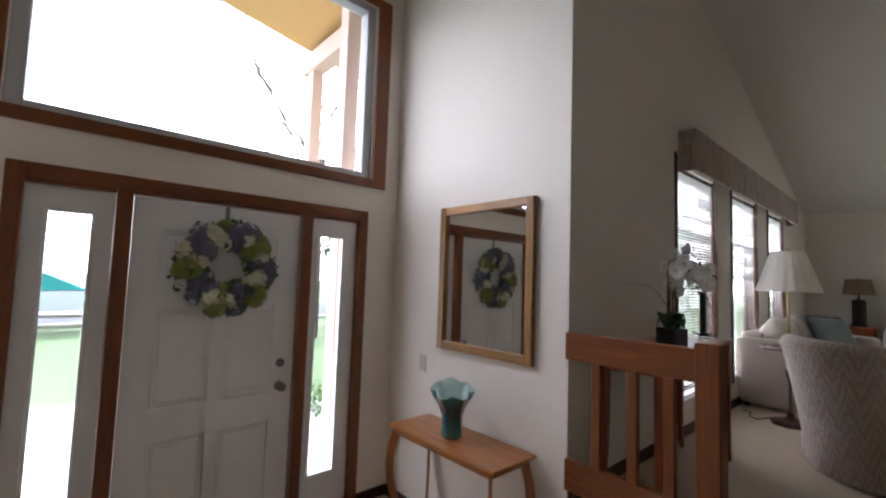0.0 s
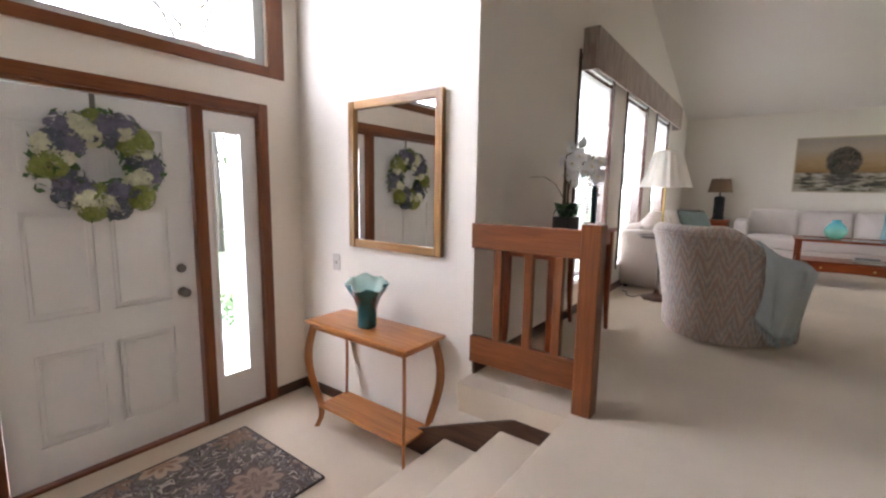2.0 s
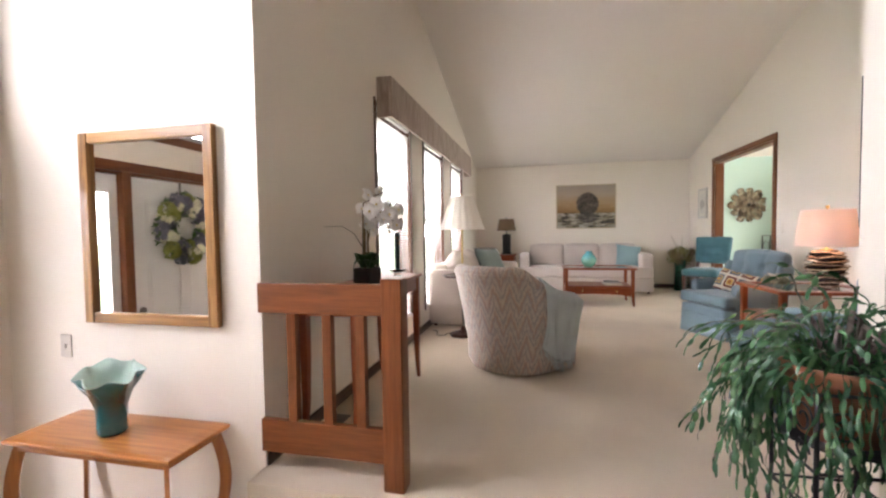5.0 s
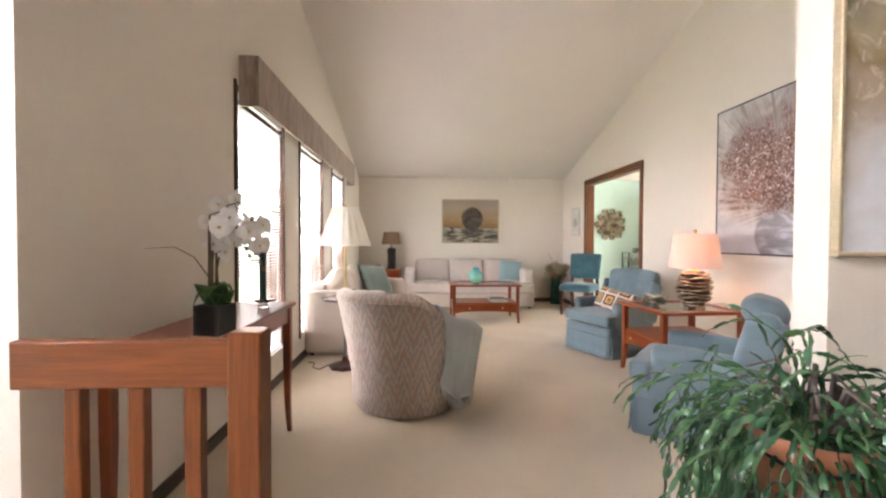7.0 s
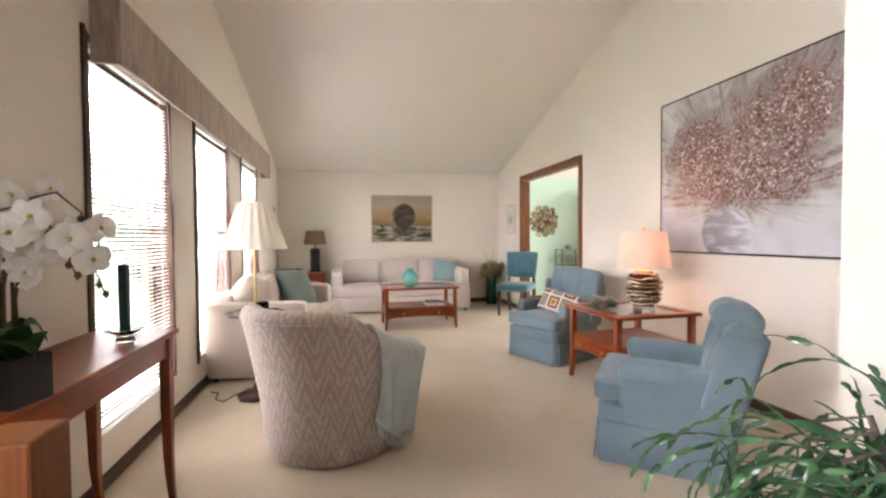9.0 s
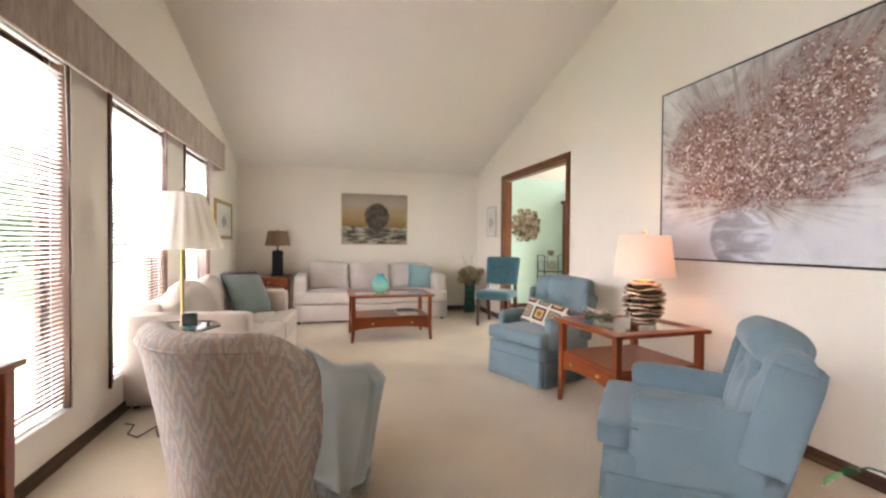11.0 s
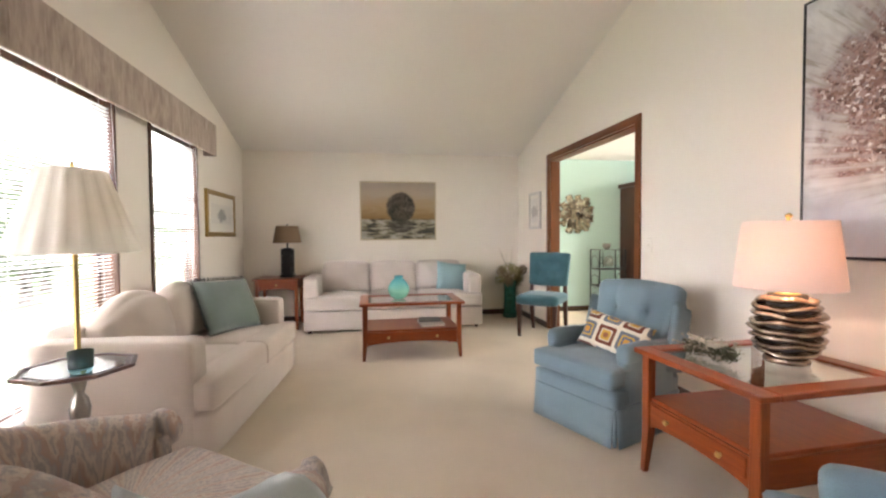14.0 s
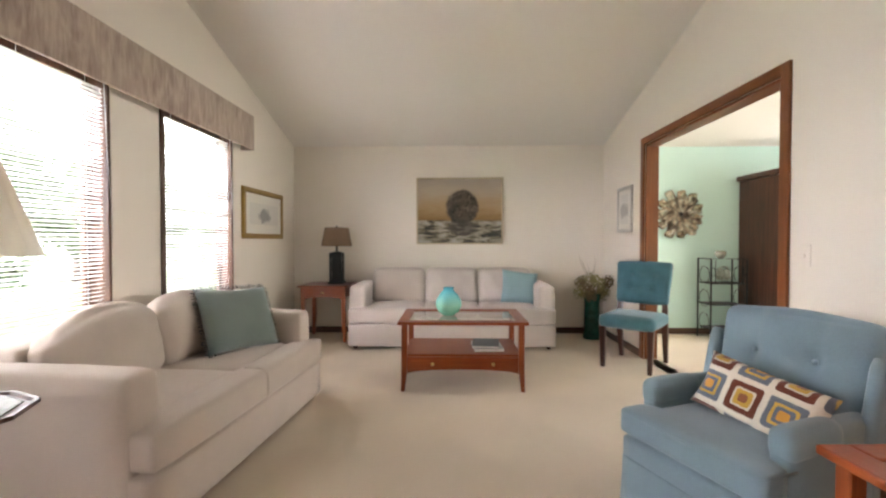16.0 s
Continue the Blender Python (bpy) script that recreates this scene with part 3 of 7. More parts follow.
# tall fixed window over the door
w = thing("window_4", pose(0, Y_DOOR, 1.766), "large fixed window in red oak casing above the door", "window", kind="structure")
WZ = 3.24 - 1.766
for args, mat in (((0.02, 0.135, -0.02, 0.0, 0.0, WZ), OAK), ((2.098, 2.213, -0.02, 0.0, 0.0, WZ), OAK), ((0.135, 2.098, -0.02, 0.0, 0.0, 0.065), OAK_H), ((0.135, 2.098, -0.02, 0.0, WZ - 0.065, WZ), OAK_H)):
    part("casing", boxed(*args, 0.004), mat, w, "red oak casing")
SASH = material("grey_aluminium", (0.50, 0.51, 0.50), 0.5, 0.04, 60, 0.04)
for args in ((0.14, 0.21, 0.02, 0.12, 0.066, WZ - 0.066), (2.02, 2.09, 0.02, 0.12, 0.066, WZ - 0.066), (0.21, 2.02, 0.02, 0.12, 0.066, 0.11), (0.21, 2.02, 0.02, 0.12, WZ - 0.12, WZ - 0.066)):
    part("window_frame", boxed(*args, 0.006), SASH, w, "grey painted inner frame")
g = part("pane", boxed(0.21, 2.02, 0.085, 0.091, 0.11, WZ - 0.12), PANE, w)
g.visible_shadow = False

# dining room window, out of sight of the walk
w = thing("window_5", pose(6.3, -5.80, 0.75), "plain window lighting the dining room", "window", kind="structure")
for args in ((0, 0.05, -0.1, 0.01, 0, 1.2), (1.75, 1.8, -0.1, 0.01, 0, 1.2), (0.05, 1.75, -0.1, 0.01, 0, 0.05), (0.05, 1.75, -0.1, 0.01, 1.15, 1.2)):
    part("window_frame", boxed(*args, 0.003), WHITE, w)
g = part("pane", boxed(0.05, 1.75, -0.06, -0.055, 0.05, 1.15), PANE, w)
g.visible_shadow = False


PLATE = material("almond_plastic", (0.55, 0.50, 0.43), 0.4, 0.03, 40, 0.0)


def plate(name, m, label, mat=PAINT):
    p = thing(name, m, label, "switch")
    part("plate", boxed(-0.036, 0.036, -0.006, 0.0, -0.058, 0.058, 0.003), mat, p)
    part("toggle", boxed(-0.006, 0.006, -0.014, -0.006, -0.012, 0.010, 0.002), mat, p)
    return p


plate("light_switch", pose(X_MIRROR, 2.36, 0.512, 0, 0, 90) @ pose(0, 0, 0, 0, 0, 180), "grey-beige toggle switch plate on the entry wall", PLATE)
plate("light_switch", pose(6.02, Y_RIGHT, 1.06, 0, 0, 180), "white toggle switch plate beside the dining opening")
plate("wall_outlet", pose(2.72, Y_WINDOW, 0.34), "beige outlet plate low on the window wall")
bm = bmesh.new()
for i in range(14):
    box(bm, 0, 0.30, 0.008 + i * 0.007, 0.0115 + i * 0.007, 0.001, 0.008)
vent = thing("floor_register", pose(2.62, 1.06, 0), "dark metal heating grille in the carpet", "vent")
part("slats", bm, STEEL, vent)
part("frame", boxed(-0.01, 0.31, 0.0, 0.11, 0.0, 0.004, 0.001), STEEL, vent)

# oak railing beside the steps
rail = thing("stair_railing", pose(2.36, 0.56, 0.0), "low red oak railing with square balusters beside the steps", "railing")
part("newel_post", boxed(-0.10, -0.01, -0.045, 0.045, -0.12, 0.885, 0.006, 2), OAK, rail, "square oak newel post")
part("top_rail", boxed(-0.052, -0.008, 0.045, Y_WINDOW - 0.56, 0.72, 0.855, 0.006), OAK_Y, rail)
part("bottom_rail", boxed(-0.048, -0.012, 0.045, Y_WINDOW - 0.56, 0.085, 0.235, 0.005), OAK_Y, rail)
for yb in (0.16, 0.315, 0.487):
    part("baluster", boxed(-0.049, -0.011, yb - 0.022, yb + 0.022, 0.235, 0.72, 0.003), OAK, rail)

# ---- out of doors ----
GRASS = material("lawn", (0.15, 0.22, 0.09), 0.9, 0.35, 30, 0.8, 0.5, dist=0.03)
CONCRETE = material("concrete", (0.58, 0.555, 0.52), 0.85, 0.12, 50, 0.3, 1.2)
ASPHALT = material("asphalt", (0.055, 0.055, 0.058), 0.9, 0.2, 80, 0.5)
TAN = material("tan_stained_soffit", (0.46, 0.27, 0.10), 0.7, 0.12, 25, 0.2, 1.5)
POST = material("tan_painted_post", (0.50, 0.36, 0.30), 0.7, 0.06, 40, 0.15)
SIDING = material("exterior_siding", (0.45, 0.36, 0.28), 0.8, 0.08, 30, 0.2)
bm = bmesh.new()
bmesh.ops.create_grid(bm, x_segments=2, y_segments=2, size=1500)
structure("ground", bm, GRASS, "mown green lawn").matrix_world = pose(0, 0, -0.70)
structure("porch_slab", boxed(-1.2, 3.2, 2.89, 6.0, -0.72, -0.56, 0.01), CONCRETE, "pale concrete porch slab")
structure("front_walk", boxed(-6.0, 1.8, 6.0, 7.3, -0.72, -0.64, 0.01), CONCRETE, "pale concrete front walk")
structure("road", boxed(-60, 60, 17.0, 25, -0.72, -0.68), ASPHALT, "asphalt street")
structure("kerb", boxed(-60, 60, 16.8, 17.0, -0.72, -0.58, 0.02), CONCRETE, "concrete kerb")
bm = bmesh.new()
x0, x1 = 0.9, 3.4
prism(bm, [(x0, 3.52 + 0.17 * (2.1 - x0)), (x1, 3.52 + 0.17 * (2.1 - x1)), (x1, 3.68 + 0.17 * (2.1 - x1)), (x0, 3.68 + 0.17 * (2.1 - x0))], 2.90, 4.35)
structure("porch_roof", bm, TAN, "tan stained porch roof soffit")
structure("porch_beam", boxed(2.20, 2.36, 2.90, 4.40, 3.22, 3.42, 0.01), POST, "tan painted porch beam")
for px, py in ((2.28, 4.22), (2.03, 3.05)):
    structure("porch_post", boxed(px - 0.06, px + 0.06, py - 0.06, py + 0.06, -0.56, 3.22 if py > 4 else 3.5, 0.006), POST, "tan painted porch post")

BARK = material("grey_bark", (0.14, 0.11, 0.09), 0.9, 0.3, 40, 0.8, dist=0.02)
rng = random.Random(4)


def limb(bm, p, d, length, r, depth):
    pts, rad = [Vector(p)], [r]
    for i in range(5):
        d = (d + Vector((rng.uniform(-0.22, 0.22), rng.uniform(-0.22, 0.22), rng.uniform(-0.08, 0.16)))).normalized()
        pts.append(pts[-1] + d * length / 5)
        rad.append(r * (1 - 0.15 * (i + 1)))
    tube(bm, pts, rad, 6)
    if depth:
        for i in (2, 3, 4, 5):
            for _ in range(2 if depth > 1 else 1):
                side = Vector((rng.uniform(-1, 1), rng.uniform(-1, 1), rng.uniform(-0.1, 0.7))).normalized()
                limb(bm, pts[i], (d * 0.6 + side).normalized(), length * 0.6, rad[i] * 0.55, depth - 1)


def bare_tree(x, y, h):
    t = thing("bare_tree", pose(x, y, -0.7), "leafless street tree with thin spreading branches", "tree", "street trees")
    part("trunk", tube(bmesh.new(), [(0, 0, 0), (0.03, 0, h * 0.2), (0.0, 0.05, h * 0.4), (0.05, 0, h * 0.55)], [0.17, 0.14, 0.12, 0.10], 10), BARK, t)
    bm = bmesh.new()
    for i in range(7):
        a = i * 2.4
        limb(bm, (0.02, 0.02, h * (0.32 + 0.035 * i)), Vector((math.cos(a), math.sin(a), 0.8)).normalized(), h * 0.5, 0.045, 2)
    part("crown", bm, BARK, t)


bare_tree(6.0, 11.8, 9.5)
bare_tree(6.4, 13.6, 13.0)
LEAF_G = material("shrub_leaf", (0.07, 0.15, 0.04), 0.6, 0.3, 20, 0.2)


def leaf_clump(bm, c, r, n, size, rng):
    for _ in range(n):
        d = Vector((rng.gauss(0, 1), rng.gauss(0, 1), rng.gauss(0, 1))).normalized()
        p = Vector(c) + d * r * rng.uniform(0.5, 1.0)
        a = d.orthogonal().normalized()
        a.rotate(Matrix.Rotation(rng.uniform(0, 6.28), 3, d))
        b = d.cross(a)
        q = [p - a * size, p + b * size * 0.5 + d * size * 0.2, p + a * size, p - b * size * 0.5 + d * size * 0.2]
        bm.faces.new([bm.verts.new(v) for v in q])


for sx, sy, sr in ((2.95, 4.95, 0.28), (3.6, 5.3, 0.35)):
    t = thing("shrub", pose(sx, sy, -0.7), "small green garden shrub by the porch", "shrub", "porch shrubs")
    bm = bmesh.new()
    leaf_clump(bm, (0, 0, sr), sr, 420, 0.035, rng)
    part("leaves", bm, LEAF_G, t)
    part("stem", tube(bmesh.new(), [(0, 0, 0), (0.02, 0, sr)], 0.015, 6), BARK, t)



def leafy_tree(x, y, h, spread, seed):
    """A tree in leaf: trunk, limbs and a crown of many small leaves in loose clumps."""
    r = random.Random(seed)
    t = thing("leafy_tree", pose(x, y, -0.7), "tree in fresh green leaf on the lawn", "tree", "lawn trees")
    part("trunk", tube(bmesh.new(), [(0, 0, 0), (0.04, 0.02, h * 0.2), (-0.03, 0.0, h * 0.45), (0.02, 0.03, h * 0.8)], [0.16, 0.12, 0.09, 0.03], 10), BARK, t)
    verts, faces, bm = [], [], bmesh.new()
    for k in range(70):
        a, f = k * 2.4 + r.uniform(-0.4, 0.4), r.uniform(0.0, 1.0)
        rad = spread * (0.35 + 0.65 * math.sin(math.pi * (0.15 + 0.75 * f))) * r.uniform(0.45, 1.0)
        c = Vector((rad * math.cos(a), rad * math.sin(a), h * (0.16 + 0.82 * f)))
        if k % 3 == 0:
            tube(bm, [(0, 0, c.z * 0.7), c * 0.5 + Vector((0, 0, c.z * 0.36)), c], [0.035, 0.022, 0.008], 5)
        size = spread * r.uniform(0.2, 0.36)
        for _ in range(52):
            d = Vector((r.gauss(0, 1), r.gauss(0, 1), r.gauss(0, 0.7))).normalized()
            p = c + d * size * r.uniform(0.25, 1.0)
            u = Vector((r.uniform(-1, 1), r.uniform(-1, 1), r.uniform(-1, 1))).normalized()
            w = u.cross(d).normalized()
            q, L = len(verts), r.uniform(0.035, 0.06) * (spread + 0.6)
            verts.extend((p - u * L, p + w * L * 0.5, p + u * L, p - w * L * 0.5))
            faces.append((q, q + 1, q + 2, q + 3))
    part("limbs", bm, BARK, t)
    me = bpy.data.meshes.new("crown")
    me.from_pydata(verts, [], faces)
    me.materials.append(LEAF_T)
    crown = new("crown", me)
    crown.parent = t


LEAF_T = shade_cloth("fresh_tree_leaf", (0.15, 0.20, 0.11), 0.35)
# the trees at x 8.4 and 9.6 are added to cut the window light
for k, (tx, ty, th, ts) in enumerate(((9.6, 8.6, 4.6, 1.5), (13.0, 9.8, 5.2, 1.7), (16.4, 8.8, 5.0, 1.7), (19.6, 10.4, 5.6, 1.9), (23.0, 9.2, 5.4, 1.8), (26.8, 11.0, 6.2, 2.1), (31.0, 12.6, 7.0, 2.4), (8.4, 12.6, 4.8, 1.5), (11.0, 15.2, 7.6, 2.9), (17.0, 15.6, 8.2, 3.0), (22.6, 16.0, 8.0, 3.0), (28.0, 16.6, 8.8, 3.2), (34.0, 17.0, 9.2, 3.4), (40.5, 17.2, 9.8, 3.6), (37.0, 12.2, 8.0, 2.8), (44.0, 13.4, 9.0, 3.2))):
    leafy_tree(tx, ty, th, ts, 40 + k)

# a boat on a trailer at the kerb
CARBODY = material("white_gelcoat", (0.75, 0.75, 0.74), 0.25, 0.02, 20, 0.0)
TARP = material("teal_boat_cover", (0.05, 0.40, 0.36), 0.7, 0.15, 15, 0.3)
TYRE = material("tyre_rubber", (0.02, 0.02, 0.02), 0.8, 0.1, 60, 0.3)
boat = thing("boat_on_trailer", pose(-0.9, 16.0, -0.7), "white boat with teal cover on a road trailer", "boat")
bm = bmesh.new()
prism(bm, [(-2.6, 1.1), (2.0, 1.15), (2.7, 1.3), (1.8, 0.65), (-2.4, 0.55)], -0.8, 0.8)
part("hull", bm, CARBODY, boat)
bm = bmesh.new()
prism(bm, [(-2.4, 1.12), (2.0, 1.17), (0.4, 1.95), (-1.2, 1.9)], -0.7, 0.7)
part("cover", bm, TARP, boat, "teal canvas cover")
part("trailer_frame", boxed(-2.8, 3.2, -0.5, 0.5, 0.42, 0.5, 0.01), STEEL, boat)
for wx in (-0.9, 0.2):
    bm = bmesh.new()
    lathe(bm, [(0.17, -0.09), (0.30, -0.09), (0.33, -0.05), (0.33, 0.05), (0.30, 0.09), (0.17, 0.09)], 24)
    bmesh.ops.transform(bm, matrix=pose(wx, -0.75, 0.33, 90), verts=bm.verts)
    wheel = part("wheel", bm, TYRE, boat, "", True)
    bm = bmesh.new()
    lathe(bm, [(0.0, -0.1), (0.12, -0.1), (0.2, -0.085), (0.2, 0.0), (0.0, 0.0)], 24)
    bmesh.ops.transform(bm, matrix=pose(wx, -0.75, 0.33, 90), verts=bm.verts)
    part("rim", bm, CARBODY, wheel, "white wheel rim")

# pale sky far behind the street
GLOW = bpy.data.materials.new("bright_haze")
GLOW.use_nodes = True
gb = GLOW.node_tree.nodes["Principled BSDF"]
gb.inputs["Base Color"].default_value = (0.8, 0.8, 0.8, 1)
gb.inputs["Emission Color"].default_value, gb.inputs["Emission Strength"].default_value = (0.94, 0.95, 1.04, 1), 3.6
bm = bmesh.new()
lo, hi = [], []
for i in range(25):
    a = radians(-10 + 200 * i / 24)
    lo.append(bm.verts.new((140 * math.cos(a), 140 * math.sin(a), -0.7)))
    hi.append(bm.verts.new((140 * math.cos(a), 140 * math.sin(a), 240)))
for i in range(24):
    bm.faces.new((lo[i], lo[i + 1], hi[i + 1], hi[i]))
structure("backdrop", bm, GLOW, "hazy white sky beyond the street")



# ---- seating ----
def sofa(name, m, length, depth, label, cloth, seats, arm_h, back_h, group=""):
    """Sofa with its front along -y, centred on x; origin on the floor at the middle of the front."""
    s = thing(name, m, label, "sofa", group)
    h, aw = length / 2, 0.17
    part("base", soft_box(bmesh.new(), -h + 0.01, h - 0.01, -0.012, depth, 0.035, 0.268, 0.016, 8), cloth, s, "", True)
    part("back_frame", soft_box(bmesh.new(), -h + aw * 0.8, h - aw * 0.8, depth - 0.2, depth, 0.2, back_h - 0.15, 0.04, 7, (0, 0, 0.01)), cloth, s, "", True)
    for sx in (-1, 1):
        x0, x1 = sorted((sx * h, sx * (h - aw)))
        part("arm", soft_box(bmesh.new(), x0, x1, 0.075, depth - 0.01, 0.03, arm_h, 0.032, 10, (0.005, 0.006, 0.008), 0.003), cloth, s, "", True)
    wseat = (length - 2 * aw) / seats
    for i in range(seats):
        x0 = -h + aw + i * wseat
        a, b = x0 + 0.003, x0 + wseat - 0.003
        seat = part("seat_cushion", soft_box(bmesh.new(), a, b, 0.12, depth - 0.2, 0.265, 0.435, 0.04, 8, (0, 0, 0.02), 0.004, None, i), cloth, s, "", True)
        back = soft_box(bmesh.new(), a + 0.002, b - 0.002, -0.085, 0.085, -0.2, 0.205, 0.075 if seats == 2 else 0.05, 16, (0.004, 0.055, 0.02 if seats == 2 else 0.008), 0.0, None, i + 3)
        mid, half = (a + b) / 2, (b - a) / 2
        for v in back.verts:
            u, w = (v.co.x - mid) / half, v.co.z / 0.2
            v.co.z -= (0.05 if seats == 2 else 0.008) * max(0.0, w) * abs(u) ** 3
            if seats == 2:
                v.co.z -= 0.075 * max(0.0, w) * max(0.0, (1 - 2 * i) * -u)
            v.co.y += 0.006 * math.sin(u * 9 + w * 4 + i) * (1 - u * u) + 0.008 * noise.noise(Vector((v.co.x * 7, v.co.z * 9, i * 3.1)))
            v.co = pose(0, depth - 0.235, 0.435 + 0.175, -13) @ v.co
        part("back_cushion", back, cloth, s, "", True)
    # the front strip of the seats runs out in front of the arms
    part("seat_front", soft_box(bmesh.new(), -h + 0.015, h - 0.015, -0.025, 0.16, 0.275, 0.432, 0.026, 12, (0, 0.008, 0.010), 0.003), cloth, s, "", True)
    for i in range(1, seats):
        x = -h + aw + i * wseat
        for side in (-1, 1):
            part("welt", tube(bmesh.new(), [(x + side * 0.004, 0.10, 0.443), (x + side * 0.004, 0.0, 0.441), (x + side * 0.004, -0.034, 0.41), (x + side * 0.004, -0.038, 0.35), (x + side * 0.004, -0.034, 0.29)], 0.0045, 6), cloth, s, "", True)
    for sx in (-1, 1):
        for yy in (0.08, depth - 0.08):
            part("foot", lathe(bmesh.new(), [(0.022, 0.0), (0.028, 0.04)], 12, (sx * (h - 0.07), yy, 0)), DARK_WOOD, s)
    return s


def pillow(name, m, w, h, thick, mat, label, fringe=None, kind_label="cushion"):
    p = thing(name, m, label, "pillow")
    bm = bmesh.new()
    n = 14
    grid = {}
    for side in (1, -1):
        for i in range(n + 1):
            for j in range(n + 1):
                u, v = 2 * i / n - 1, 2 * j / n - 1
                if side < 0 and (i in (0, n) or j in (0, n)):
                    grid[side, i, j] = grid[1, i, j]
                    continue
                pinch = 1 - 0.07 * (1 - abs(u) ** 2) * abs(v) ** 4 
                pin2 = 1 - 0.07 * (1 - abs(v) ** 2) * abs(u) ** 4
                t = thick / 2 * max(0.0, (1 - u ** 4) * (1 - v ** 4)) ** 0.5 * (1 + 0.10 * noise.noise(Vector((u * 1.7, v * 1.7, side))))
                grid[side, i, j] = bm.verts.new((u * w / 2 * pin2, side * t, v * h / 2 * pinch))
    for side in (1, -1):
        for i in range(n):
            for j in range(n):
                q = [grid[side, i, j], grid[side, i + 1, j], grid[side, i + 1, j + 1], grid[side, i, j + 1]]
                bm.faces.new(q if side < 0 else q[::-1])
    bmesh.ops.recalc_face_normals(bm, faces=bm.faces)
    part("cover", bm, mat, p, "", True)
    if fringe:
        bm = bmesh.new()
        r = random.Random(8)
        for e in range(4):
            for k in range(34):
                f = -1 + 2 * k / 33
                x, z = ((f * w / 2, h / 2), (f * w / 2, -h / 2), (w / 2, f * h / 2), (-w / 2, f * h / 2))[e]
                d = Vector((0, 0, 1)) if e == 0 else Vector((0, 0, -1)) if e == 1 else Vector((1, 0, 0)) if e == 2 else Vector((-1, 0, 0))
                pnt = Vector((x * 0.965, 0, z * 0.965))
                tip = pnt + d * 0.026 + Vector((r.uniform(-0.006, 0.006), r.uniform(-0.008, 0.008), r.uniform(-0.006, 0.006)))
                tube(bm, [pnt, tip], [0.0045, 0.002], 4)
        part("fringe", bm, fringe, p, "black tassel fringe")
    return p


LOVE = pose(6.05, 0.295, 0.0, 0, 0, -5)
sofa("loveseat", LOVE, 1.60, 0.88, "sand-coloured woven two-seat sofa under the windows", SOFA2, 2, 0.635, 0.84)
pillow("throw_pillow", LOVE @ pose(0.40, 0.38, 0.635, -26, 3, -24), 0.50, 0.42, 0.16, SAGE, "sage blue throw pillow with black fringe on the loveseat", SHADOW)
FAR_SOFA = pose(8.175, -0.735, 0.0, 0, 0, 90) @ pose(0, 0, 0, 0, 0, -180)
sofa("three_seat_sofa", FAR_SOFA, 2.17, 0.83, "oatmeal woven three-seat sofa against the far wall", SOFA, 3, 0.655, 0.83)
pillow("throw_pillow", pose(8.62, -1.50, 0.60, 0, 0, 90) @ pose(0, 0, 0, 0, 0, 180) @ pose(0, 0, 0, -20, 8, 6), 0.42, 0.40, 0.14, SKYBLUE, "light blue throw pillow on the far sofa")


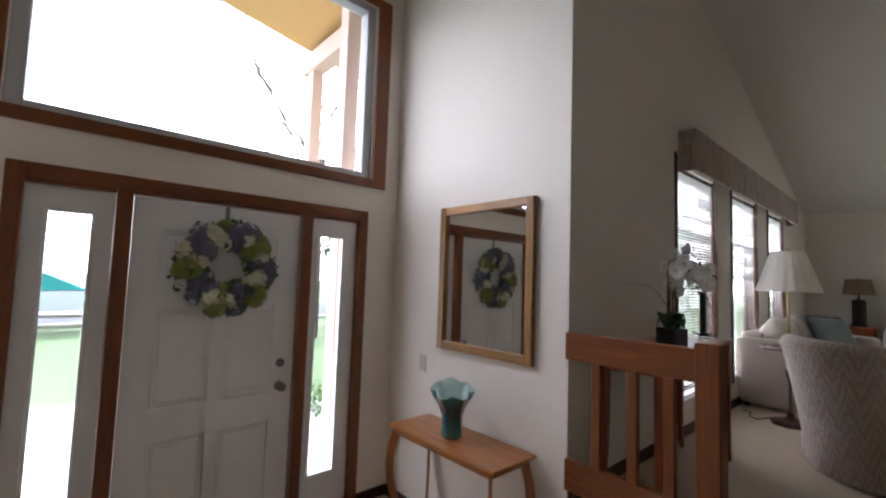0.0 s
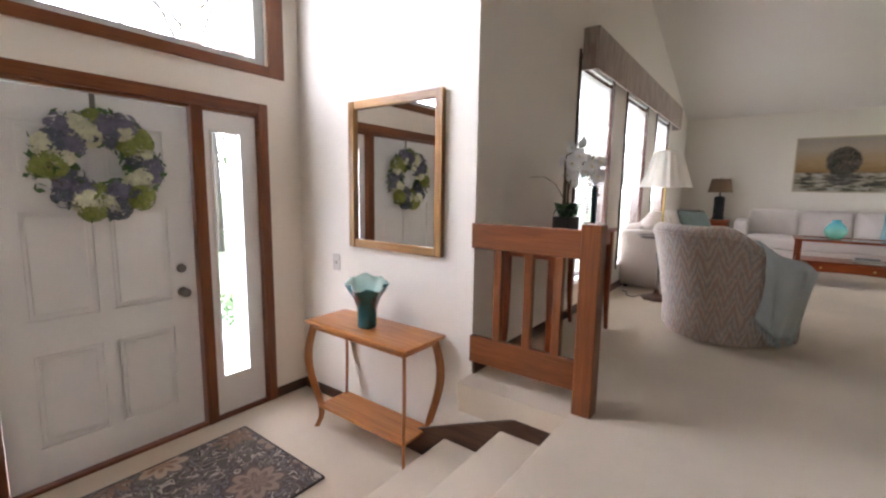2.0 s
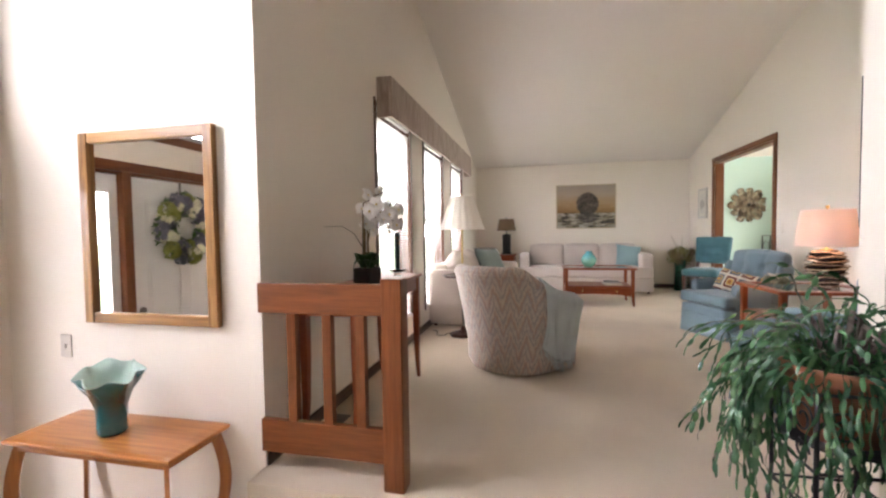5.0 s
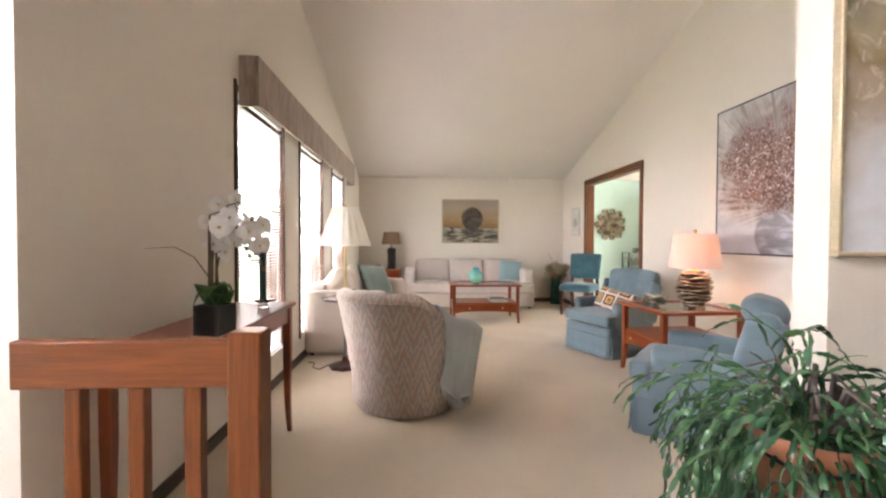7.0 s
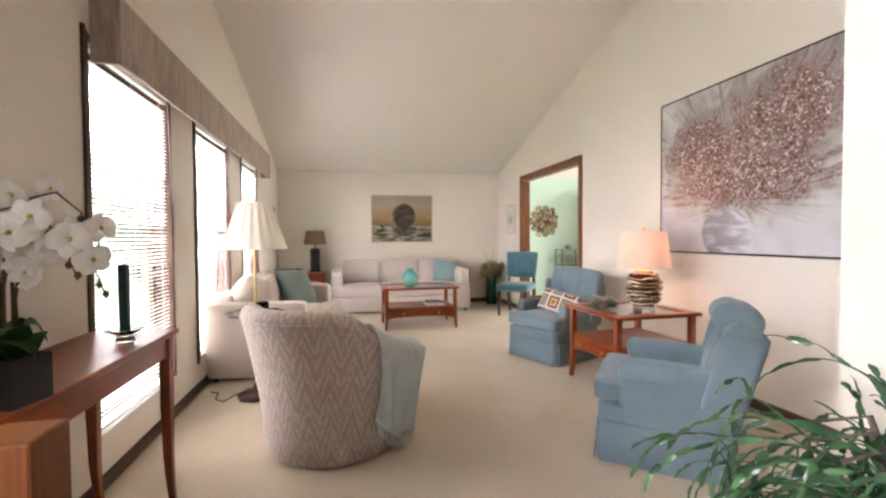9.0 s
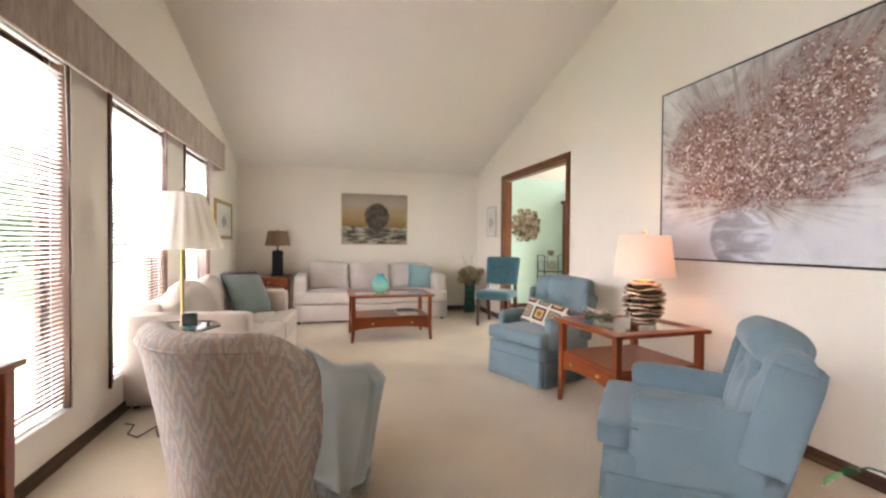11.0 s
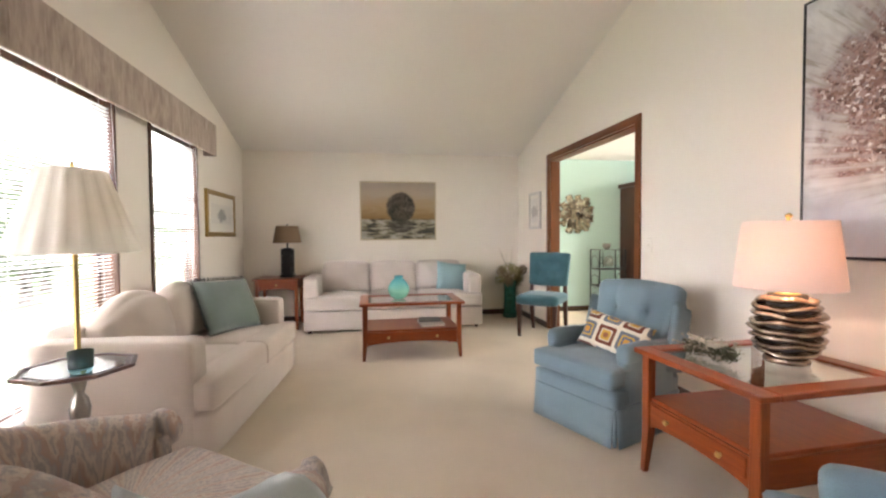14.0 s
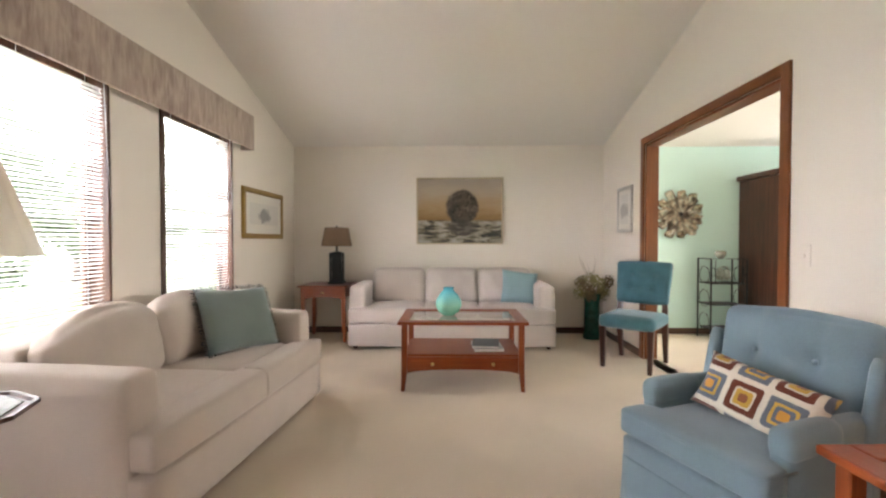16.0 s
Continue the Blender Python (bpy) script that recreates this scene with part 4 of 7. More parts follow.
def barrel_chair():
    c = thing("barrel_chair", pose(4.13, 0.17, 0.0, 0, 0, -38), "beige flame-stitch upholstered barrel chair", "armchair")
    A0, n = radians(53), 56
    def height(a):
        t = (abs(math.degrees(a)) - 92) / 48
        t = max(0.0, min(1.0, t))
        slope = max(0.0, min(1.0, (abs(math.degrees(a)) - 53) / 42))
        return 0.555 + 0.06 * slope + 0.20 * t * t * (3 - 2 * t)
    bm = bmesh.new()
    prof_rows = []
    for i in range(n + 1):
        a = A0 + (2 * math.pi - 2 * A0) * i / n
        aa = (a + math.pi) % (2 * math.pi) - math.pi
        H = height(aa)
        roll = 0.055
        col = []
        for f in (0.0, 0.03, 0.15, 0.3, 0.45, 0.6, 0.75, 0.88):
            r = 0.368 + 0.122 * f ** 1.3 - (0.012 if f == 0 else 0)
            col.append((r, 0.012 + f * (H - roll - 0.012)))
        R = 0.475
        for k in range(9):
            t = math.pi * k / 8
            col.append((R - 0.045 + 0.062 * math.cos(t), H - roll + roll * math.sin(t)))
        for f in (0.8, 0.5, 0.2):
            col.append((0.345, 0.30 + f * (H - roll - 0.30)))
        prof_rows.append([bm.verts.new((r * math.cos(a), r * math.sin(a), z)) for r, z in col])
    for a, b in zip(prof_rows, prof_rows[1:]):
        for k in range(len(a) - 1):
            bm.faces.new((a[k], b[k], b[k + 1], a[k + 1]))
    bm.faces.new(prof_rows[0])
    bm.faces.new(prof_rows[-1][::-1])
    bmesh.ops.recalc_face_normals(bm, faces=bm.faces)
    part("shell", bm, FLAME, c, "flame-stitch tub back and arms", True)
    for s in (1, -1):
        bm = bmesh.new()
        lathe(bm, [(0.0, -0.02), (0.05, -0.02), (0.066, -0.008), (0.066, 0.02), (0.05, 0.034), (0.0, 0.036)], 20)
        bmesh.ops.transform(bm, matrix=pose(0.435 * math.cos(A0) + 0.01, s * 0.435 * math.sin(A0), 0.50, 0, 90, s * 28), verts=bm.verts)
        part("arm_front", bm, FLAME, c, "", True)
        part("arm_post", soft_box(bmesh.new(), 0.22, 0.285, s * 0.335 - 0.05, s * 0.335 + 0.05, 0.015, 0.5, 0.03, 5), FLAME, c, "", True)
    part("seat_cushion", soft_box(bmesh.new(), -0.30, 0.36, -0.29, 0.29, 0.29, 0.45, 0.06, 9, (0.02, 0, 0.03), 0.005), FLAME, c, "", True)
    part("seat_base", soft_box(bmesh.new(), -0.28, 0.32, -0.30, 0.30, 0.015, 0.29, 0.05, 7), FLAME, c, "", True)
    part("welt", tube(bmesh.new(), [((0.492) * math.cos(A0 + (2 * math.pi - 2 * A0) * i / n), 0.492 * math.sin(A0 + (2 * math.pi - 2 * A0) * i / n), height(((A0 + (2 * math.pi - 2 * A0) * i / n) + math.pi) % (2 * math.pi) - math.pi) - 0.062) for i in range(n + 1)], 0.006, 6), FLAME, c, "", True)
    # wool throw laid over the arm
    t = thing("throw_blanket", pose(4.13, 0.17, 0.0, 0, 0, -38), "pale aqua fringed wool throw over the chair arm", "blanket")
    bm = bmesh.new()
    rows = []
    na, nb = 22, 26
    a0, a1 = radians(-70), radians(-114)
    for j in range(nb + 1):
        s = j / nb
        row = []
        for i in range(na + 1):
            f = i / na
            a = a0 + (a1 - a0) * f + 0.04 * math.sin(s * 7 + f * 9)
            H = height(a) + 0.014
            fold = 0.010 * math.sin(f * 23 + s * 2.2) * (0.35 + s)
            if s < 0.22:
                q = s / 0.22
                r, z = 0.345 - 0.012 + fold * 0.4, 0.40 + q * (H - 0.46)
            elif s < 0.42:
                q = math.pi * (1 - (s - 0.22) / 0.20)
                r, z = 0.432 + 0.082 * math.cos(q), H - 0.055 + 0.068 * math.sin(q)
            else:
                q = (s - 0.42) / 0.58
                r, z = 0.514 - 0.075 * q + 0.018 + fold, H - 0.055 - q * (0.41 + 0.05 * math.sin(f * 3))
            row.append(bm.verts.new((r * math.cos(a), r * math.sin(a), z)))
        rows.append(row)
    for p, q in zip(rows, rows[1:]):
        for i in range(na):
            bm.faces.new((p[i], p[i + 1], q[i + 1], q[i]))
    ends = [v.co.copy() for v in rows[-1]]
    bmesh.ops.recalc_face_normals(bm, faces=bm.faces)
    bmesh.ops.solidify(bm, geom=bm.faces, thickness=0.006)
    part("cloth", bm, AQUA, t, "", True)
    bm = bmesh.new()
    r = random.Random(2)
    for i in range(len(ends) - 1):
        for k in range(3):
            p = ends[i].lerp(ends[i + 1], (k + 0.5) / 3)
            tube(bm, [p, p + Vector((r.uniform(-0.012, 0.012), r.uniform(-0.012, 0.012), -0.03)), p + Vector((r.uniform(-0.02, 0.02), r.uniform(-0.02, 0.02), -0.065))], [0.003, 0.0025, 0.0012], 4)
    part("fringe", bm, AQUA, t, "", True)


barrel_chair()


def recliner(m, label, headrest):
    """Skirted rocker-recliner facing +x; origin on the floor under its middle."""
    c = thing("recliner_chair", m @ Matrix.Diagonal((0.93, 0.93, 0.96, 1)), label, "armchair", "blue recliners")
    part("base", soft_box(bmesh.new(), -0.30, 0.352, -0.318, 0.318, 0.06, 0.318, 0.012, 7), BLUE, c, "", True)
    # skirt panels hang from a seam; a dark pleat opens at each front corner
    def panel(name, ax, ay, bx, by, out):
        bm, n, rows = bmesh.new(), 16, []
        for z, push in ((0.232, 0.0), (0.222, 0.006), (0.215, 0.004), (0.11, 0.010), (0.014, 0.020)):
            rows.append([bm.verts.new((ax + (bx - ax) * i / n + out[0] * (push + 0.003 * math.sin(i * 0.9) * (0.25 - z)), ay + (by - ay) * i / n + out[1] * (push + 0.003 * math.sin(i * 0.7) * (0.25 - z)), z)) for i in range(n + 1)])
        for p, q in zip(rows, rows[1:]):
            for i in range(n):
                bm.faces.new((p[i], p[i + 1], q[i + 1], q[i]))
        bmesh.ops.recalc_face_normals(bm, faces=bm.faces)
        bmesh.ops.solidify(bm, geom=bm.faces, thickness=0.006)
        part(name, bm, BLUE, c, "", True)
    panel("skirt", 0.351, -0.312, 0.351, 0.312, (1, 0))
    panel("skirt", -0.29, 0.324, 0.335, 0.324, (0, 1))
    panel("skirt", -0.29, -0.324, 0.335, -0.324, (0, -1))
    for s in (-1, 1):
        part("pleat", soft_box(bmesh.new(), 0.322, 0.350, s * 0.312 - 0.011, s * 0.312 + 0.011, 0.014, 0.222, 0.008, 4), BLUE, c, "", True)
    # T-shaped seat cushion, wide in front of the arms
    bm = soft_box(bmesh.new(), -0.20, 0.372, -0.318, 0.318, 0.334, 0.447, 0.022, 14, (0.006, 0, 0.012), 0.003)
    for v in bm.verts:
        k = max(0.0, min(1.0, (0.25 - v.co.x) / 0.03))
        v.co.y *= 1.0 - 0.24 * k
    part("seat_cushion", bm, BLUE, c, "T-shaped seat cushion", True)
    for z in (0.428,):
        part("welt", tube(bmesh.new(), [(0.20, -0.318, z), (0.345, -0.318, z), (0.368, -0.30, z), (0.376, 0.0, z), (0.368, 0.30, z), (0.345, 0.318, z), (0.20, 0.318, z)], 0.0045, 6), BLUE, c, "", True)
    for s in (-1, 1):
        y0, y1 = sorted((s * 0.235, s * 0.322))
        part("arm", soft_box(bmesh.new(), -0.26, 0.238, y0, y1, 0.20, 0.55, 0.036, 9, (0.006, 0.004, 0.008), 0.003), BLUE, c, "", True)
        y0, y1 = sorted((s * 0.230, s * 0.329))
        part("arm_cover", soft_box(bmesh.new(), -0.06, 0.245, y0, y1, 0.445, 0.56, 0.04, 8, (0, 0, 0.008), 0.003), BLUE, c, "slip-on arm cover", True)
    back = pose(-0.215, 0, 0.33, 0, -15)
    bm = soft_box(bmesh.new(), -0.085, 0.06, -0.288, 0.288, -0.02, 0.47 if headrest else 0.55, 0.05, 30, (0.03, 0, 0.025), 0.004)
    for v in bm.verts:
        for by in (-0.12, 0.0, 0.12):
            for bz in ((0.30,) if by == 0 else (0.36,)):
                d2 = (v.co.y - by) ** 2 + (v.co.z - bz) ** 2
                if v.co.x > 0:
                    v.co.x -= 0.034 * math.exp(-d2 / 0.0016)
        if v.co.x > 0 and v.co.z > 0.03:
            for by in (-0.12, 0.0, 0.12):
                v.co.x -= 0.011 * math.exp(-((v.co.y - by) / 0.014) ** 2)
        v.co.y *= 1.0 + 0.22 * max(0.0, v.co.z - 0.1)
        v.co = back @ v.co
    part("backrest", bm, BLUE, c, "tufted backrest", True)
    for by, bz in ((-0.12, 0.36), (0.0, 0.30), (0.12, 0.36)):
        bm = lathe(bmesh.new(), [(0.0, -0.004), (0.012, -0.003), (0.012, 0.002), (0.0, 0.005)], 12)
        bmesh.ops.transform(bm, matrix=back @ pose(0.062, by, bz, 0, 90), verts=bm.verts)
        part("button", bm, BLUE, c, "", True)
    for s in (-1, 1):
        y0, y1 = sorted((s * 0.296, s * 0.345))
        part("wing", soft_box(bmesh.new(), -0.10, 0.085, y0, y1, 0.02, 0.425, 0.024, 7, (0, 0.004, 0), 0.003, back), BLUE, c, "", True)
    low = 0.055 if headrest else 0.0
    part("outer_back", soft_box(bmesh.new(), -0.112, -0.07, -0.29, 0.29, -0.13, 0.50 - low, 0.018, 7, (0.012, 0, 0), 0.0, back), BLUE, c, "", True)
    part("welt", tube(bmesh.new(), [back @ Vector(p) for p in ((-0.108, -0.285, -0.1), (-0.108, -0.288, 0.43 - low), (-0.108, -0.27, 0.485 - low), (-0.108, 0.0, 0.492 - low), (-0.108, 0.27, 0.485 - low), (-0.108, 0.288, 0.43 - low), (-0.108, 0.285, -0.1))], 0.006, 6), BLUE, c, "", True)
    if headrest:
        part("head_pillow", soft_box(bmesh.new(), -0.10, 0.125, -0.185, 0.185, 0.385, 0.545, 0.079, 12, (0.012, 0.02, 0.006), 0.003, back), BLUE, c, "rounded head pillow", True)
        part("head_welt", tube(bmesh.new(), [back @ Vector(p) for p in ((0.105, -0.197, 0.42), (0.05, -0.207, 0.515), (-0.04, -0.207, 0.52), (-0.098, -0.197, 0.465))], 0.005, 6), SHADOW, c)
    return c


REC1 = pose(5.44, -1.885, 0.0, 0, 0, 112)
recliner(REC1, "slate blue skirted recliner with tufted back and crocheted pillow", False)
recliner(pose(3.575, -1.61, 0.0, 0, 0, 50), "slate blue skirted recliner with a rounded head pillow", True)


def granny_squares():
    m, nt, b, tc, (x, y, z) = nodes_of("crochet_squares", 0.95)
    px, pz = calc(nt, "MULTIPLY", calc(nt, "ADD", x, 0.5), 7.3), calc(nt, "MULTIPLY", calc(nt, "ADD", z, 0.5), 7.3)
    fx = calc(nt, "ABSOLUTE", calc(nt, "SUBTRACT", calc(nt, "FRACT", px), 0.5))
    fz = calc(nt, "ABSOLUTE", calc(nt, "SUBTRACT", calc(nt, "FRACT", pz), 0.5))
    d = calc(nt, "SMOOTH_MAX", fx, fz, 0.12)
    wob = calc(nt, "MULTIPLY", calc(nt, "SUBTRACT", cloud(nt, tc.outputs["Object"], 70, 2), 0.5), 0.05)
    d = calc(nt, "ADD", d, wob)
    one = ramp(nt, d, [(0.0, (0.30, 0.12, 0.05)), (0.12, (0.55, 0.33, 0.06)), (0.22, (0.62, 0.55, 0.42)), (0.27, (0.16, 0.045, 0.025)), (0.42, (0.68, 0.62, 0.50))], True)
    two = ramp(nt, d, [(0.0, (0.60, 0.30, 0.06)), (0.13, (0.14, 0.16, 0.19)), (0.22, (0.58, 0.36, 0.08)), (0.29, (0.15, 0.17, 0.2)), (0.42, (0.68, 0.62, 0.50))], True)
    par = calc(nt, "MODULO", calc(nt, "ADD", calc(nt, "FLOOR", px), calc(nt, "FLOOR", pz)), 2.0)
    nt.links.new(blend(nt, par, one, two), b.inputs["Base Color"])
    relief(nt, b, calc(nt, "ADD", calc(nt, "MULTIPLY", d, 3.0), cloud(nt, tc.outputs["Object"], 160, 2)), 0.7, 0.004)
    return m


pillow("crochet_pillow", REC1 @ pose(-0.01, 0.045, 0.525, 0, 0, 90) @ pose(0, 0, 0, -26, 9, 4), 0.45, 0.235, 0.12, granny_squares(), "crocheted granny-square lumbar pillow in brown and cream")


def accent_chair():
    c = thing("slipper_chair", pose(7.69, -2.40, 0.0, 0, 0, 140), "teal velvet armless chair with dark wooden legs", "chair")
    part("seat", soft_box(bmesh.new(), -0.22, 0.26, -0.24, 0.24, 0.36, 0.475, 0.045, 9, (0.01, 0.006, 0.014), 0.003), TEAL, c, "", True)
    back = pose(-0.20, 0, 0.47, 0, -11)
    bm = soft_box(bmesh.new(), -0.04, 0.035, -0.235, 0.235, 0.075, 0.47, 0.03, 24, (0.012, 0, 0.006), 0.002)
    for v in bm.verts:
        v.co.y *= 1.0 + 0.22 * max(0.0, v.co.z - 0.15)
        if v.co.x > 0:
            for by in (-0.1, 0.0, 0.1):
                for bz in (0.22, 0.34):
                    v.co.x -= 0.022 * math.exp(-((v.co.y - by) ** 2 + (v.co.z - bz) ** 2) / 0.0016)
        v.co = back @ v.co
    part("backrest", bm, TEAL, c, "button-tufted velvet back", True)
    for by in (-0.1, 0.0, 0.1):
        for bz in (0.22, 0.34):
            bm = lathe(bmesh.new(), [(0.0, -0.004), (0.01, -0.003), (0.01, 0.002), (0.0, 0.004)], 10)
            bmesh.ops.transform(bm, matrix=back @ pose(0.030, by, bz, 0, 90), verts=bm.verts)
            part("button", bm, TEAL, c, "", True)
    for s in (-1, 1):
        part("leg", square_leg(bmesh.new(), [(0.225, s * 0.20, 0.0), (0.22, s * 0.205, 0.37)], [0.017, 0.026]), DARK_WOOD, c)
        part("back_leg", square_leg(bmesh.new(), [(-0.27, s * 0.20, 0.0), (-0.215, s * 0.205, 0.30), (-0.205, s * 0.205, 0.42), (-0.225, s * 0.20, 0.58)], [0.017, 0.025, 0.025, 0.019]), DARK_WOOD, c)


accent_chair()


# ---- tables ----
def drawer_table(name, m, lx, ly, h, label, drawers, shelf=True, apron_h=0.10, glass_top=True, category="table", low=0.30):
    """Cherry table; its long drawer front faces -y; origin on the floor at its middle."""
    t = thing(name, m, label, category)
    hx, hy = lx / 2, ly / 2
    if glass_top:
        fw = 0.085
        for args, mat in (((-hx, hx, -hy, -hy + fw, h - 0.026, h), CHERRY), ((-hx, hx, hy - fw, hy, h - 0.026, h), CHERRY), ((-hx, -hx + fw, -hy + fw, hy - fw, h - 0.026, h), CHERRY_Y), ((hx - fw, hx, -hy + fw, hy - fw, h - 0.026, h), CHERRY_Y)):
            part("top_frame", boxed(*args, 0.006, 2), mat, t)
        part("glass_inset", boxed(-hx + fw - 0.004, hx - fw + 0.004, -hy + fw - 0.004, hy - fw + 0.004, h - 0.012, h - 0.005), TOPGLASS, t, "clear glass inset")
    else:
        part("tabletop", boxed(-hx, hx, -hy, hy, h - 0.022, h, 0.006, 2), CHERRY, t)
    ins = 0.05
    for sx in (-1, 1):
        for sy in (-1, 1):
            x, y = sx * (hx - ins), sy * (hy - ins)
            part("leg", square_leg(bmesh.new(), [(x - sx * -0.012, y - sy * -0.012, 0.0), (x, y, h * 0.33), (x, y, h - 0.026)], [0.014, 0.022, 0.022]), CHERRY_V, t)
    zs = h * low
    if shelf:
        part("shelf", boxed(-hx + ins, hx - ins, -hy + ins, hy - ins, zs + apron_h, zs + apron_h + 0.018, 0.003), CHERRY, t)
        z0, z1 = zs, zs + apron_h
    else:
        z0, z1 = h - 0.026 - apron_h, h - 0.026
    arch = [(-hx + ins + 0.022, z1), (hx - ins - 0.022, z1), (hx - ins - 0.022, z0 - 0.03)]
    arch += [((hx - ins - 0.022) * math.cos(math.pi * k / 12), z0 - 0.03 + 0.035 * math.sin(math.pi * k / 12)) for k in range(1, 12)] + [(-hx + ins + 0.022, z0 - 0.03)]
    for sy in (-1, 1):
        y = sy * (hy - ins)
        bm = prism(bmesh.new(), arch, y - 0.009, y + 0.009)
        part("apron", bm, CHERRY, t)
    arch2 = [(-hy + ins + 0.022, z0 - 0.01), (hy - ins - 0.022, z0 - 0.01), (hy - ins - 0.022, z1), (-hy + ins + 0.022, z1)]
    for sx in (-1, 1):
        x = sx * (hx - ins)
        part("side_apron", prism(bmesh.new(), arch2, x - 0.009, x + 0.009, "x"), CHERRY_Y, t)
    w = (lx - 2 * ins - 0.07) / drawers
    for i in range(drawers):
        x0 = -hx + ins + 0.035 + i * w
        dr = part("drawer", boxed(x0 + 0.004, x0 + w - 0.004, -hy + ins - 0.016, -hy + ins - 0.009, z0 + 0.012, z1 - 0.008, 0.002), CHERRY, t, "cherry drawer front")
        knobs = (0.5,) if w < 0.4 else (0.22, 0.78)
        for f in knobs:
            bm = lathe(bmesh.new(), [(0.0, -0.018), (0.010, -0.018), (0.013, -0.012), (0.006, -0.006), (0.008, 0.0), (0.0, 0.0)], 14)
            bmesh.ops.transform(bm, matrix=pose(x0 + w * f, -hy + ins - 0.016, (z0 + z1) / 2, -90), verts=bm.verts)
            part("knob", bm, BRASS, dr, "small brass knob", True)
    return t


TOPGLASS = glass("table_glass", (0.90, 0.97, 0.95))
COFFEE = pose(7.25, -0.82, 0.0, 0, 0, -90)
drawer_table("coffee_table", COFFEE, 0.98, 0.64, 0.53, "cherry coffee table with glass top, shelf and drawer", 1)
drawer_table("end_table", pose(4.56, -2.075, 0.0, 0, 0, 182), 0.68, 0.73, 0.60, "square cherry lamp table with glass top and drawer", 1, low=0.42)
drawer_table("side_table", pose(8.72, 0.70, 0.0, 0, 0, -90), 0.56, 0.50, 0.635, "cherry side table with one drawer beside the sofa", 1, False, 0.11, False)


def console_behind_rail():
    t = thing("sofa_table", pose(3.11, 1.0, 0.0), "slim cherry console table against the window wall", "table")
    hx, hy, h = 0.58, 0.175, 0.77
    part("tabletop", boxed(-hx, hx, -hy, hy, h - 0.022, h, 0.006, 2), CHERRY, t)
    for sy in (-1, 1):
        part("apron", boxed(-hx + 0.07, hx - 0.07, sy * (hy - 0.035) - 0.009, sy * (hy - 0.035) + 0.009, h - 0.112, h - 0.022, 0.002), CHERRY, t)
    for sx in (-1, 1):
        part("side_apron", boxed(sx * (hx - 0.055) - 0.009, sx * (hx - 0.055) + 0.009, -hy + 0.05, hy - 0.05, h - 0.112, h - 0.022, 0.002), CHERRY_Y, t)
        for sy in (-1, 1):
            x, y = sx * (hx - 0.055), sy * (hy - 0.035)
            part("leg", square_leg(bmesh.new(), [(x + sx * 0.038, y - 0.0, 0.0), (x + sx * 0.018, y, 0.09), (x + sx * 0.002, y, 0.22), (x, y, 0.45), (x, y, h - 0.022)], [0.012, 0.014, 0.017, 0.021, 0.022]), CHERRY_V, t, "flared cherry leg")


console_behind_rail()


def entry_console():
    t = thing("entry_table", pose(2.145, 1.81, Z_FOYER), "honey oak console table with bowed legs in the entry", "table")
    h, hx, hy = 0.722, 0.175, 0.437
    part("tabletop", soft_box(bmesh.new(), -hx, hx, -hy, hy, h - 0.026, h, 0.012, 10), HONEY, t, "", False)
    part("apron", boxed(-hx + 0.03, hx - 0.03, -hy + 0.04, hy - 0.04, h - 0.06, h - 0.026, 0.004), HONEY, t)
    part("lower_shelf", boxed(-hx + 0.05, hx - 0.05, -hy + 0.065, hy - 0.065, 0.135, 0.153, 0.006), HONEY, t)
    # flat legs sawn from plank, bowed out along the diagonals
    for sy in (-1, 1):
        for sx in (-1, 1):
            out = Vector((sx, sy, 0)).normalized()
            flat_side = Vector((-out.y, out.x, 0))
            foot = Vector((sx * (hx - 0.045), sy * (hy - 0.055), 0))
            bm, rings = bmesh.new(), []
            for k in range(23):
                f = k / 22
                bow = 0.040 * math.sin(math.pi * min(1.0, f / 0.62)) if f < 0.62 else -0.034 * math.sin(math.pi * 0.82 * (f - 0.62) / 0.38)
                bow += 0.018 * max(0.0, (f - 0.9) / 0.1)
                wide = 0.024 - 0.009 * f + 0.004 * math.sin(math.pi * f)
                c = foot + out * bow + Vector((0, 0, (h - 0.03) * (1 - f)))
                rings.append([bm.verts.new(c + out * (p * wide) + flat_side * (q * 0.0085)) for p, q in ((-1, -1), (1, -1), (1, 1), (-1, 1))])
            for p, q in zip(rings, rings[1:]):
                for j in range(4):
                    bm.faces.new((p[j], p[(j + 1) % 4], q[(j + 1) % 4], q[j]))
            bm.faces.new(rings[0][::-1])
            bm.faces.new(rings[-1])
            bmesh.ops.recalc_face_normals(bm, faces=bm.faces)
            part("leg", bm, HONEY_V, t, "flat bowed leg")


entry_console()


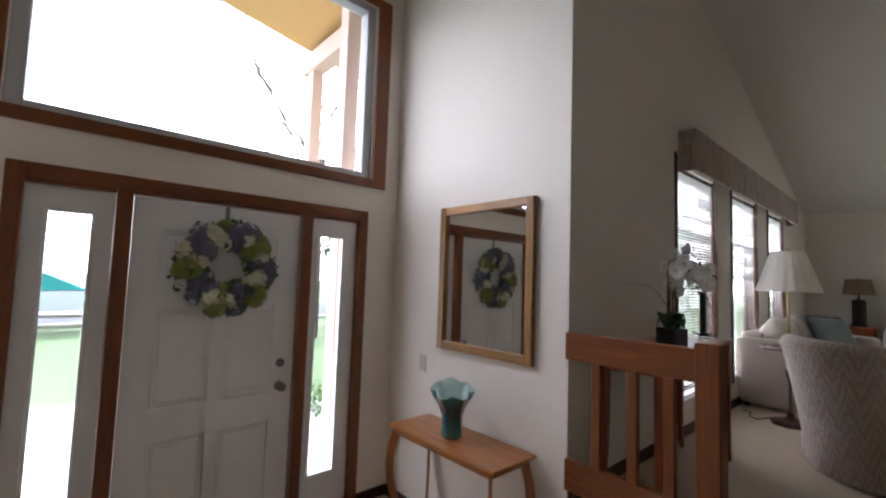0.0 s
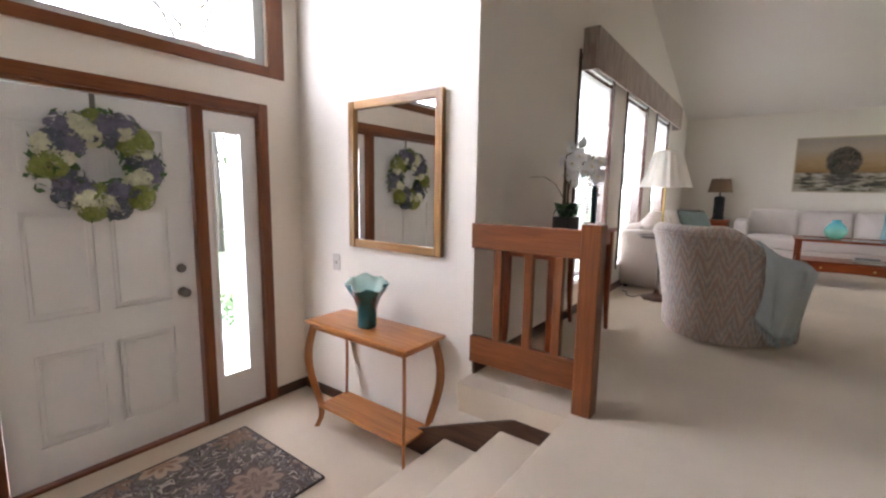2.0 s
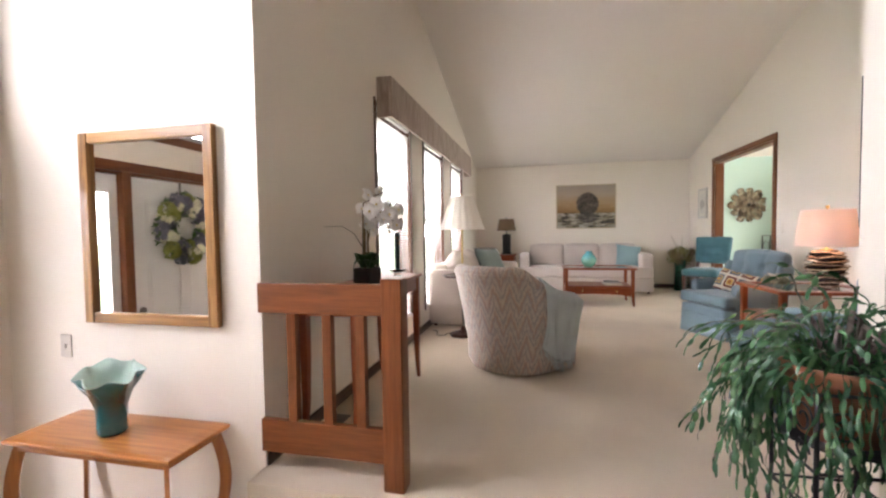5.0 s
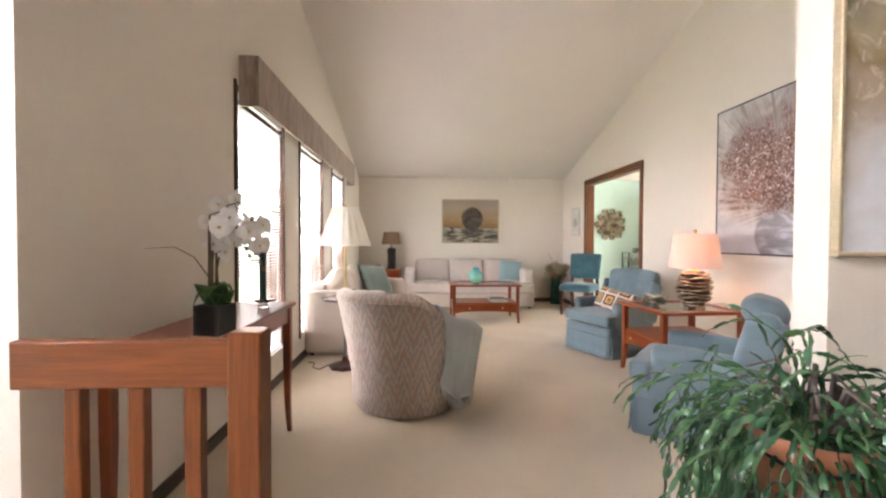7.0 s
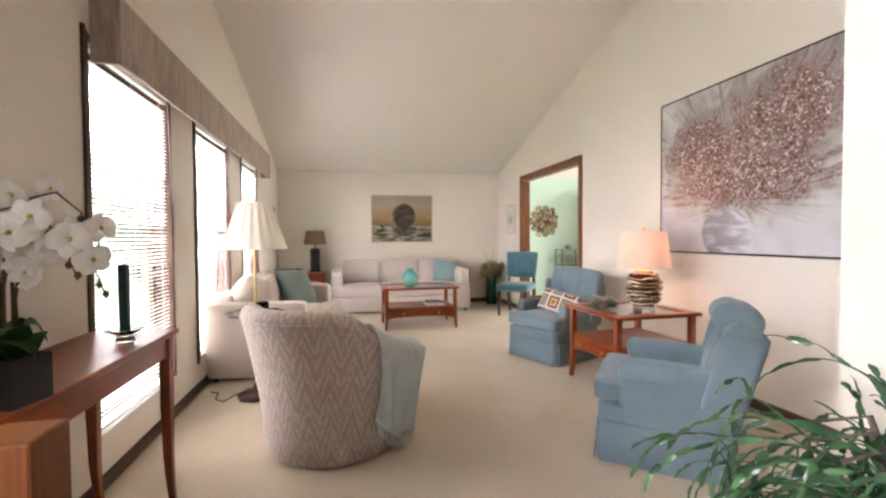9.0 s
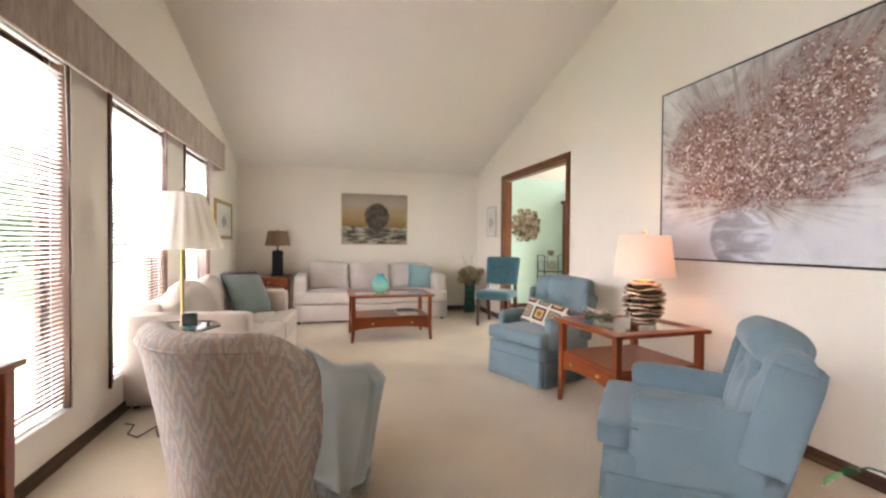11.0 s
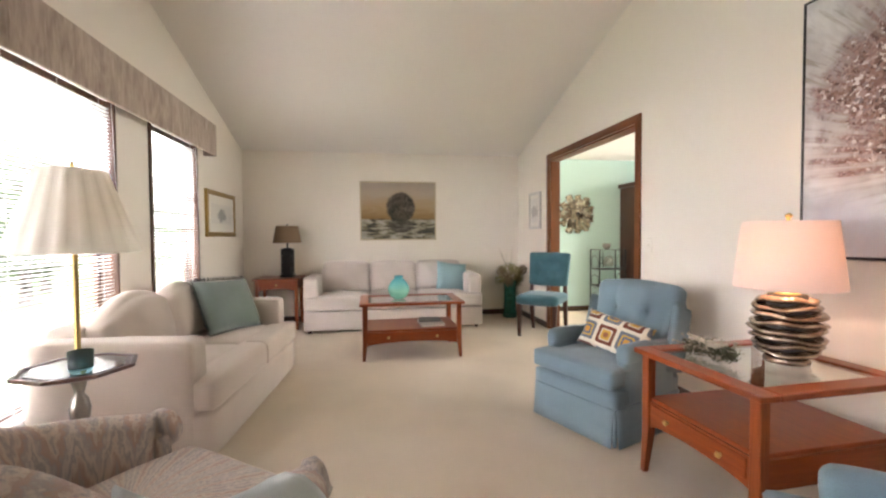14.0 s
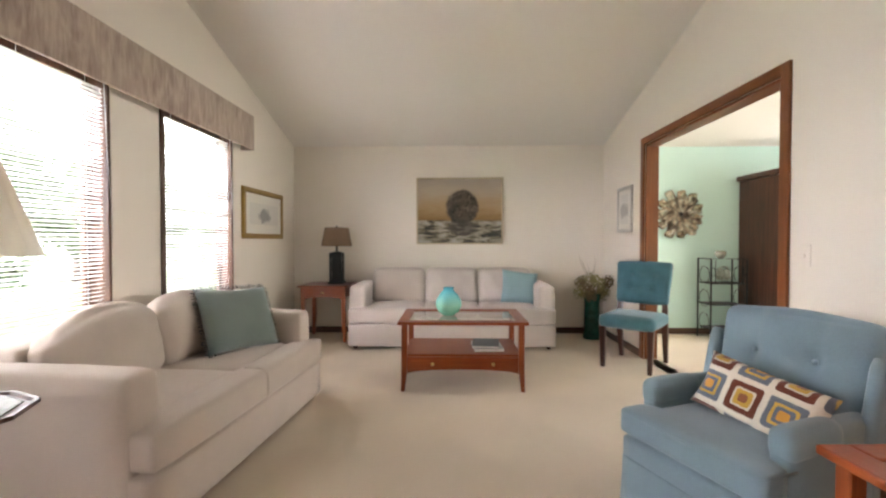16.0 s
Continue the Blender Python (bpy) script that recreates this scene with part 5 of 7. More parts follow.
# ---- vases, lamps and table things ----
def ruffled_vase():
    m, nt, b, tc, (x, y, z) = nodes_of("teal_art_glass", 0.08, 0.0)
    f = calc(nt, "MULTIPLY_ADD", cloud(nt, tc.outputs["Object"], 9, 4, 2.0), 0.09, z)
    col = ramp(nt, f, [(0.02, (0.09, 0.30, 0.30)), (0.12, (0.025, 0.19, 0.195)), (0.21, (0.008, 0.085, 0.09)), (0.28, (0.02, 0.16, 0.16)), (0.33, (0.24, 0.44, 0.40))])
    nt.links.new(col, b.inputs["Base Color"])
    b.inputs["Specular IOR Level"].default_value, b.inputs["Coat Weight"].default_value = 0.6, 0.5
    b.inputs["Transmission Weight"].default_value = 0.25
    v = thing("ruffled_vase", pose(2.13, 1.83, Z_FOYER + 0.722), "teal art-glass vase with a ruffled rim", "vase")
    prof = [(0.0, 0.004), (0.05, 0.0), (0.056, 0.01), (0.055, 0.06), (0.06, 0.12), (0.080, 0.18), (0.106, 0.225), (0.124, 0.26), (0.130, 0.27)]
    prof += [(0.124, 0.272), (0.098, 0.235), (0.072, 0.18), (0.056, 0.12), (0.05, 0.06), (0.0, 0.02)]
    def wave(a, k):
        amt = {5: 0.03, 6: 0.09, 7: 0.15, 8: 0.17, 9: 0.17, 10: 0.09, 11: 0.03}.get(k, 0.0)
        return (0.93 if k in (7, 8, 9) else 1.06 if k < 4 else 1.0) + amt * 0.6 * math.sin(6 * a + 0.6 * math.sin(2 * a))
    lining = material("pale_mint_glass_lining", (0.52, 0.68, 0.60), 0.12, 0.12, 14, 0.0, 8.0)
    bm = lathe(bmesh.new(), prof, 84, (0, 0, 0), wave)
    bm.faces.ensure_lookup_table()
    for face in bm.faces[84 * 8:84 * 14]:
        face.material_index = 1
    for vert in bm.verts:
        a, r = math.atan2(vert.co.y, vert.co.x), math.hypot(vert.co.x, vert.co.y)
        if vert.co.z > 0.2 and r > 0.06:
            vert.co.z += (0.010 * math.cos(6 * a + 1.0) - 0.026 * math.cos(a + 2.2)) * (vert.co.z - 0.2) / 0.07
    part("body", bm, (m, lining), v, "", True)


ruffled_vase()


def round_vase():
    m, nt, b, tc, (x, y, z) = nodes_of("green_blue_glass", 0.12, 0.0)
    f = calc(nt, "MULTIPLY_ADD", cloud(nt, tc.outputs["Object"], 14, 4, 1.0), 0.06, z)
    nt.links.new(ramp(nt, f, [(0.02, (0.16, 0.50, 0.32)), (0.11, (0.30, 0.68, 0.50)), (0.17, (0.20, 0.58, 0.55)), (0.23, (0.10, 0.42, 0.50))]), b.inputs["Base Color"])
    b.inputs["Transmission Weight"].default_value = 0.15
    b.inputs["Specular IOR Level"].default_value = 0.5
    v = thing("round_vase", pose(7.25, -0.71, 0.53), "squat green and turquoise frosted glass vase", "vase")
    prof = [(0.0, 0.0), (0.05, 0.0), (0.085, 0.03), (0.108, 0.08), (0.104, 0.12), (0.078, 0.165), (0.048, 0.195), (0.040, 0.21), (0.047, 0.225), (0.038, 0.222), (0.034, 0.2), (0.0, 0.15)]
    part("body", lathe(bmesh.new(), prof, 36), m, v, "", True)


round_vase()
PAPER = material("book_paper", (0.72, 0.70, 0.64), 0.8, 0.08, 40, 0.1)
COVER = material("dark_book_cover", (0.06, 0.07, 0.08), 0.4, 0.2, 20, 0.05)
COVER2 = material("grey_book_cover", (0.45, 0.45, 0.42), 0.5, 0.2, 20, 0.05)
zb = 0.53 * 0.30 + 0.10 + 0.018
for k, (dx, dy, rz, w, d, h, mat) in enumerate(((7.20, -1.02, 4, 0.23, 0.28, 0.022, COVER2), (7.20, -1.01, -6, 0.21, 0.26, 0.02, COVER))):
    bk = thing("magazine", pose(dx, dy, zb, 0, 0, 90 + rz), "magazine lying on the coffee table shelf", "magazine", "magazines on the coffee table")
    part("pages", boxed(-w / 2 + 0.003, w / 2 - 0.003, -d / 2 + 0.003, d / 2 - 0.003, 0.002, h - 0.002), PAPER, bk)
    part("cover", boxed(-w / 2, w / 2, -d / 2, d / 2, h - 0.002, h, 0.0005, 1), mat, bk)
    part("back_cover", boxed(-w / 2, w / 2, -d / 2, d / 2, 0.0, 0.002), mat, bk)
    zb += h

IVORY = shade_cloth("ivory_pleated_shade", (0.92, 0.88, 0.81), 0.6)
LINEN = shade_cloth("warm_linen_shade", (0.86, 0.74, 0.66), 0.30)
BROWN_SHADE = shade_cloth("brown_silk_shade", (0.26, 0.17, 0.10), 0.25)


def shade(bm, r0, r1, z0, z1, n, pleat=0.0, thick=0.003):
    prof = [(r0 + (r1 - r0) * f, z0 + (z1 - z0) * f) for f in (0, 0.01, 0.25, 0.5, 0.75, 0.99, 1)]
    prof += [(r - thick, z) for r, z in prof[::-1]]
    rings = []
    for k, (r, z) in enumerate(prof):
        rings.append([bm.verts.new(((r * (1 + pleat * math.cos(i * math.pi / 2))) * math.cos(2 * math.pi * i / n), (r * (1 + pleat * math.cos(i * math.pi / 2))) * math.sin(2 * math.pi * i / n), z)) for i in range(n)])
    for a, b in zip(rings, rings[1:] + rings[:1]):
        for i in range(n):
            bm.faces.new((a[i], a[(i + 1) % n], b[(i + 1) % n], b[i]))
    return bm


def floor_lamp():
    l = thing("floor_lamp", pose(4.96, 0.755, 0.0), "brass floor lamp with ivory pleated shade and octagonal tray", "lamp")
    part("base", lathe(bmesh.new(), [(0.0, 0.0), (0.14, 0.0), (0.145, 0.012), (0.13, 0.03), (0.07, 0.045), (0.03, 0.06), (0.02, 0.10), (0.0, 0.10)], 8), DARK_WOOD, l, "dark octagonal base", False)
    part("lower_pole", lathe(bmesh.new(), [(0.02, 0.09), (0.013, 0.12), (0.013, 0.34), (0.022, 0.37), (0.034, 0.41), (0.038, 0.45), (0.030, 0.49), (0.016, 0.51), (0.026, 0.55), (0.036, 0.585), (0.02, 0.617)], 20), STEEL, l, "turned metal stem", True)
    part("tray", lathe(bmesh.new(), [(0.0, 0.600), (0.175, 0.600), (0.21, 0.612), (0.21, 0.626), (0.195, 0.626), (0.186, 0.618), (0.0, 0.618)], 8), DARK_WOOD, l, "dark octagonal tray top")
    part("tray_glass", lathe(bmesh.new(), [(0.0, 0.619), (0.17, 0.619), (0.17, 0.623), (0.0, 0.623)], 8), BLACKGLASS, l)
    part("pole", lathe(bmesh.new(), [(0.018, 0.63), (0.012, 0.645), (0.0105, 0.66), (0.0105, 1.20), (0.018, 1.21), (0.018, 1.25), (0.0, 1.26)], 16), BRASS, l, "brass pole", True)
    part("shade", shade(bmesh.new(), 0.222, 0.114, 1.09, 1.425, 72, 0.028), IVORY, l, "ivory pleated shade", True)
    part("finial", lathe(bmesh.new(), [(0.0, 1.43), (0.006, 1.428), (0.010, 1.443), (0.006, 1.455), (0.0, 1.46)], 12), BRASS, l, "", True)
    part("harp", tube(bmesh.new(), [(0.0, 0, 1.25), (0.05, 0, 1.30), (0.05, 0, 1.39), (0, 0, 1.435), (-0.05, 0, 1.39), (-0.05, 0, 1.30), (0, 0, 1.25)], 0.003, 6), BRASS, l)
    part("spider", tube(bmesh.new(), [(-0.108, 0, 1.435), (0.108, 0, 1.435)], 0.002, 5), BRASS, l)
    part("cord", tube(bmesh.new(), [(0.1, 0.05, 0.006), (0.06, 0.16, 0.005), (-0.08, 0.21, 0.005), (-0.02, 0.28, 0.005), (0.12, 0.30, 0.005), (0.15, 0.36, 0.005)], 0.004, 6), SHADOW, l, "lamp cord on the carpet", True)
    c = thing("candle_cup", pose(4.865, 0.69, 0.6245), "small blue glass candle cup on the lamp tray", "cup")
    part("glass", lathe(bmesh.new(), [(0.0, 0.0), (0.034, 0.0), (0.04, 0.02), (0.042, 0.085), (0.038, 0.085), (0.035, 0.02), (0.0, 0.012)], 24), glass("blue_cup_glass", (0.25, 0.55, 0.65), 0.1), c, "", True)
    part("wax", lathe(bmesh.new(), [(0.0, 0.014), (0.033, 0.014), (0.036, 0.055), (0.0, 0.055)], 20), SKYBLUE, c)


BLACKGLASS = material("dark_polished_inlay", (0.03, 0.03, 0.035), 0.08, 0.1, 10, 0.0, spec=0.6)
floor_lamp()


def table_lamp():
    z0 = 0.60
    l = thing("table_lamp", pose(4.54, -2.19, z0), "lit table lamp with rippled bronze base and linen shade", "lamp")
    m, nt, b, tc, (x, y, z) = nodes_of("rippled_bronze", 0.2, 0.0)
    b.inputs["Metallic"].default_value = 0.85
    nt.links.new(ramp(nt, cloud(nt, tc.outputs["Object"], 9, 4, 1.0, (1, 1, 3)), [(0.32, (0.15, 0.105, 0.075)), (0.5, (0.34, 0.26, 0.19)), (0.68, (0.60, 0.52, 0.43))]), b.inputs["Base Color"])
    n = 8
    part("foot", lathe(bmesh.new(), [(0.0, 0.0), (0.082, 0.0), (0.085, 0.012), (0.078, 0.03), (0.0, 0.03)], 40), m, l, "", True)
    part("core", lathe(bmesh.new(), [(0.0, 0.028), (0.075, 0.028), (0.09, 0.15), (0.07, 0.29), (0.0, 0.292)], 32), DARKCORE, l, "", True)
    for k in range(n):
        f = (k + 0.5) / n
        r = 0.085 + 0.052 * math.sin(math.pi * (0.14 + 0.76 * f))
        z = 0.036 + 0.25 * k / n
        prof = [(r - 0.045, 0.0), (r - 0.012, 0.001), (r, 0.007), (r + 0.003, 0.013), (r - 0.003, 0.020), (r - 0.020, 0.026), (r - 0.05, 0.028)]
        bm = lathe(bmesh.new(), prof, 72)
        for v in bm.verts:
            a = math.atan2(v.co.y, v.co.x)
            q = 1 + 0.030 * math.sin(3 * a + k * 1.9) + 0.020 * math.sin(5 * a - k * 1.1)
            v.co = Vector((v.co.x * q, v.co.y * q, z + v.co.z + 0.006 * math.sin(2 * a + k * 2.3) + 0.003 * math.sin(5 * a + k)))
        part("ripple", bm, m, l, "wavy bronze ring", True)
    part("stem", lathe(bmesh.new(), [(0.05, 0.290), (0.04, 0.298), (0.012, 0.302), (0.012, 0.36), (0.018, 0.38), (0.018, 0.41), (0.0, 0.42)], 16), BRASS, l, "", True)
    part("shade", shade(bmesh.new(), 0.196, 0.163, 0.318, 0.60, 64), LINEN, l, "glowing linen drum shade", True)
    part("spider", tube(bmesh.new(), [(-0.16, 0, 0.595), (0.16, 0, 0.595)], 0.002, 5), BRASS, l)
    part("finial", lathe(bmesh.new(), [(0.0, 0.60), (0.008, 0.603), (0.006, 0.612), (0.014, 0.62), (0.014, 0.63), (0.0, 0.638)], 14), BRASS, l, "", True)
    bulb = new("lamp_bulb", bpy.data.lights.new("lamp_bulb", "POINT"))
    bulb.data.energy, bulb.data.color, bulb.data.shadow_soft_size = 0.75, (1.0, 0.62, 0.40), 0.035
    bulb.location = (4.54, -2.19, z0 + 0.465)


DARKCORE = material("dark_lamp_core", (0.03, 0.026, 0.022), 0.7, 0.2, 40, 0.2)
table_lamp()


def far_lamp():
    l = thing("small_table_lamp", pose(8.72, 0.60, 0.635), "dark pierced-metal table lamp with brown shade", "lamp")
    part("foot", boxed(-0.085, 0.085, -0.085, 0.085, 0.0, 0.03, 0.006), BLACK_IRON, l)
    part("core", boxed(-0.045, 0.045, -0.045, 0.045, 0.03, 0.36, 0.003), DARKCORE, l)
    for rz in range(4):
        bm = bmesh.new()
        for args in ((-0.07, -0.056, -0.068, -0.058, 0.03, 0.36), (0.056, 0.07, -0.068, -0.058, 0.03, 0.36), (-0.056, 0.056, -0.068, -0.058, 0.03, 0.045), (-0.056, 0.056, -0.068, -0.058, 0.345, 0.36)):
            box(bm, *args)
        for k in range(4):
            zc = 0.085 + k * 0.075
            for sx in (-1, 1):
                pts = [(sx * 0.027 + 0.025 * math.cos(2 * math.pi * q / 12), -0.063, zc + 0.033 * math.sin(2 * math.pi * q / 12)) for q in range(13)]
                tube(bm, pts, 0.0045, 5)
        bmesh.ops.transform(bm, matrix=pose(0, 0, 0, 0, 0, 90 * rz), verts=bm.verts)
        part("pierced_panel", bm, BLACK_IRON, l, "scrolled iron panel")
    part("stem", lathe(bmesh.new(), [(0.06, 0.36), (0.05, 0.37), (0.012, 0.375), (0.012, 0.46), (0.0, 0.46)], 14), BLACK_IRON, l)
    part("shade", shade(bmesh.new(), 0.175, 0.135, 0.435, 0.65, 48), BROWN_SHADE, l, "brown silk shade", True)
    part("spider", tube(bmesh.new(), [(-0.133, 0, 0.645), (0.133, 0, 0.645)], 0.002, 5), BLACK_IRON, l)
    part("finial", lathe(bmesh.new(), [(0.0, 0.64), (0.008, 0.65), (0.01, 0.665), (0.0, 0.68)], 10), BLACK_IRON, l)


far_lamp()



# ---- entry: mirror, wreath, rug ----
mir = thing("wall_mirror", pose(X_MIRROR, 1.80, 1.112, 0, 0, -90), "rectangular mirror in a rustic pine frame", "mirror")
MW, MH, FW = 0.385, 0.468, 0.052
MIRROR_WOOD_H = wood("rustic_pine_level", (0.16, 0.07, 0.02), (0.48, 0.26, 0.09), 0, 0.4, 0.7, 0.2)
for args, mat in (((-MW, -MW + FW, -0.036, -0.001, -MH, MH), MIRROR_WOOD), ((MW - FW, MW, -0.036, -0.001, -MH, MH), MIRROR_WOOD), ((-MW + FW, MW - FW, -0.032, -0.001, MH - FW, MH), MIRROR_WOOD_H), ((-MW + FW, MW - FW, -0.032, -0.001, -MH, -MH + FW), MIRROR_WOOD_H)):
    part("frame", boxed(*args, 0.005, 2), mat, mir, "worn pine frame board")
part("mirror_glass", boxed(-MW + FW - 0.004, MW - FW + 0.004, -0.014, -0.004, -MH + FW - 0.004, MH - FW + 0.004), MIRROR, mir, "silvered mirror glass")

PETAL = [material("hydrangea_blue", (0.21, 0.20, 0.26), 0.8, 0.3, 30, 0.2), material("hydrangea_green", (0.28, 0.32, 0.08), 0.8, 0.3, 30, 0.2), material("hydrangea_cream", (0.74, 0.73, 0.52), 0.8, 0.15, 30, 0.2), material("hydrangea_slate", (0.14, 0.15, 0.19), 0.8, 0.3, 30, 0.2)]


def flower_head(rng, r):
    bm = bmesh.new()
    for _ in range(46):
        d = Vector((rng.gauss(0, 1), -abs(rng.gauss(0, 1)) - 0.1, rng.gauss(0, 1))).normalized()
        c = d * r * rng.uniform(0.75, 1.05)
        a = d.orthogonal().normalized()
        a.rotate(Matrix.Rotation(rng.uniform(0, 6.28), 3, d))
        b = d.cross(a)
        s = r * 0.32
        for k in range(4):
            u = math.cos(k * math.pi / 2) * a + math.sin(k * math.pi / 2) * b
            w = -math.sin(k * math.pi / 2) * a + math.cos(k * math.pi / 2) * b
            q = [c, c + (u * 0.6 + w * 0.5) * s + d * s * 0.2, c + u * s * 1.15 + d * s * 0.05, c + (u * 0.6 - w * 0.5) * s + d * s * 0.25]
            bm.faces.new([bm.verts.new(p) for p in q])
    return bm


def wreath():
    rng = random.Random(11)
    w = thing("hydrangea_wreath", pose(1.124, Y_DOOR + 0.03, 1.13), "door wreath of blue, green and cream hydrangeas", "wreath")
    ringpts = [(0.195 * math.cos(2 * math.pi * k / 32), -0.03, 0.195 * math.sin(2 * math.pi * k / 32)) for k in range(33)]
    part("ring", tube(bmesh.new(), ringpts, 0.022, 6), BARK, w, "twig ring")
    part("hanger", boxed(-0.012, 0.012, -0.004, 0.002, 0.19, 0.36, 0.001), STEEL, w, "metal over-door hanger")
    order = [0, 3, 2, 1, 1, 2, 0, 3, 0, 1, 2, 2, 0, 0, 3, 2, 2, 1, 1, 3, 0, 3, 0, 2, 1, 1, 2, 3, 0, 3, 1, 2, 2, 0]
    data = {}
    for k, col in enumerate(order):
        a = 2 * math.pi * k / len(order) + rng.uniform(-0.08, 0.08)
        R = 0.195 + (0.032, -0.040, 0.004)[k % 3] + rng.uniform(-0.01, 0.01)
        if col not in data:
            ob = part("flower_head", flower_head(rng, 0.062), PETAL[col], w)
            data[col] = ob.data
        else:
            ob = new("flower_head", data[col])
            ob.parent = w
        s = rng.uniform(0.75, 1.15)
        ob.matrix_basis = pose(R * math.cos(a), -0.045 + rng.uniform(-0.01, 0.01), R * math.sin(a), rng.uniform(-20, 20), rng.uniform(0, 360), rng.uniform(-20, 20)) @ Matrix.Diagonal((s, s, s, 1))
    bm = bmesh.new()
    for _ in range(150):
        a, R = rng.uniform(0, 6.28), rng.choice((0.125, 0.2, 0.265)) + rng.uniform(-0.02, 0.02)
        leaf_clump(bm, (R * math.cos(a), -0.05, R * math.sin(a)), 0.03, 2, 0.024, rng)
    part("leaves", bm, LEAF_G, w, "green leaves")


wreath()


def floral_rug():
    m, nt, b, tc, (x, y, z) = nodes_of("floral_rug_pile", 0.95, 0.3)
    v = nt.nodes.new("ShaderNodeTexVoronoi")
    v.inputs["Scale"].default_value, v.inputs["Randomness"].default_value = 3.3, 0.6
    nt.links.new(tc.outputs["Object"], v.inputs["Vector"])
    dv = nt.nodes.new("ShaderNodeVectorMath")
    dv.operation = "SUBTRACT"
    nt.links.new(tc.outputs["Object"], dv.inputs[0])
    nt.links.new(v.outputs["Position"], dv.inputs[1])
    sp = nt.nodes.new("ShaderNodeSeparateXYZ")
    nt.links.new(dv.outputs[0], sp.inputs[0])
    ang = calc(nt, "ARCTAN2", sp.outputs[1], sp.outputs[0])
    pet = calc(nt, "MULTIPLY", calc(nt, "ABSOLUTE", calc(nt, "SINE", calc(nt, "MULTIPLY", ang, 4.0))), 0.14)
    d = calc(nt, "SUBTRACT", v.outputs["Distance"], pet)
    d = calc(nt, "ADD", d, calc(nt, "MULTIPLY", cloud(nt, tc.outputs["Object"], 40, 3), 0.05))
    pick = nt.nodes.new("ShaderNodeSeparateColor")
    nt.links.new(v.outputs["Color"], pick.inputs[0])
    brown = ramp(nt, d, [(0.0, (0.50, 0.43, 0.34)), (0.05, (0.10, 0.06, 0.04)), (0.12, (0.26, 0.17, 0.12)), (0.20, (0.17, 0.105, 0.075)), (0.28, (0.30, 0.21, 0.15)), (0.40, (0.11, 0.07, 0.05))], True)
    tan = ramp(nt, d, [(0.0, (0.10, 0.06, 0.04)), (0.07, (0.42, 0.27, 0.17)), (0.18, (0.28, 0.155, 0.09)), (0.26, (0.46, 0.33, 0.23)), (0.39, (0.13, 0.10, 0.085))], True)
    teal = ramp(nt, d, [(0.0, (0.12, 0.07, 0.05)), (0.06, (0.56, 0.50, 0.42)), (0.11, (0.12, 0.07, 0.05)), (0.14, (0.56, 0.50, 0.42)), (0.25, (0.15, 0.22, 0.225)), (0.33, (0.22, 0.13, 0.08))], True)
    flower = blend(nt, calc(nt, "GREATER_THAN", pick.outputs[0], 0.66), blend(nt, calc(nt, "GREATER_THAN", pick.outputs[0], 0.36), brown, tan), teal)
    scroll = cloud(nt, tc.outputs["Object"], 11, 2, 1.2)
    vine = ramp(nt, scroll, [(0.0, (0.10, 0.08, 0.055)), (0.40, (0.055, 0.036, 0.028)), (0.455, (0.46, 0.38, 0.31)), (0.50, (0.075, 0.046, 0.034)), (0.60, (0.16, 0.15, 0.15)), (0.66, (0.07, 0.045, 0.034))], True)
    nt.links.new(blend(nt, calc(nt, "GREATER_THAN", d, 0.47), flower, vine), b.inputs["Base Color"])
    relief(nt, b, cloud(nt, tc.outputs["Object"], 500, 2), 0.6, 0.004)
    t = thing("entry_rug", pose(1.15, 2.13, Z_FOYER), "brown and beige large-flowered rug on the entry carpet", "rug")
    part("rug_body", boxed(-0.56, 0.56, -0.40, 0.40, 0.0, 0.012, 0.005, 2), m, t)
    BIND = material("rug_binding", (0.05, 0.04, 0.035), 0.9, 0.1, 200, 0.3)
    for args in ((-0.565, 0.565, -0.408, -0.398, 0.0, 0.013), (-0.565, 0.565, 0.398, 0.408, 0.0, 0.013), (-0.568, -0.558, -0.398, 0.398, 0.0, 0.013), (0.558, 0.568, -0.398, 0.398, 0.0, 0.013)):
        part("binding", boxed(*args, 0.003), BIND, t)


floral_rug()


# ---- pictures ----
def framed(name, m, w, h, canvas, frame_mat, label, fw=0.012, depth=0.03, lip=0.006, mat_board=None, inner=0.0):
    p = thing(name, m, label, "picture")
    hw, hh = w / 2, h / 2
    for args in ((-hw, hw, -depth, -0.001, hh - fw, hh), (-hw, hw, -depth, -0.001, -hh, -hh + fw), (-hw, -hw + fw, -depth, -0.001, -hh + fw, hh - fw), (hw - fw, hw, -depth, -0.001, -hh + fw, hh - fw)):
        part("frame", boxed(*args, min(0.004, fw / 3), 2), frame_mat, p)
    if mat_board:
        part("mat_board", boxed(-hw + fw - 0.001, hw - fw + 0.001, -depth + lip + 0.002, -0.004, -hh + fw - 0.001, hh - fw + 0.001), mat_board, p, "pale mat board")
        part("print", boxed(-hw + fw + inner, hw - fw - inner, -depth + lip, -depth + lip + 0.0018, -hh + fw + inner, hh - fw - inner), canvas, p)
    else:
        part("canvas", boxed(-hw + fw - 0.001, hw - fw + 0.001, -depth + lip, -0.004, -hh + fw - 0.001, hh - fw + 0.001), canvas, p)
    return p


def blob(nt, x, z, cx, cz, rx, rz):
    a = calc(nt, "DIVIDE", calc(nt, "SUBTRACT", x, cx), rx)
    c = calc(nt, "DIVIDE", calc(nt, "SUBTRACT", z, cz), rz)
    return calc(nt, "SQRT", calc(nt, "ADD", calc(nt, "MULTIPLY", a, a), calc(nt, "MULTIPLY", c, c)))


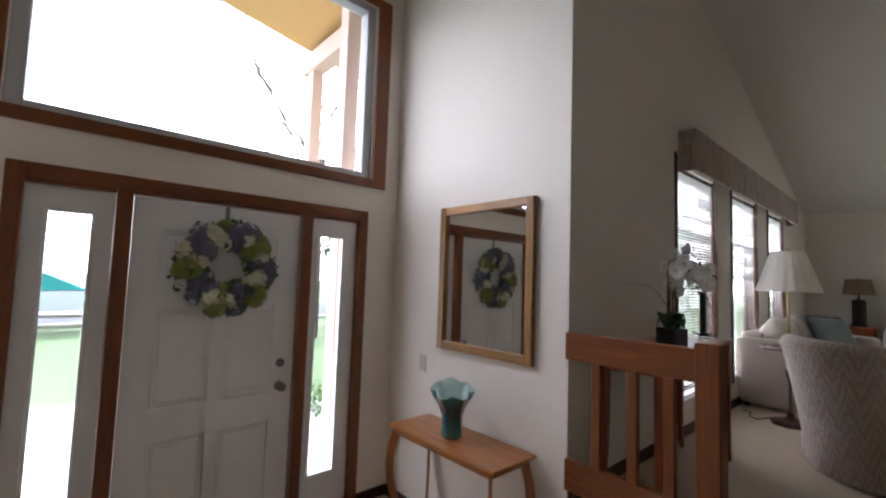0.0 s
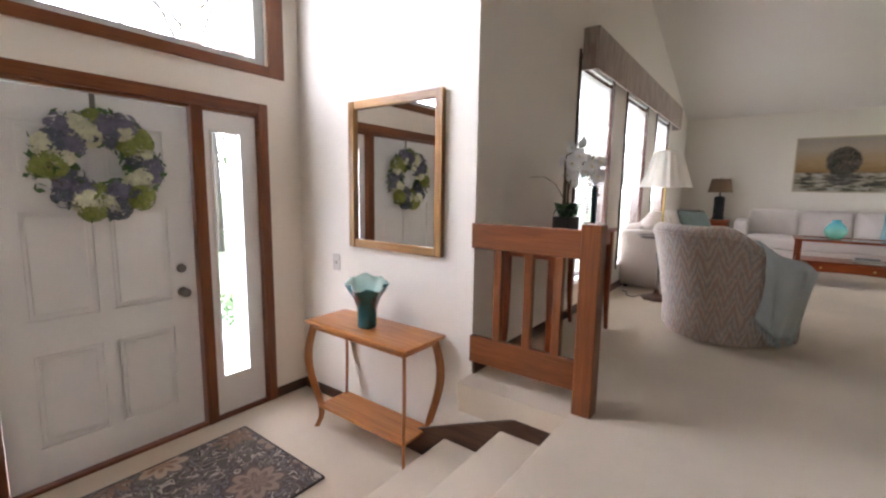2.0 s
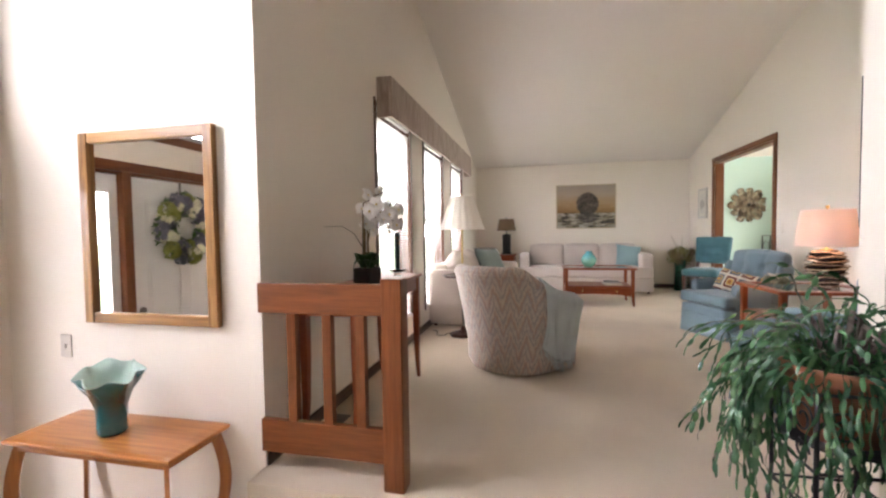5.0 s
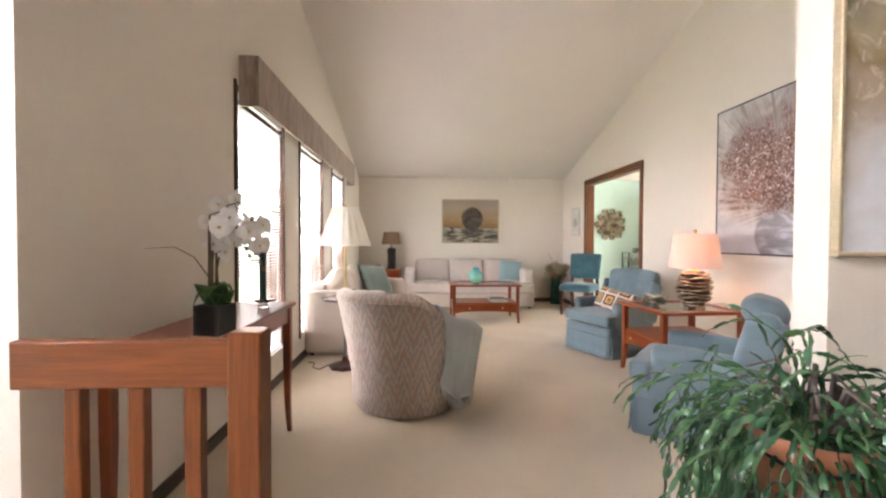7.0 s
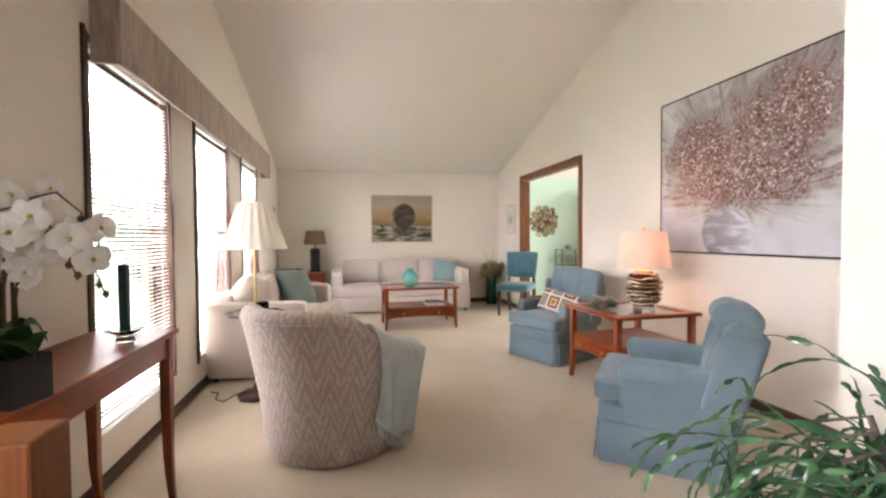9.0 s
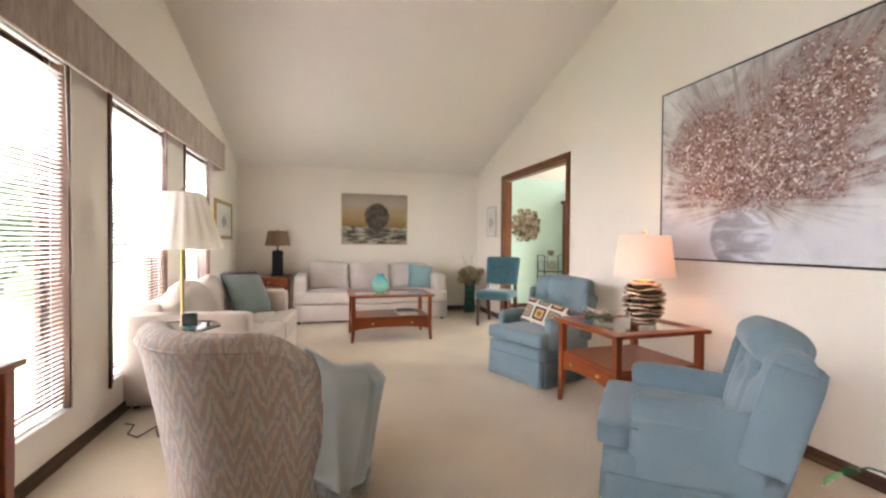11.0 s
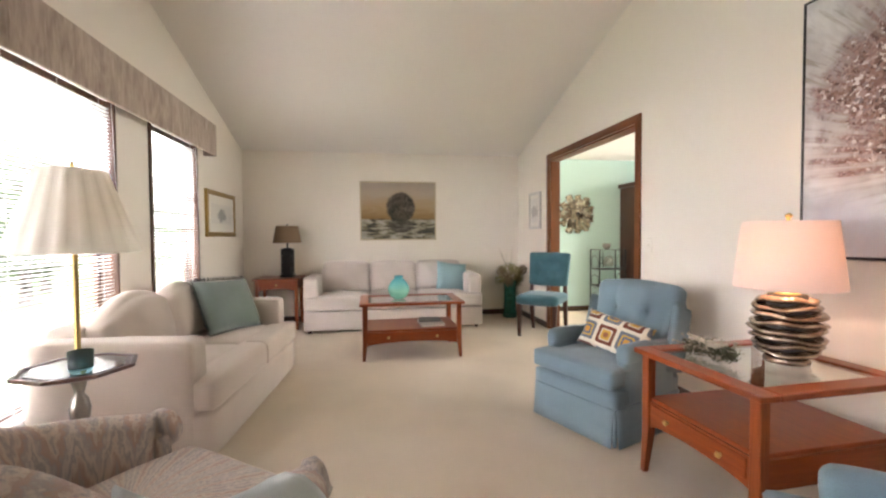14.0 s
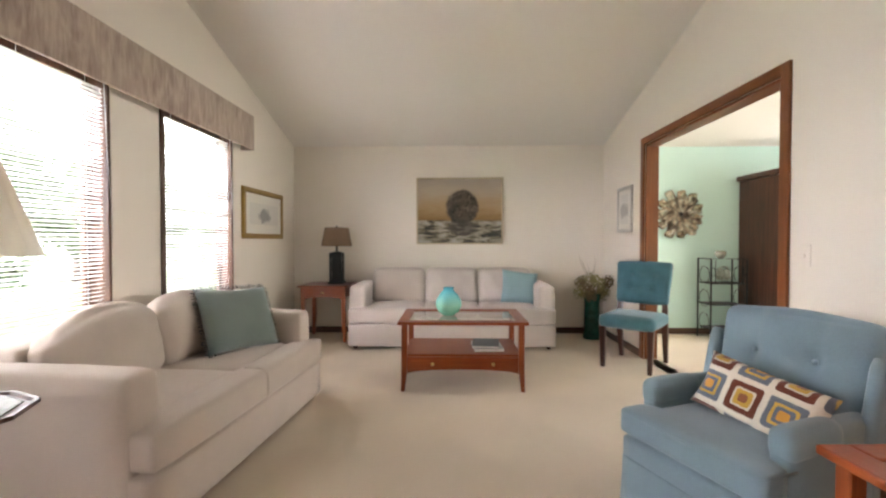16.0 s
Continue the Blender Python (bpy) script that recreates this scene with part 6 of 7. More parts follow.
def step(nt, v, a, b):
    n = nt.nodes.new("ShaderNodeMapRange")
    n.interpolation_type = "SMOOTHSTEP"
    n.inputs[1].default_value, n.inputs[2].default_value = a, b
    nt.links.new(v, n.inputs[0])
    return n.outputs[0]


def blossom_canvas():
    m, nt, b, tc, (x, y, z) = nodes_of("blossom_painting", 0.6, 0.0)
    ob = tc.outputs["Object"]
    bg = ramp(nt, cloud(nt, ob, 2.4, 6, 1.6), [(0.30, (0.36, 0.33, 0.33)), (0.45, (0.54, 0.52, 0.51)), (0.6, (0.68, 0.66, 0.64)), (0.75, (0.60, 0.60, 0.65))])
    ang = calc(nt, "ARCTAN2", calc(nt, "ADD", z, 0.25), x)
    comb = nt.nodes.new("ShaderNodeCombineXYZ")
    nt.links.new(calc(nt, "MULTIPLY", ang, 9.0), comb.inputs[0])
    nt.links.new(blob(nt, x, z, 0.0, -0.25, 1.0, 1.0), comb.inputs[1])
    streak = cloud(nt, comb.outputs[0], 2.2, 5, 0.6)
    above = step(nt, z, -0.1, 0.25)
    bg = blend(nt, calc(nt, "MULTIPLY", calc(nt, "MULTIPLY", step(nt, streak, 0.5, 0.62), above), 0.7), bg, (0.27, 0.22, 0.17))
    rag = calc(nt, "ADD", calc(nt, "MULTIPLY", calc(nt, "SUBTRACT", cloud(nt, ob, 6, 7, 1.0), 0.5), 1.1), calc(nt, "MULTIPLY", calc(nt, "SUBTRACT", streak, 0.5), 1.3))
    d = calc(nt, "MINIMUM", blob(nt, x, z, -0.34, 0.12, 0.36, 0.34), calc(nt, "MINIMUM", blob(nt, x, z, 0.30, 0.20, 0.44, 0.40), blob(nt, x, z, -0.02, -0.10, 0.66, 0.22)))
    edge = calc(nt, "ADD", d, rag)
    mask = step(nt, edge, 1.12, 0.52)
    haze = step(nt, edge, 1.5, 0.8)
    v = nt.nodes.new("ShaderNodeTexVoronoi")
    v.inputs["Scale"].default_value = 78
    warp = nt.nodes.new("ShaderNodeVectorMath")
    warp.operation = "ADD"
    wn2 = nt.nodes.new("ShaderNodeTexNoise")
    wn2.inputs["Scale"].default_value = 40
    ws = nt.nodes.new("ShaderNodeVectorMath")
    ws.operation = "SCALE"
    ws.inputs["Scale"].default_value = 0.03
    nt.links.new(ob, wn2.inputs["Vector"])
    nt.links.new(wn2.outputs["Color"], ws.inputs[0])
    nt.links.new(ob, warp.inputs[0])
    nt.links.new(ws.outputs[0], warp.inputs[1])
    nt.links.new(warp.outputs[0], v.inputs["Vector"])
    sp = nt.nodes.new("ShaderNodeSeparateColor")
    nt.links.new(v.outputs["Color"], sp.inputs[0])
    dots = ramp(nt, sp.outputs[0], [(0.0, (0.09, 0.055, 0.045)), (0.25, (0.20, 0.115, 0.095)), (0.52, (0.29, 0.175, 0.15)), (0.76, (0.38, 0.265, 0.235)), (0.90, (0.58, 0.47, 0.44)), (1.0, (0.78, 0.72, 0.68))])
    keep = calc(nt, "MULTIPLY", mask, step(nt, calc(nt, "ADD", sp.outputs[1], calc(nt, "MULTIPLY", mask, 0.5)), 0.5, 0.8))
    tone = ramp(nt, cloud(nt, ob, 5.5, 5, 0.8), [(0.35, (0.27, 0.13, 0.09)), (0.5, (0.25, 0.16, 0.145)), (0.65, (0.19, 0.145, 0.15))])
    bg = blend(nt, calc(nt, "MULTIPLY", step(nt, z, -0.28, -0.5), 0.7), bg, (0.66, 0.655, 0.70))
    bg = blend(nt, calc(nt, "MULTIPLY", haze, 0.55), bg, (0.33, 0.26, 0.24))
    col = blend(nt, calc(nt, "MULTIPLY", mask, 0.85), bg, tone)
    vase = step(nt, calc(nt, "ADD", blob(nt, x, z, -0.12, -0.47, 0.215, 0.20), calc(nt, "MULTIPLY", rag, 0.06)), 1.04, 0.92)
    vcol = ramp(nt, calc(nt, "ADD", cloud(nt, ob, 5, 4, 1.0, (1, 1, 2.5)), calc(nt, "MULTIPLY", x, 0.8)), [(0.12, (0.24, 0.215, 0.22)), (0.36, (0.38, 0.36, 0.39)), (0.6, (0.66, 0.66, 0.71))])
    col = blend(nt, vase, col, vcol)
    front = calc(nt, "MULTIPLY", keep, step(nt, z, -0.36, -0.27))
    col = blend(nt, front, col, dots)
    nt.links.new(col, b.inputs["Base Color"])
    relief(nt, b, sp.outputs[0], 0.25, 0.003)
    return m


def dome_canvas():
    m, nt, b, tc, (x, y, z) = nodes_of("dome_painting", 0.5, 0.0)
    ob = tc.outputs["Object"]
    n1 = cloud(nt, ob, 6, 5, 1.2, (0.5, 1.0, 1.6))
    sky_c = ramp(nt, calc(nt, "MULTIPLY_ADD", n1, 0.22, z), [(-0.0, (0.26, 0.15, 0.055)), (0.16, (0.40, 0.28, 0.15)), (0.34, (0.43, 0.35, 0.26)), (0.5, (0.38, 0.32, 0.26))])
    n2 = cloud(nt, ob, 11, 6, 0.5, (0.6, 1.0, 2.0))
    ground = ramp(nt, n2, [(0.34, (0.05, 0.05, 0.045)), (0.46, (0.17, 0.15, 0.10)), (0.56, (0.34, 0.31, 0.24)), (0.68, (0.42, 0.40, 0.34))])
    col = blend(nt, step(nt, calc(nt, "MULTIPLY_ADD", n1, 0.05, z), -0.07, -0.11), sky_c, ground)
    rag = calc(nt, "MULTIPLY", calc(nt, "SUBTRACT", cloud(nt, ob, 18, 5, 1.0), 0.5), 0.5)
    d = blob(nt, x, z, 0.03, 0.05, 0.205, 0.215)
    dome = step(nt, calc(nt, "ADD", d, calc(nt, "MULTIPLY", rag, 0.5)), 1.06, 0.86)
    dcol = ramp(nt, cloud(nt, ob, 16, 5, 1.0), [(0.35, (0.045, 0.04, 0.034)), (0.55, (0.11, 0.09, 0.07)), (0.75, (0.20, 0.17, 0.13))])
    col = blend(nt, dome, col, dcol)
    base = step(nt, calc(nt, "ADD", blob(nt, x, z, 0.03, -0.20, 0.20, 0.12), rag), 1.1, 0.6)
    col = blend(nt, calc(nt, "MULTIPLY", base, 0.7), col, (0.06, 0.055, 0.05))
    nt.links.new(col, b.inputs["Base Color"])
    relief(nt, b, n2, 0.2, 0.002)
    return m


def cliff_canvas():
    m, nt, b, tc, (x, y, z) = nodes_of("pale_landscape_painting", 0.6, 0.0)
    ob = tc.outputs["Object"]
    n = cloud(nt, ob, 5, 7, 1.2)
    fine = cloud(nt, ob, 16, 6, 1.0)
    v = calc(nt, "ADD", calc(nt, "ADD", z, 0.74), calc(nt, "MULTIPLY", calc(nt, "SUBTRACT", n, 0.5), 0.45))
    col = ramp(nt, v, [(0.16, (0.80, 0.82, 0.85)), (0.36, (0.68, 0.64, 0.60)), (0.50, (0.47, 0.38, 0.28)), (0.62, (0.33, 0.24, 0.13)), (0.70, (0.44, 0.38, 0.24)), (0.82, (0.22, 0.19, 0.15))])
    col = blend(nt, calc(nt, "MULTIPLY", step(nt, fine, 0.52, 0.66), step(nt, v, 0.30, 0.45)), col, (0.66, 0.58, 0.46))
    nt.links.new(col, b.inputs["Base Color"])
    return m


def sketch_print(name, tone):
    m, nt, b, tc, (x, y, z) = nodes_of(name, 0.5, 0.0)
    ob = tc.outputs["Object"]
    n = cloud(nt, ob, 22, 5, 1.0)
    d = calc(nt, "ADD", blob(nt, x, z, 0.0, -0.01, 0.16, 0.075), calc(nt, "MULTIPLY", calc(nt, "SUBTRACT", n, 0.5), 1.6))
    nt.links.new(blend(nt, calc(nt, "MULTIPLY", step(nt, d, 1.1, 0.6), 0.8), (0.66, 0.64, 0.58), tone), b.inputs["Base Color"])
    return m


BLACK_FRAME = material("black_metal_frame", (0.02, 0.018, 0.018), 0.35, 0.1, 60, 0.05)
GOLD = material("gilt_frame", (0.42, 0.27, 0.08), 0.35, 0.2, 50, 0.3, metal=0.7)
PALE_GOLD = material("champagne_frame", (0.55, 0.46, 0.30), 0.35, 0.15, 50, 0.1, metal=0.5)
SILVER = material("silver_leaf_frame", (0.62, 0.60, 0.55), 0.35, 0.15, 60, 0.2, metal=0.7)
MATBOARD = material("ivory_mat_board", (0.74, 0.71, 0.63), 0.9, 0.03, 200, 0.1)
framed("large_painting", pose(4.03, Y_RIGHT, 1.652, 0, 0, 180), 1.55, 1.245, blossom_canvas(), BLACK_FRAME, "large abstract painting of pink blossoms in a grey vase")
framed("dome_picture", pose(X_FAR, -0.832, 1.494, 0, 0, -90), 1.055, 0.812, dome_canvas(), PALE_GOLD, "painting of a dark round tree over an ochre horizon", 0.018, 0.035)
framed("tall_painting", pose(X_STUB, -1.535, 1.775, 0, 0, -90), 0.86, 1.36, cliff_canvas(), PALE_GOLD, "tall pale landscape painting in a thin gold frame", 0.014, 0.03)
framed("gilt_print", pose(8.15, Y_WINDOW, 1.40), 0.93, 0.49, sketch_print("pencil_village_print", (0.22, 0.22, 0.21)), GOLD, "small gilt-framed print of a village with wide mat", 0.05, 0.028, 0.008, MATBOARD, 0.09)
framed("small_silver_print", pose(8.35, Y_RIGHT, 1.465, 0, 0, 180), 0.38, 0.48, sketch_print("pale_portrait_print", (0.40, 0.38, 0.34)), SILVER, "small silver-framed pale print", 0.035, 0.025, 0.006, MATBOARD, 0.05)


# ---- things on the console behind the railing ----
def orchid():
    o = thing("potted_orchid", pose(2.80, 0.885, 0.77, 0, 0, -14), "white orchid in a black square pot", "plant")
    POT = material("black_ceramic", (0.012, 0.012, 0.014), 0.35, 0.1, 40, 0.03)
    bm = bmesh.new()
    for args in ((-0.054, 0.054, -0.054, -0.045, 0, 0.115), (-0.054, 0.054, 0.045, 0.054, 0, 0.115), (-0.054, -0.045, -0.045, 0.045, 0, 0.115), (0.045, 0.054, -0.045, 0.045, 0, 0.115), (-0.045, 0.045, -0.045, 0.045, 0, 0.10)):
        box(bm, *args, 0.002, 1)
    part("pot", bm, POT, o, "black square pot")
    ORL = material("orchid_leaf", (0.055, 0.15, 0.03), 0.35, 0.2, 15, 0.1)
    rng = random.Random(3)
    for k in range(6):
        a = k * 1.05 + 0.3
        bm = bmesh.new()
        rows = []
        L, W = rng.uniform(0.09, 0.125), 0.040
        for i in range(8):
            f = i / 7
            w = 1.45 * W * math.sin(math.pi * min(1.0, 0.18 + f * 0.82)) + 0.002
            r, z = 0.72 * L * f, 0.098 + 0.11 * math.sin(f * 2.2) * (1 if k % 2 else 0.7) - 0.05 * f * f
            rows.append([bm.verts.new((r * math.cos(a) - s * w * math.sin(a), r * math.sin(a) + s * w * math.cos(a), z + 0.012 * abs(s))) for s in (-1, 0, 1)])
        for p, q in zip(rows, rows[1:]):
            for j in range(2):
                bm.faces.new((p[j], p[j + 1], q[j + 1], q[j]))
        bmesh.ops.solidify(bm, geom=bm.faces, thickness=0.003)
        part("leaf", bm, ORL, o, "broad dark green leaf", True)
    STEM = material("orchid_stem", (0.16, 0.12, 0.06), 0.6, 0.2, 40, 0.2)
    PET = shade_cloth("orchid_petal", (0.90, 0.89, 0.85), 0.35)
    BUD = material("orchid_bud", (0.16, 0.12, 0.05), 0.6, 0.3, 30, 0.1)
    LIP = material("orchid_lip", (0.62, 0.48, 0.12), 0.6, 0.2, 30, 0.1)
    flower = None
    for s, (lean, hgt) in enumerate(((0.06, 0.50), (-0.05, 0.46), (0.02, 0.40))):
        x0 = 0.02 * (s - 1)
        pts = [(x0, 0, 0.11), (x0 + lean * 0.2, 0.01, 0.25), (x0 + lean * 0.5, 0.0, hgt * 0.8), (x0 + lean, -0.02, hgt), (x0 + lean + 0.05, -0.04, hgt + 0.02), (x0 + lean + 0.09, -0.07, hgt - 0.03), (x0 + lean + 0.12, -0.09, hgt - 0.11), (x0 + lean + 0.13, -0.10, hgt - 0.17)]
        part("stem", tube(bmesh.new(), pts, [0.005, 0.005, 0.004, 0.0035, 0.003, 0.0025, 0.002, 0.0015], 6), STEM, o, "arching flower stem", True)
        part("stake", tube(bmesh.new(), [(x0 - 0.008, 0.004, 0.11), (x0 - 0.006, 0.004, hgt * 0.85)], 0.004, 6), STEM, o)
        for k in range(6):
            f = k / 6
            i = 1.6 + f * 4.6
            p = Vector(pts[int(i)]).lerp(Vector(pts[min(int(i) + 1, 7)]), i - int(i))
            if flower is None:
                bm = bmesh.new()
                for q in range(5):
                    a = math.pi / 2 + q * 2 * math.pi / 5
                    wide = 0.026 if q in (1, 4) else 0.017
                    u, w = Vector((math.cos(a), 0, math.sin(a))), Vector((-math.sin(a), 0, math.cos(a)))
                    ring = [(0.0, 0.004), (0.3, wide * 0.8), (0.6, wide), (0.85, wide * 0.7), (1.0, 0.004)]
                    prev = None
                    for f2, ww in ring:
                        c = u * (0.046 * f2) + Vector((0, -0.006 + 0.012 * (f2 - 0.5) ** 2 * 4 - 0.004 * (q % 2), 0))
                        cur = [bm.verts.new(c - w * ww), bm.verts.new(c + Vector((0, -0.003, 0))), bm.verts.new(c + w * ww)]
                        if prev:
                            bm.faces.new((prev[0], prev[1], cur[1], cur[0]))
                            bm.faces.new((prev[1], prev[2], cur[2], cur[1]))
                        prev = cur
                fl = part("flower", bm, PET, o, "white orchid bloom", True)
                flower = fl.data
                lip = lathe(bmesh.new(), [(0.0, -0.012), (0.006, -0.006), (0.007, 0.002), (0.0, 0.008)], 8)
                lipdata = part("lip", lip, LIP, fl, "", True)
            else:
                fl = new("flower", flower)
                fl.parent = o
                l2 = new("lip", lipdata.data)
                l2.parent = fl
            sc = rng.uniform(0.75, 1.05)
            fl.matrix_basis = pose(p.x + rng.uniform(-0.06, 0.03), p.y - 0.015 + rng.uniform(-0.05, 0.04), p.z + rng.uniform(-0.055, 0.04), rng.uniform(-25, 20), rng.uniform(-40, 40), rng.uniform(-85, 15)) @ Matrix.Diagonal((sc, sc, sc, 1))
        for k in range(4):
            p = Vector(pts[5 + k // 2]).lerp(Vector(pts[min(6 + k // 2, 7)]), 0.5 * (k % 2))
            tip = p + Vector((0.025 * (1 if k % 2 else -0.6), 0.012 * (1 if k % 2 else -1), -0.018))
            part("twig", tube(bmesh.new(), [p, tip], 0.0015, 5), STEM, o)
            part("bud", lathe(bmesh.new(), [(0.0, -0.011), (0.007, -0.006), (0.009, 0.001), (0.005, 0.008), (0.0, 0.011)], 10, tip), BUD, o, "dark closed bud", True)
    part("twig", tube(bmesh.new(), [(-0.01, 0.0, 0.2), (-0.07, 0.03, 0.30), (-0.12, 0.07, 0.34), (-0.22, 0.10, 0.335)], [0.003, 0.002, 0.0018, 0.001], 5), STEM, o, "dry curling twig", True)


orchid()
CANDLE = material("dark_teal_wax", (0.015, 0.075, 0.075), 0.5, 0.15, 40, 0.1)
c = thing("pillar_candle", pose(3.47, 0.94, 0.77), "dark teal taper candle in a glass holder", "candle")
part("candle", boxed(-0.015, 0.015, -0.015, 0.015, 0.03, 0.30, 0.003), CANDLE, c, "square dark teal candle")
part("wick", tube(bmesh.new(), [(0, 0, 0.30), (0.001, 0, 0.311)], 0.0012, 5), SHADOW, c)
part("holder", lathe(bmesh.new(), [(0.0, 0.0), (0.034, 0.0), (0.03, 0.012), (0.02, 0.02), (0.035, 0.03), (0.064, 0.044), (0.06, 0.047), (0.03, 0.036), (0.0, 0.03)], 24, (0, 0, 0), lambda a, k: 1 + (0.10 * math.cos(6 * a) if k in (5, 6) else 0)), glass("clear_candle_glass"), c, "ruffled clear glass holder", True)

# dried flower piece on the lamp table
t = thing("driftwood_ornament", pose(4.64, -1.90, 0.60), "low dried-flower arrangement in a pale wooden boat", "ornament")
DRYPALE = material("pale_dried_sprig", (0.40, 0.37, 0.28), 0.9, 0.3, 40, 0.3)
DRY = material("dried_moss", (0.10, 0.105, 0.06), 0.9, 0.4, 40, 0.5)
PALEWOOD = material("bleached_driftwood", (0.50, 0.44, 0.33), 0.8, 0.2, 30, 0.4)
bm = bmesh.new()
rng = random.Random(5)
for k in range(13):
    leaf_clump(bm, (-0.11 + 0.018 * k, rng.uniform(-0.03, 0.03), 0.040 + rng.uniform(-0.008, 0.014)), 0.036, 60, 0.010, rng)
part("moss", bm, DRY, t, "grey-green dried moss")
bm = bmesh.new()
for k in range(90):
    a, f = rng.uniform(0, 6.28), rng.uniform(-0.11, 0.11)
    p = Vector((f, 0.02 * math.cos(a), 0.045))
    tip = p + Vector((rng.uniform(-0.03, 0.03), 0.06 * math.cos(a), 0.012 + 0.035 * math.sin(a)))
    tube(bm, [p, tip], [0.0016, 0.0008], 4)
    leaf_clump(bm, tip, 0.007, 4, 0.006, rng)
part("dried_sprigs", bm, DRYPALE, t, "pale dried sprigs")
part("driftwood", tube(bmesh.new(), [(-0.10, 0.0, 0.085), (-0.05, 0.005, 0.068), (0.02, 0.0, 0.062), (0.08, -0.005, 0.07), (0.13, 0.0, 0.082)], [0.006, 0.014, 0.017, 0.011, 0.004], 8), PALEWOOD, t, "bleached driftwood", True)
for s in (-0.05, 0.06):
    part("foot", tube(bmesh.new(), [(s, -0.02, 0.0), (s, 0.0, 0.03)], 0.006, 6), PALEWOOD, t)


# ---- floor vase with dried hydrangeas ----
def floor_vase():
    v = thing("floor_vase", pose(8.76, -2.36, 0.0), "tall green glass floor vase with dried hydrangeas", "vase")
    m, nt, b, tc, (x, y, z) = nodes_of("bottle_green_glass", 0.1, 0.0)
    nt.links.new(ramp(nt, cloud(nt, tc.outputs["Object"], 12, 3), [(0.3, (0.008, 0.09, 0.065)), (0.7, (0.03, 0.20, 0.145))]), b.inputs["Base Color"])
    b.inputs["Specular IOR Level"].default_value = 0.6
    b.inputs["Transmission Weight"].default_value = 0.3
    part("body", lathe(bmesh.new(), [(0.0, 0.0), (0.095, 0.0), (0.10, 0.02), (0.088, 0.2), (0.085, 0.4), (0.098, 0.52), (0.092, 0.52), (0.08, 0.4), (0.08, 0.05), (0.0, 0.03)], 28), m, v, "", True)
    rng = random.Random(6)
    cols = [material("dried_olive_bloom", (0.26, 0.24, 0.10), 0.9, 0.35, 40, 0.4), material("dried_brown_bloom", (0.19, 0.14, 0.075), 0.9, 0.35, 40, 0.4)]
    for k in range(11):
        a, r = k * 2.4, 0.05 + 0.11 * (k / 11) ** 0.5
        c = Vector((r * math.cos(a) * 1.15, r * math.sin(a) * 1.25, 0.60 + 0.09 * math.cos(k * 1.7)))
        bm = bmesh.new()
        leaf_clump(bm, c, 0.085, 120, 0.018, rng)
        part("flower_head", bm, cols[k % 2], v, "dried hydrangea head")
        part("stem", tube(bmesh.new(), [(0.03 * math.cos(a), 0.03 * math.sin(a), 0.3), (c.x * 0.6, c.y * 0.6, 0.5), c], 0.003, 5), BARK, v)
    for k in range(9):
        a = rng.uniform(0, 6.28)
        part("grass_stalk", tube(bmesh.new(), [(0, 0, 0.45), (0.05 * math.cos(a), 0.05 * math.sin(a) + 0.02, 0.75), (0.09 * math.cos(a), 0.11 * math.sin(a) + 0.04, rng.uniform(0.85, 1.02))], [0.003, 0.002, 0.001], 5), PALEWOOD, v)


floor_vase()


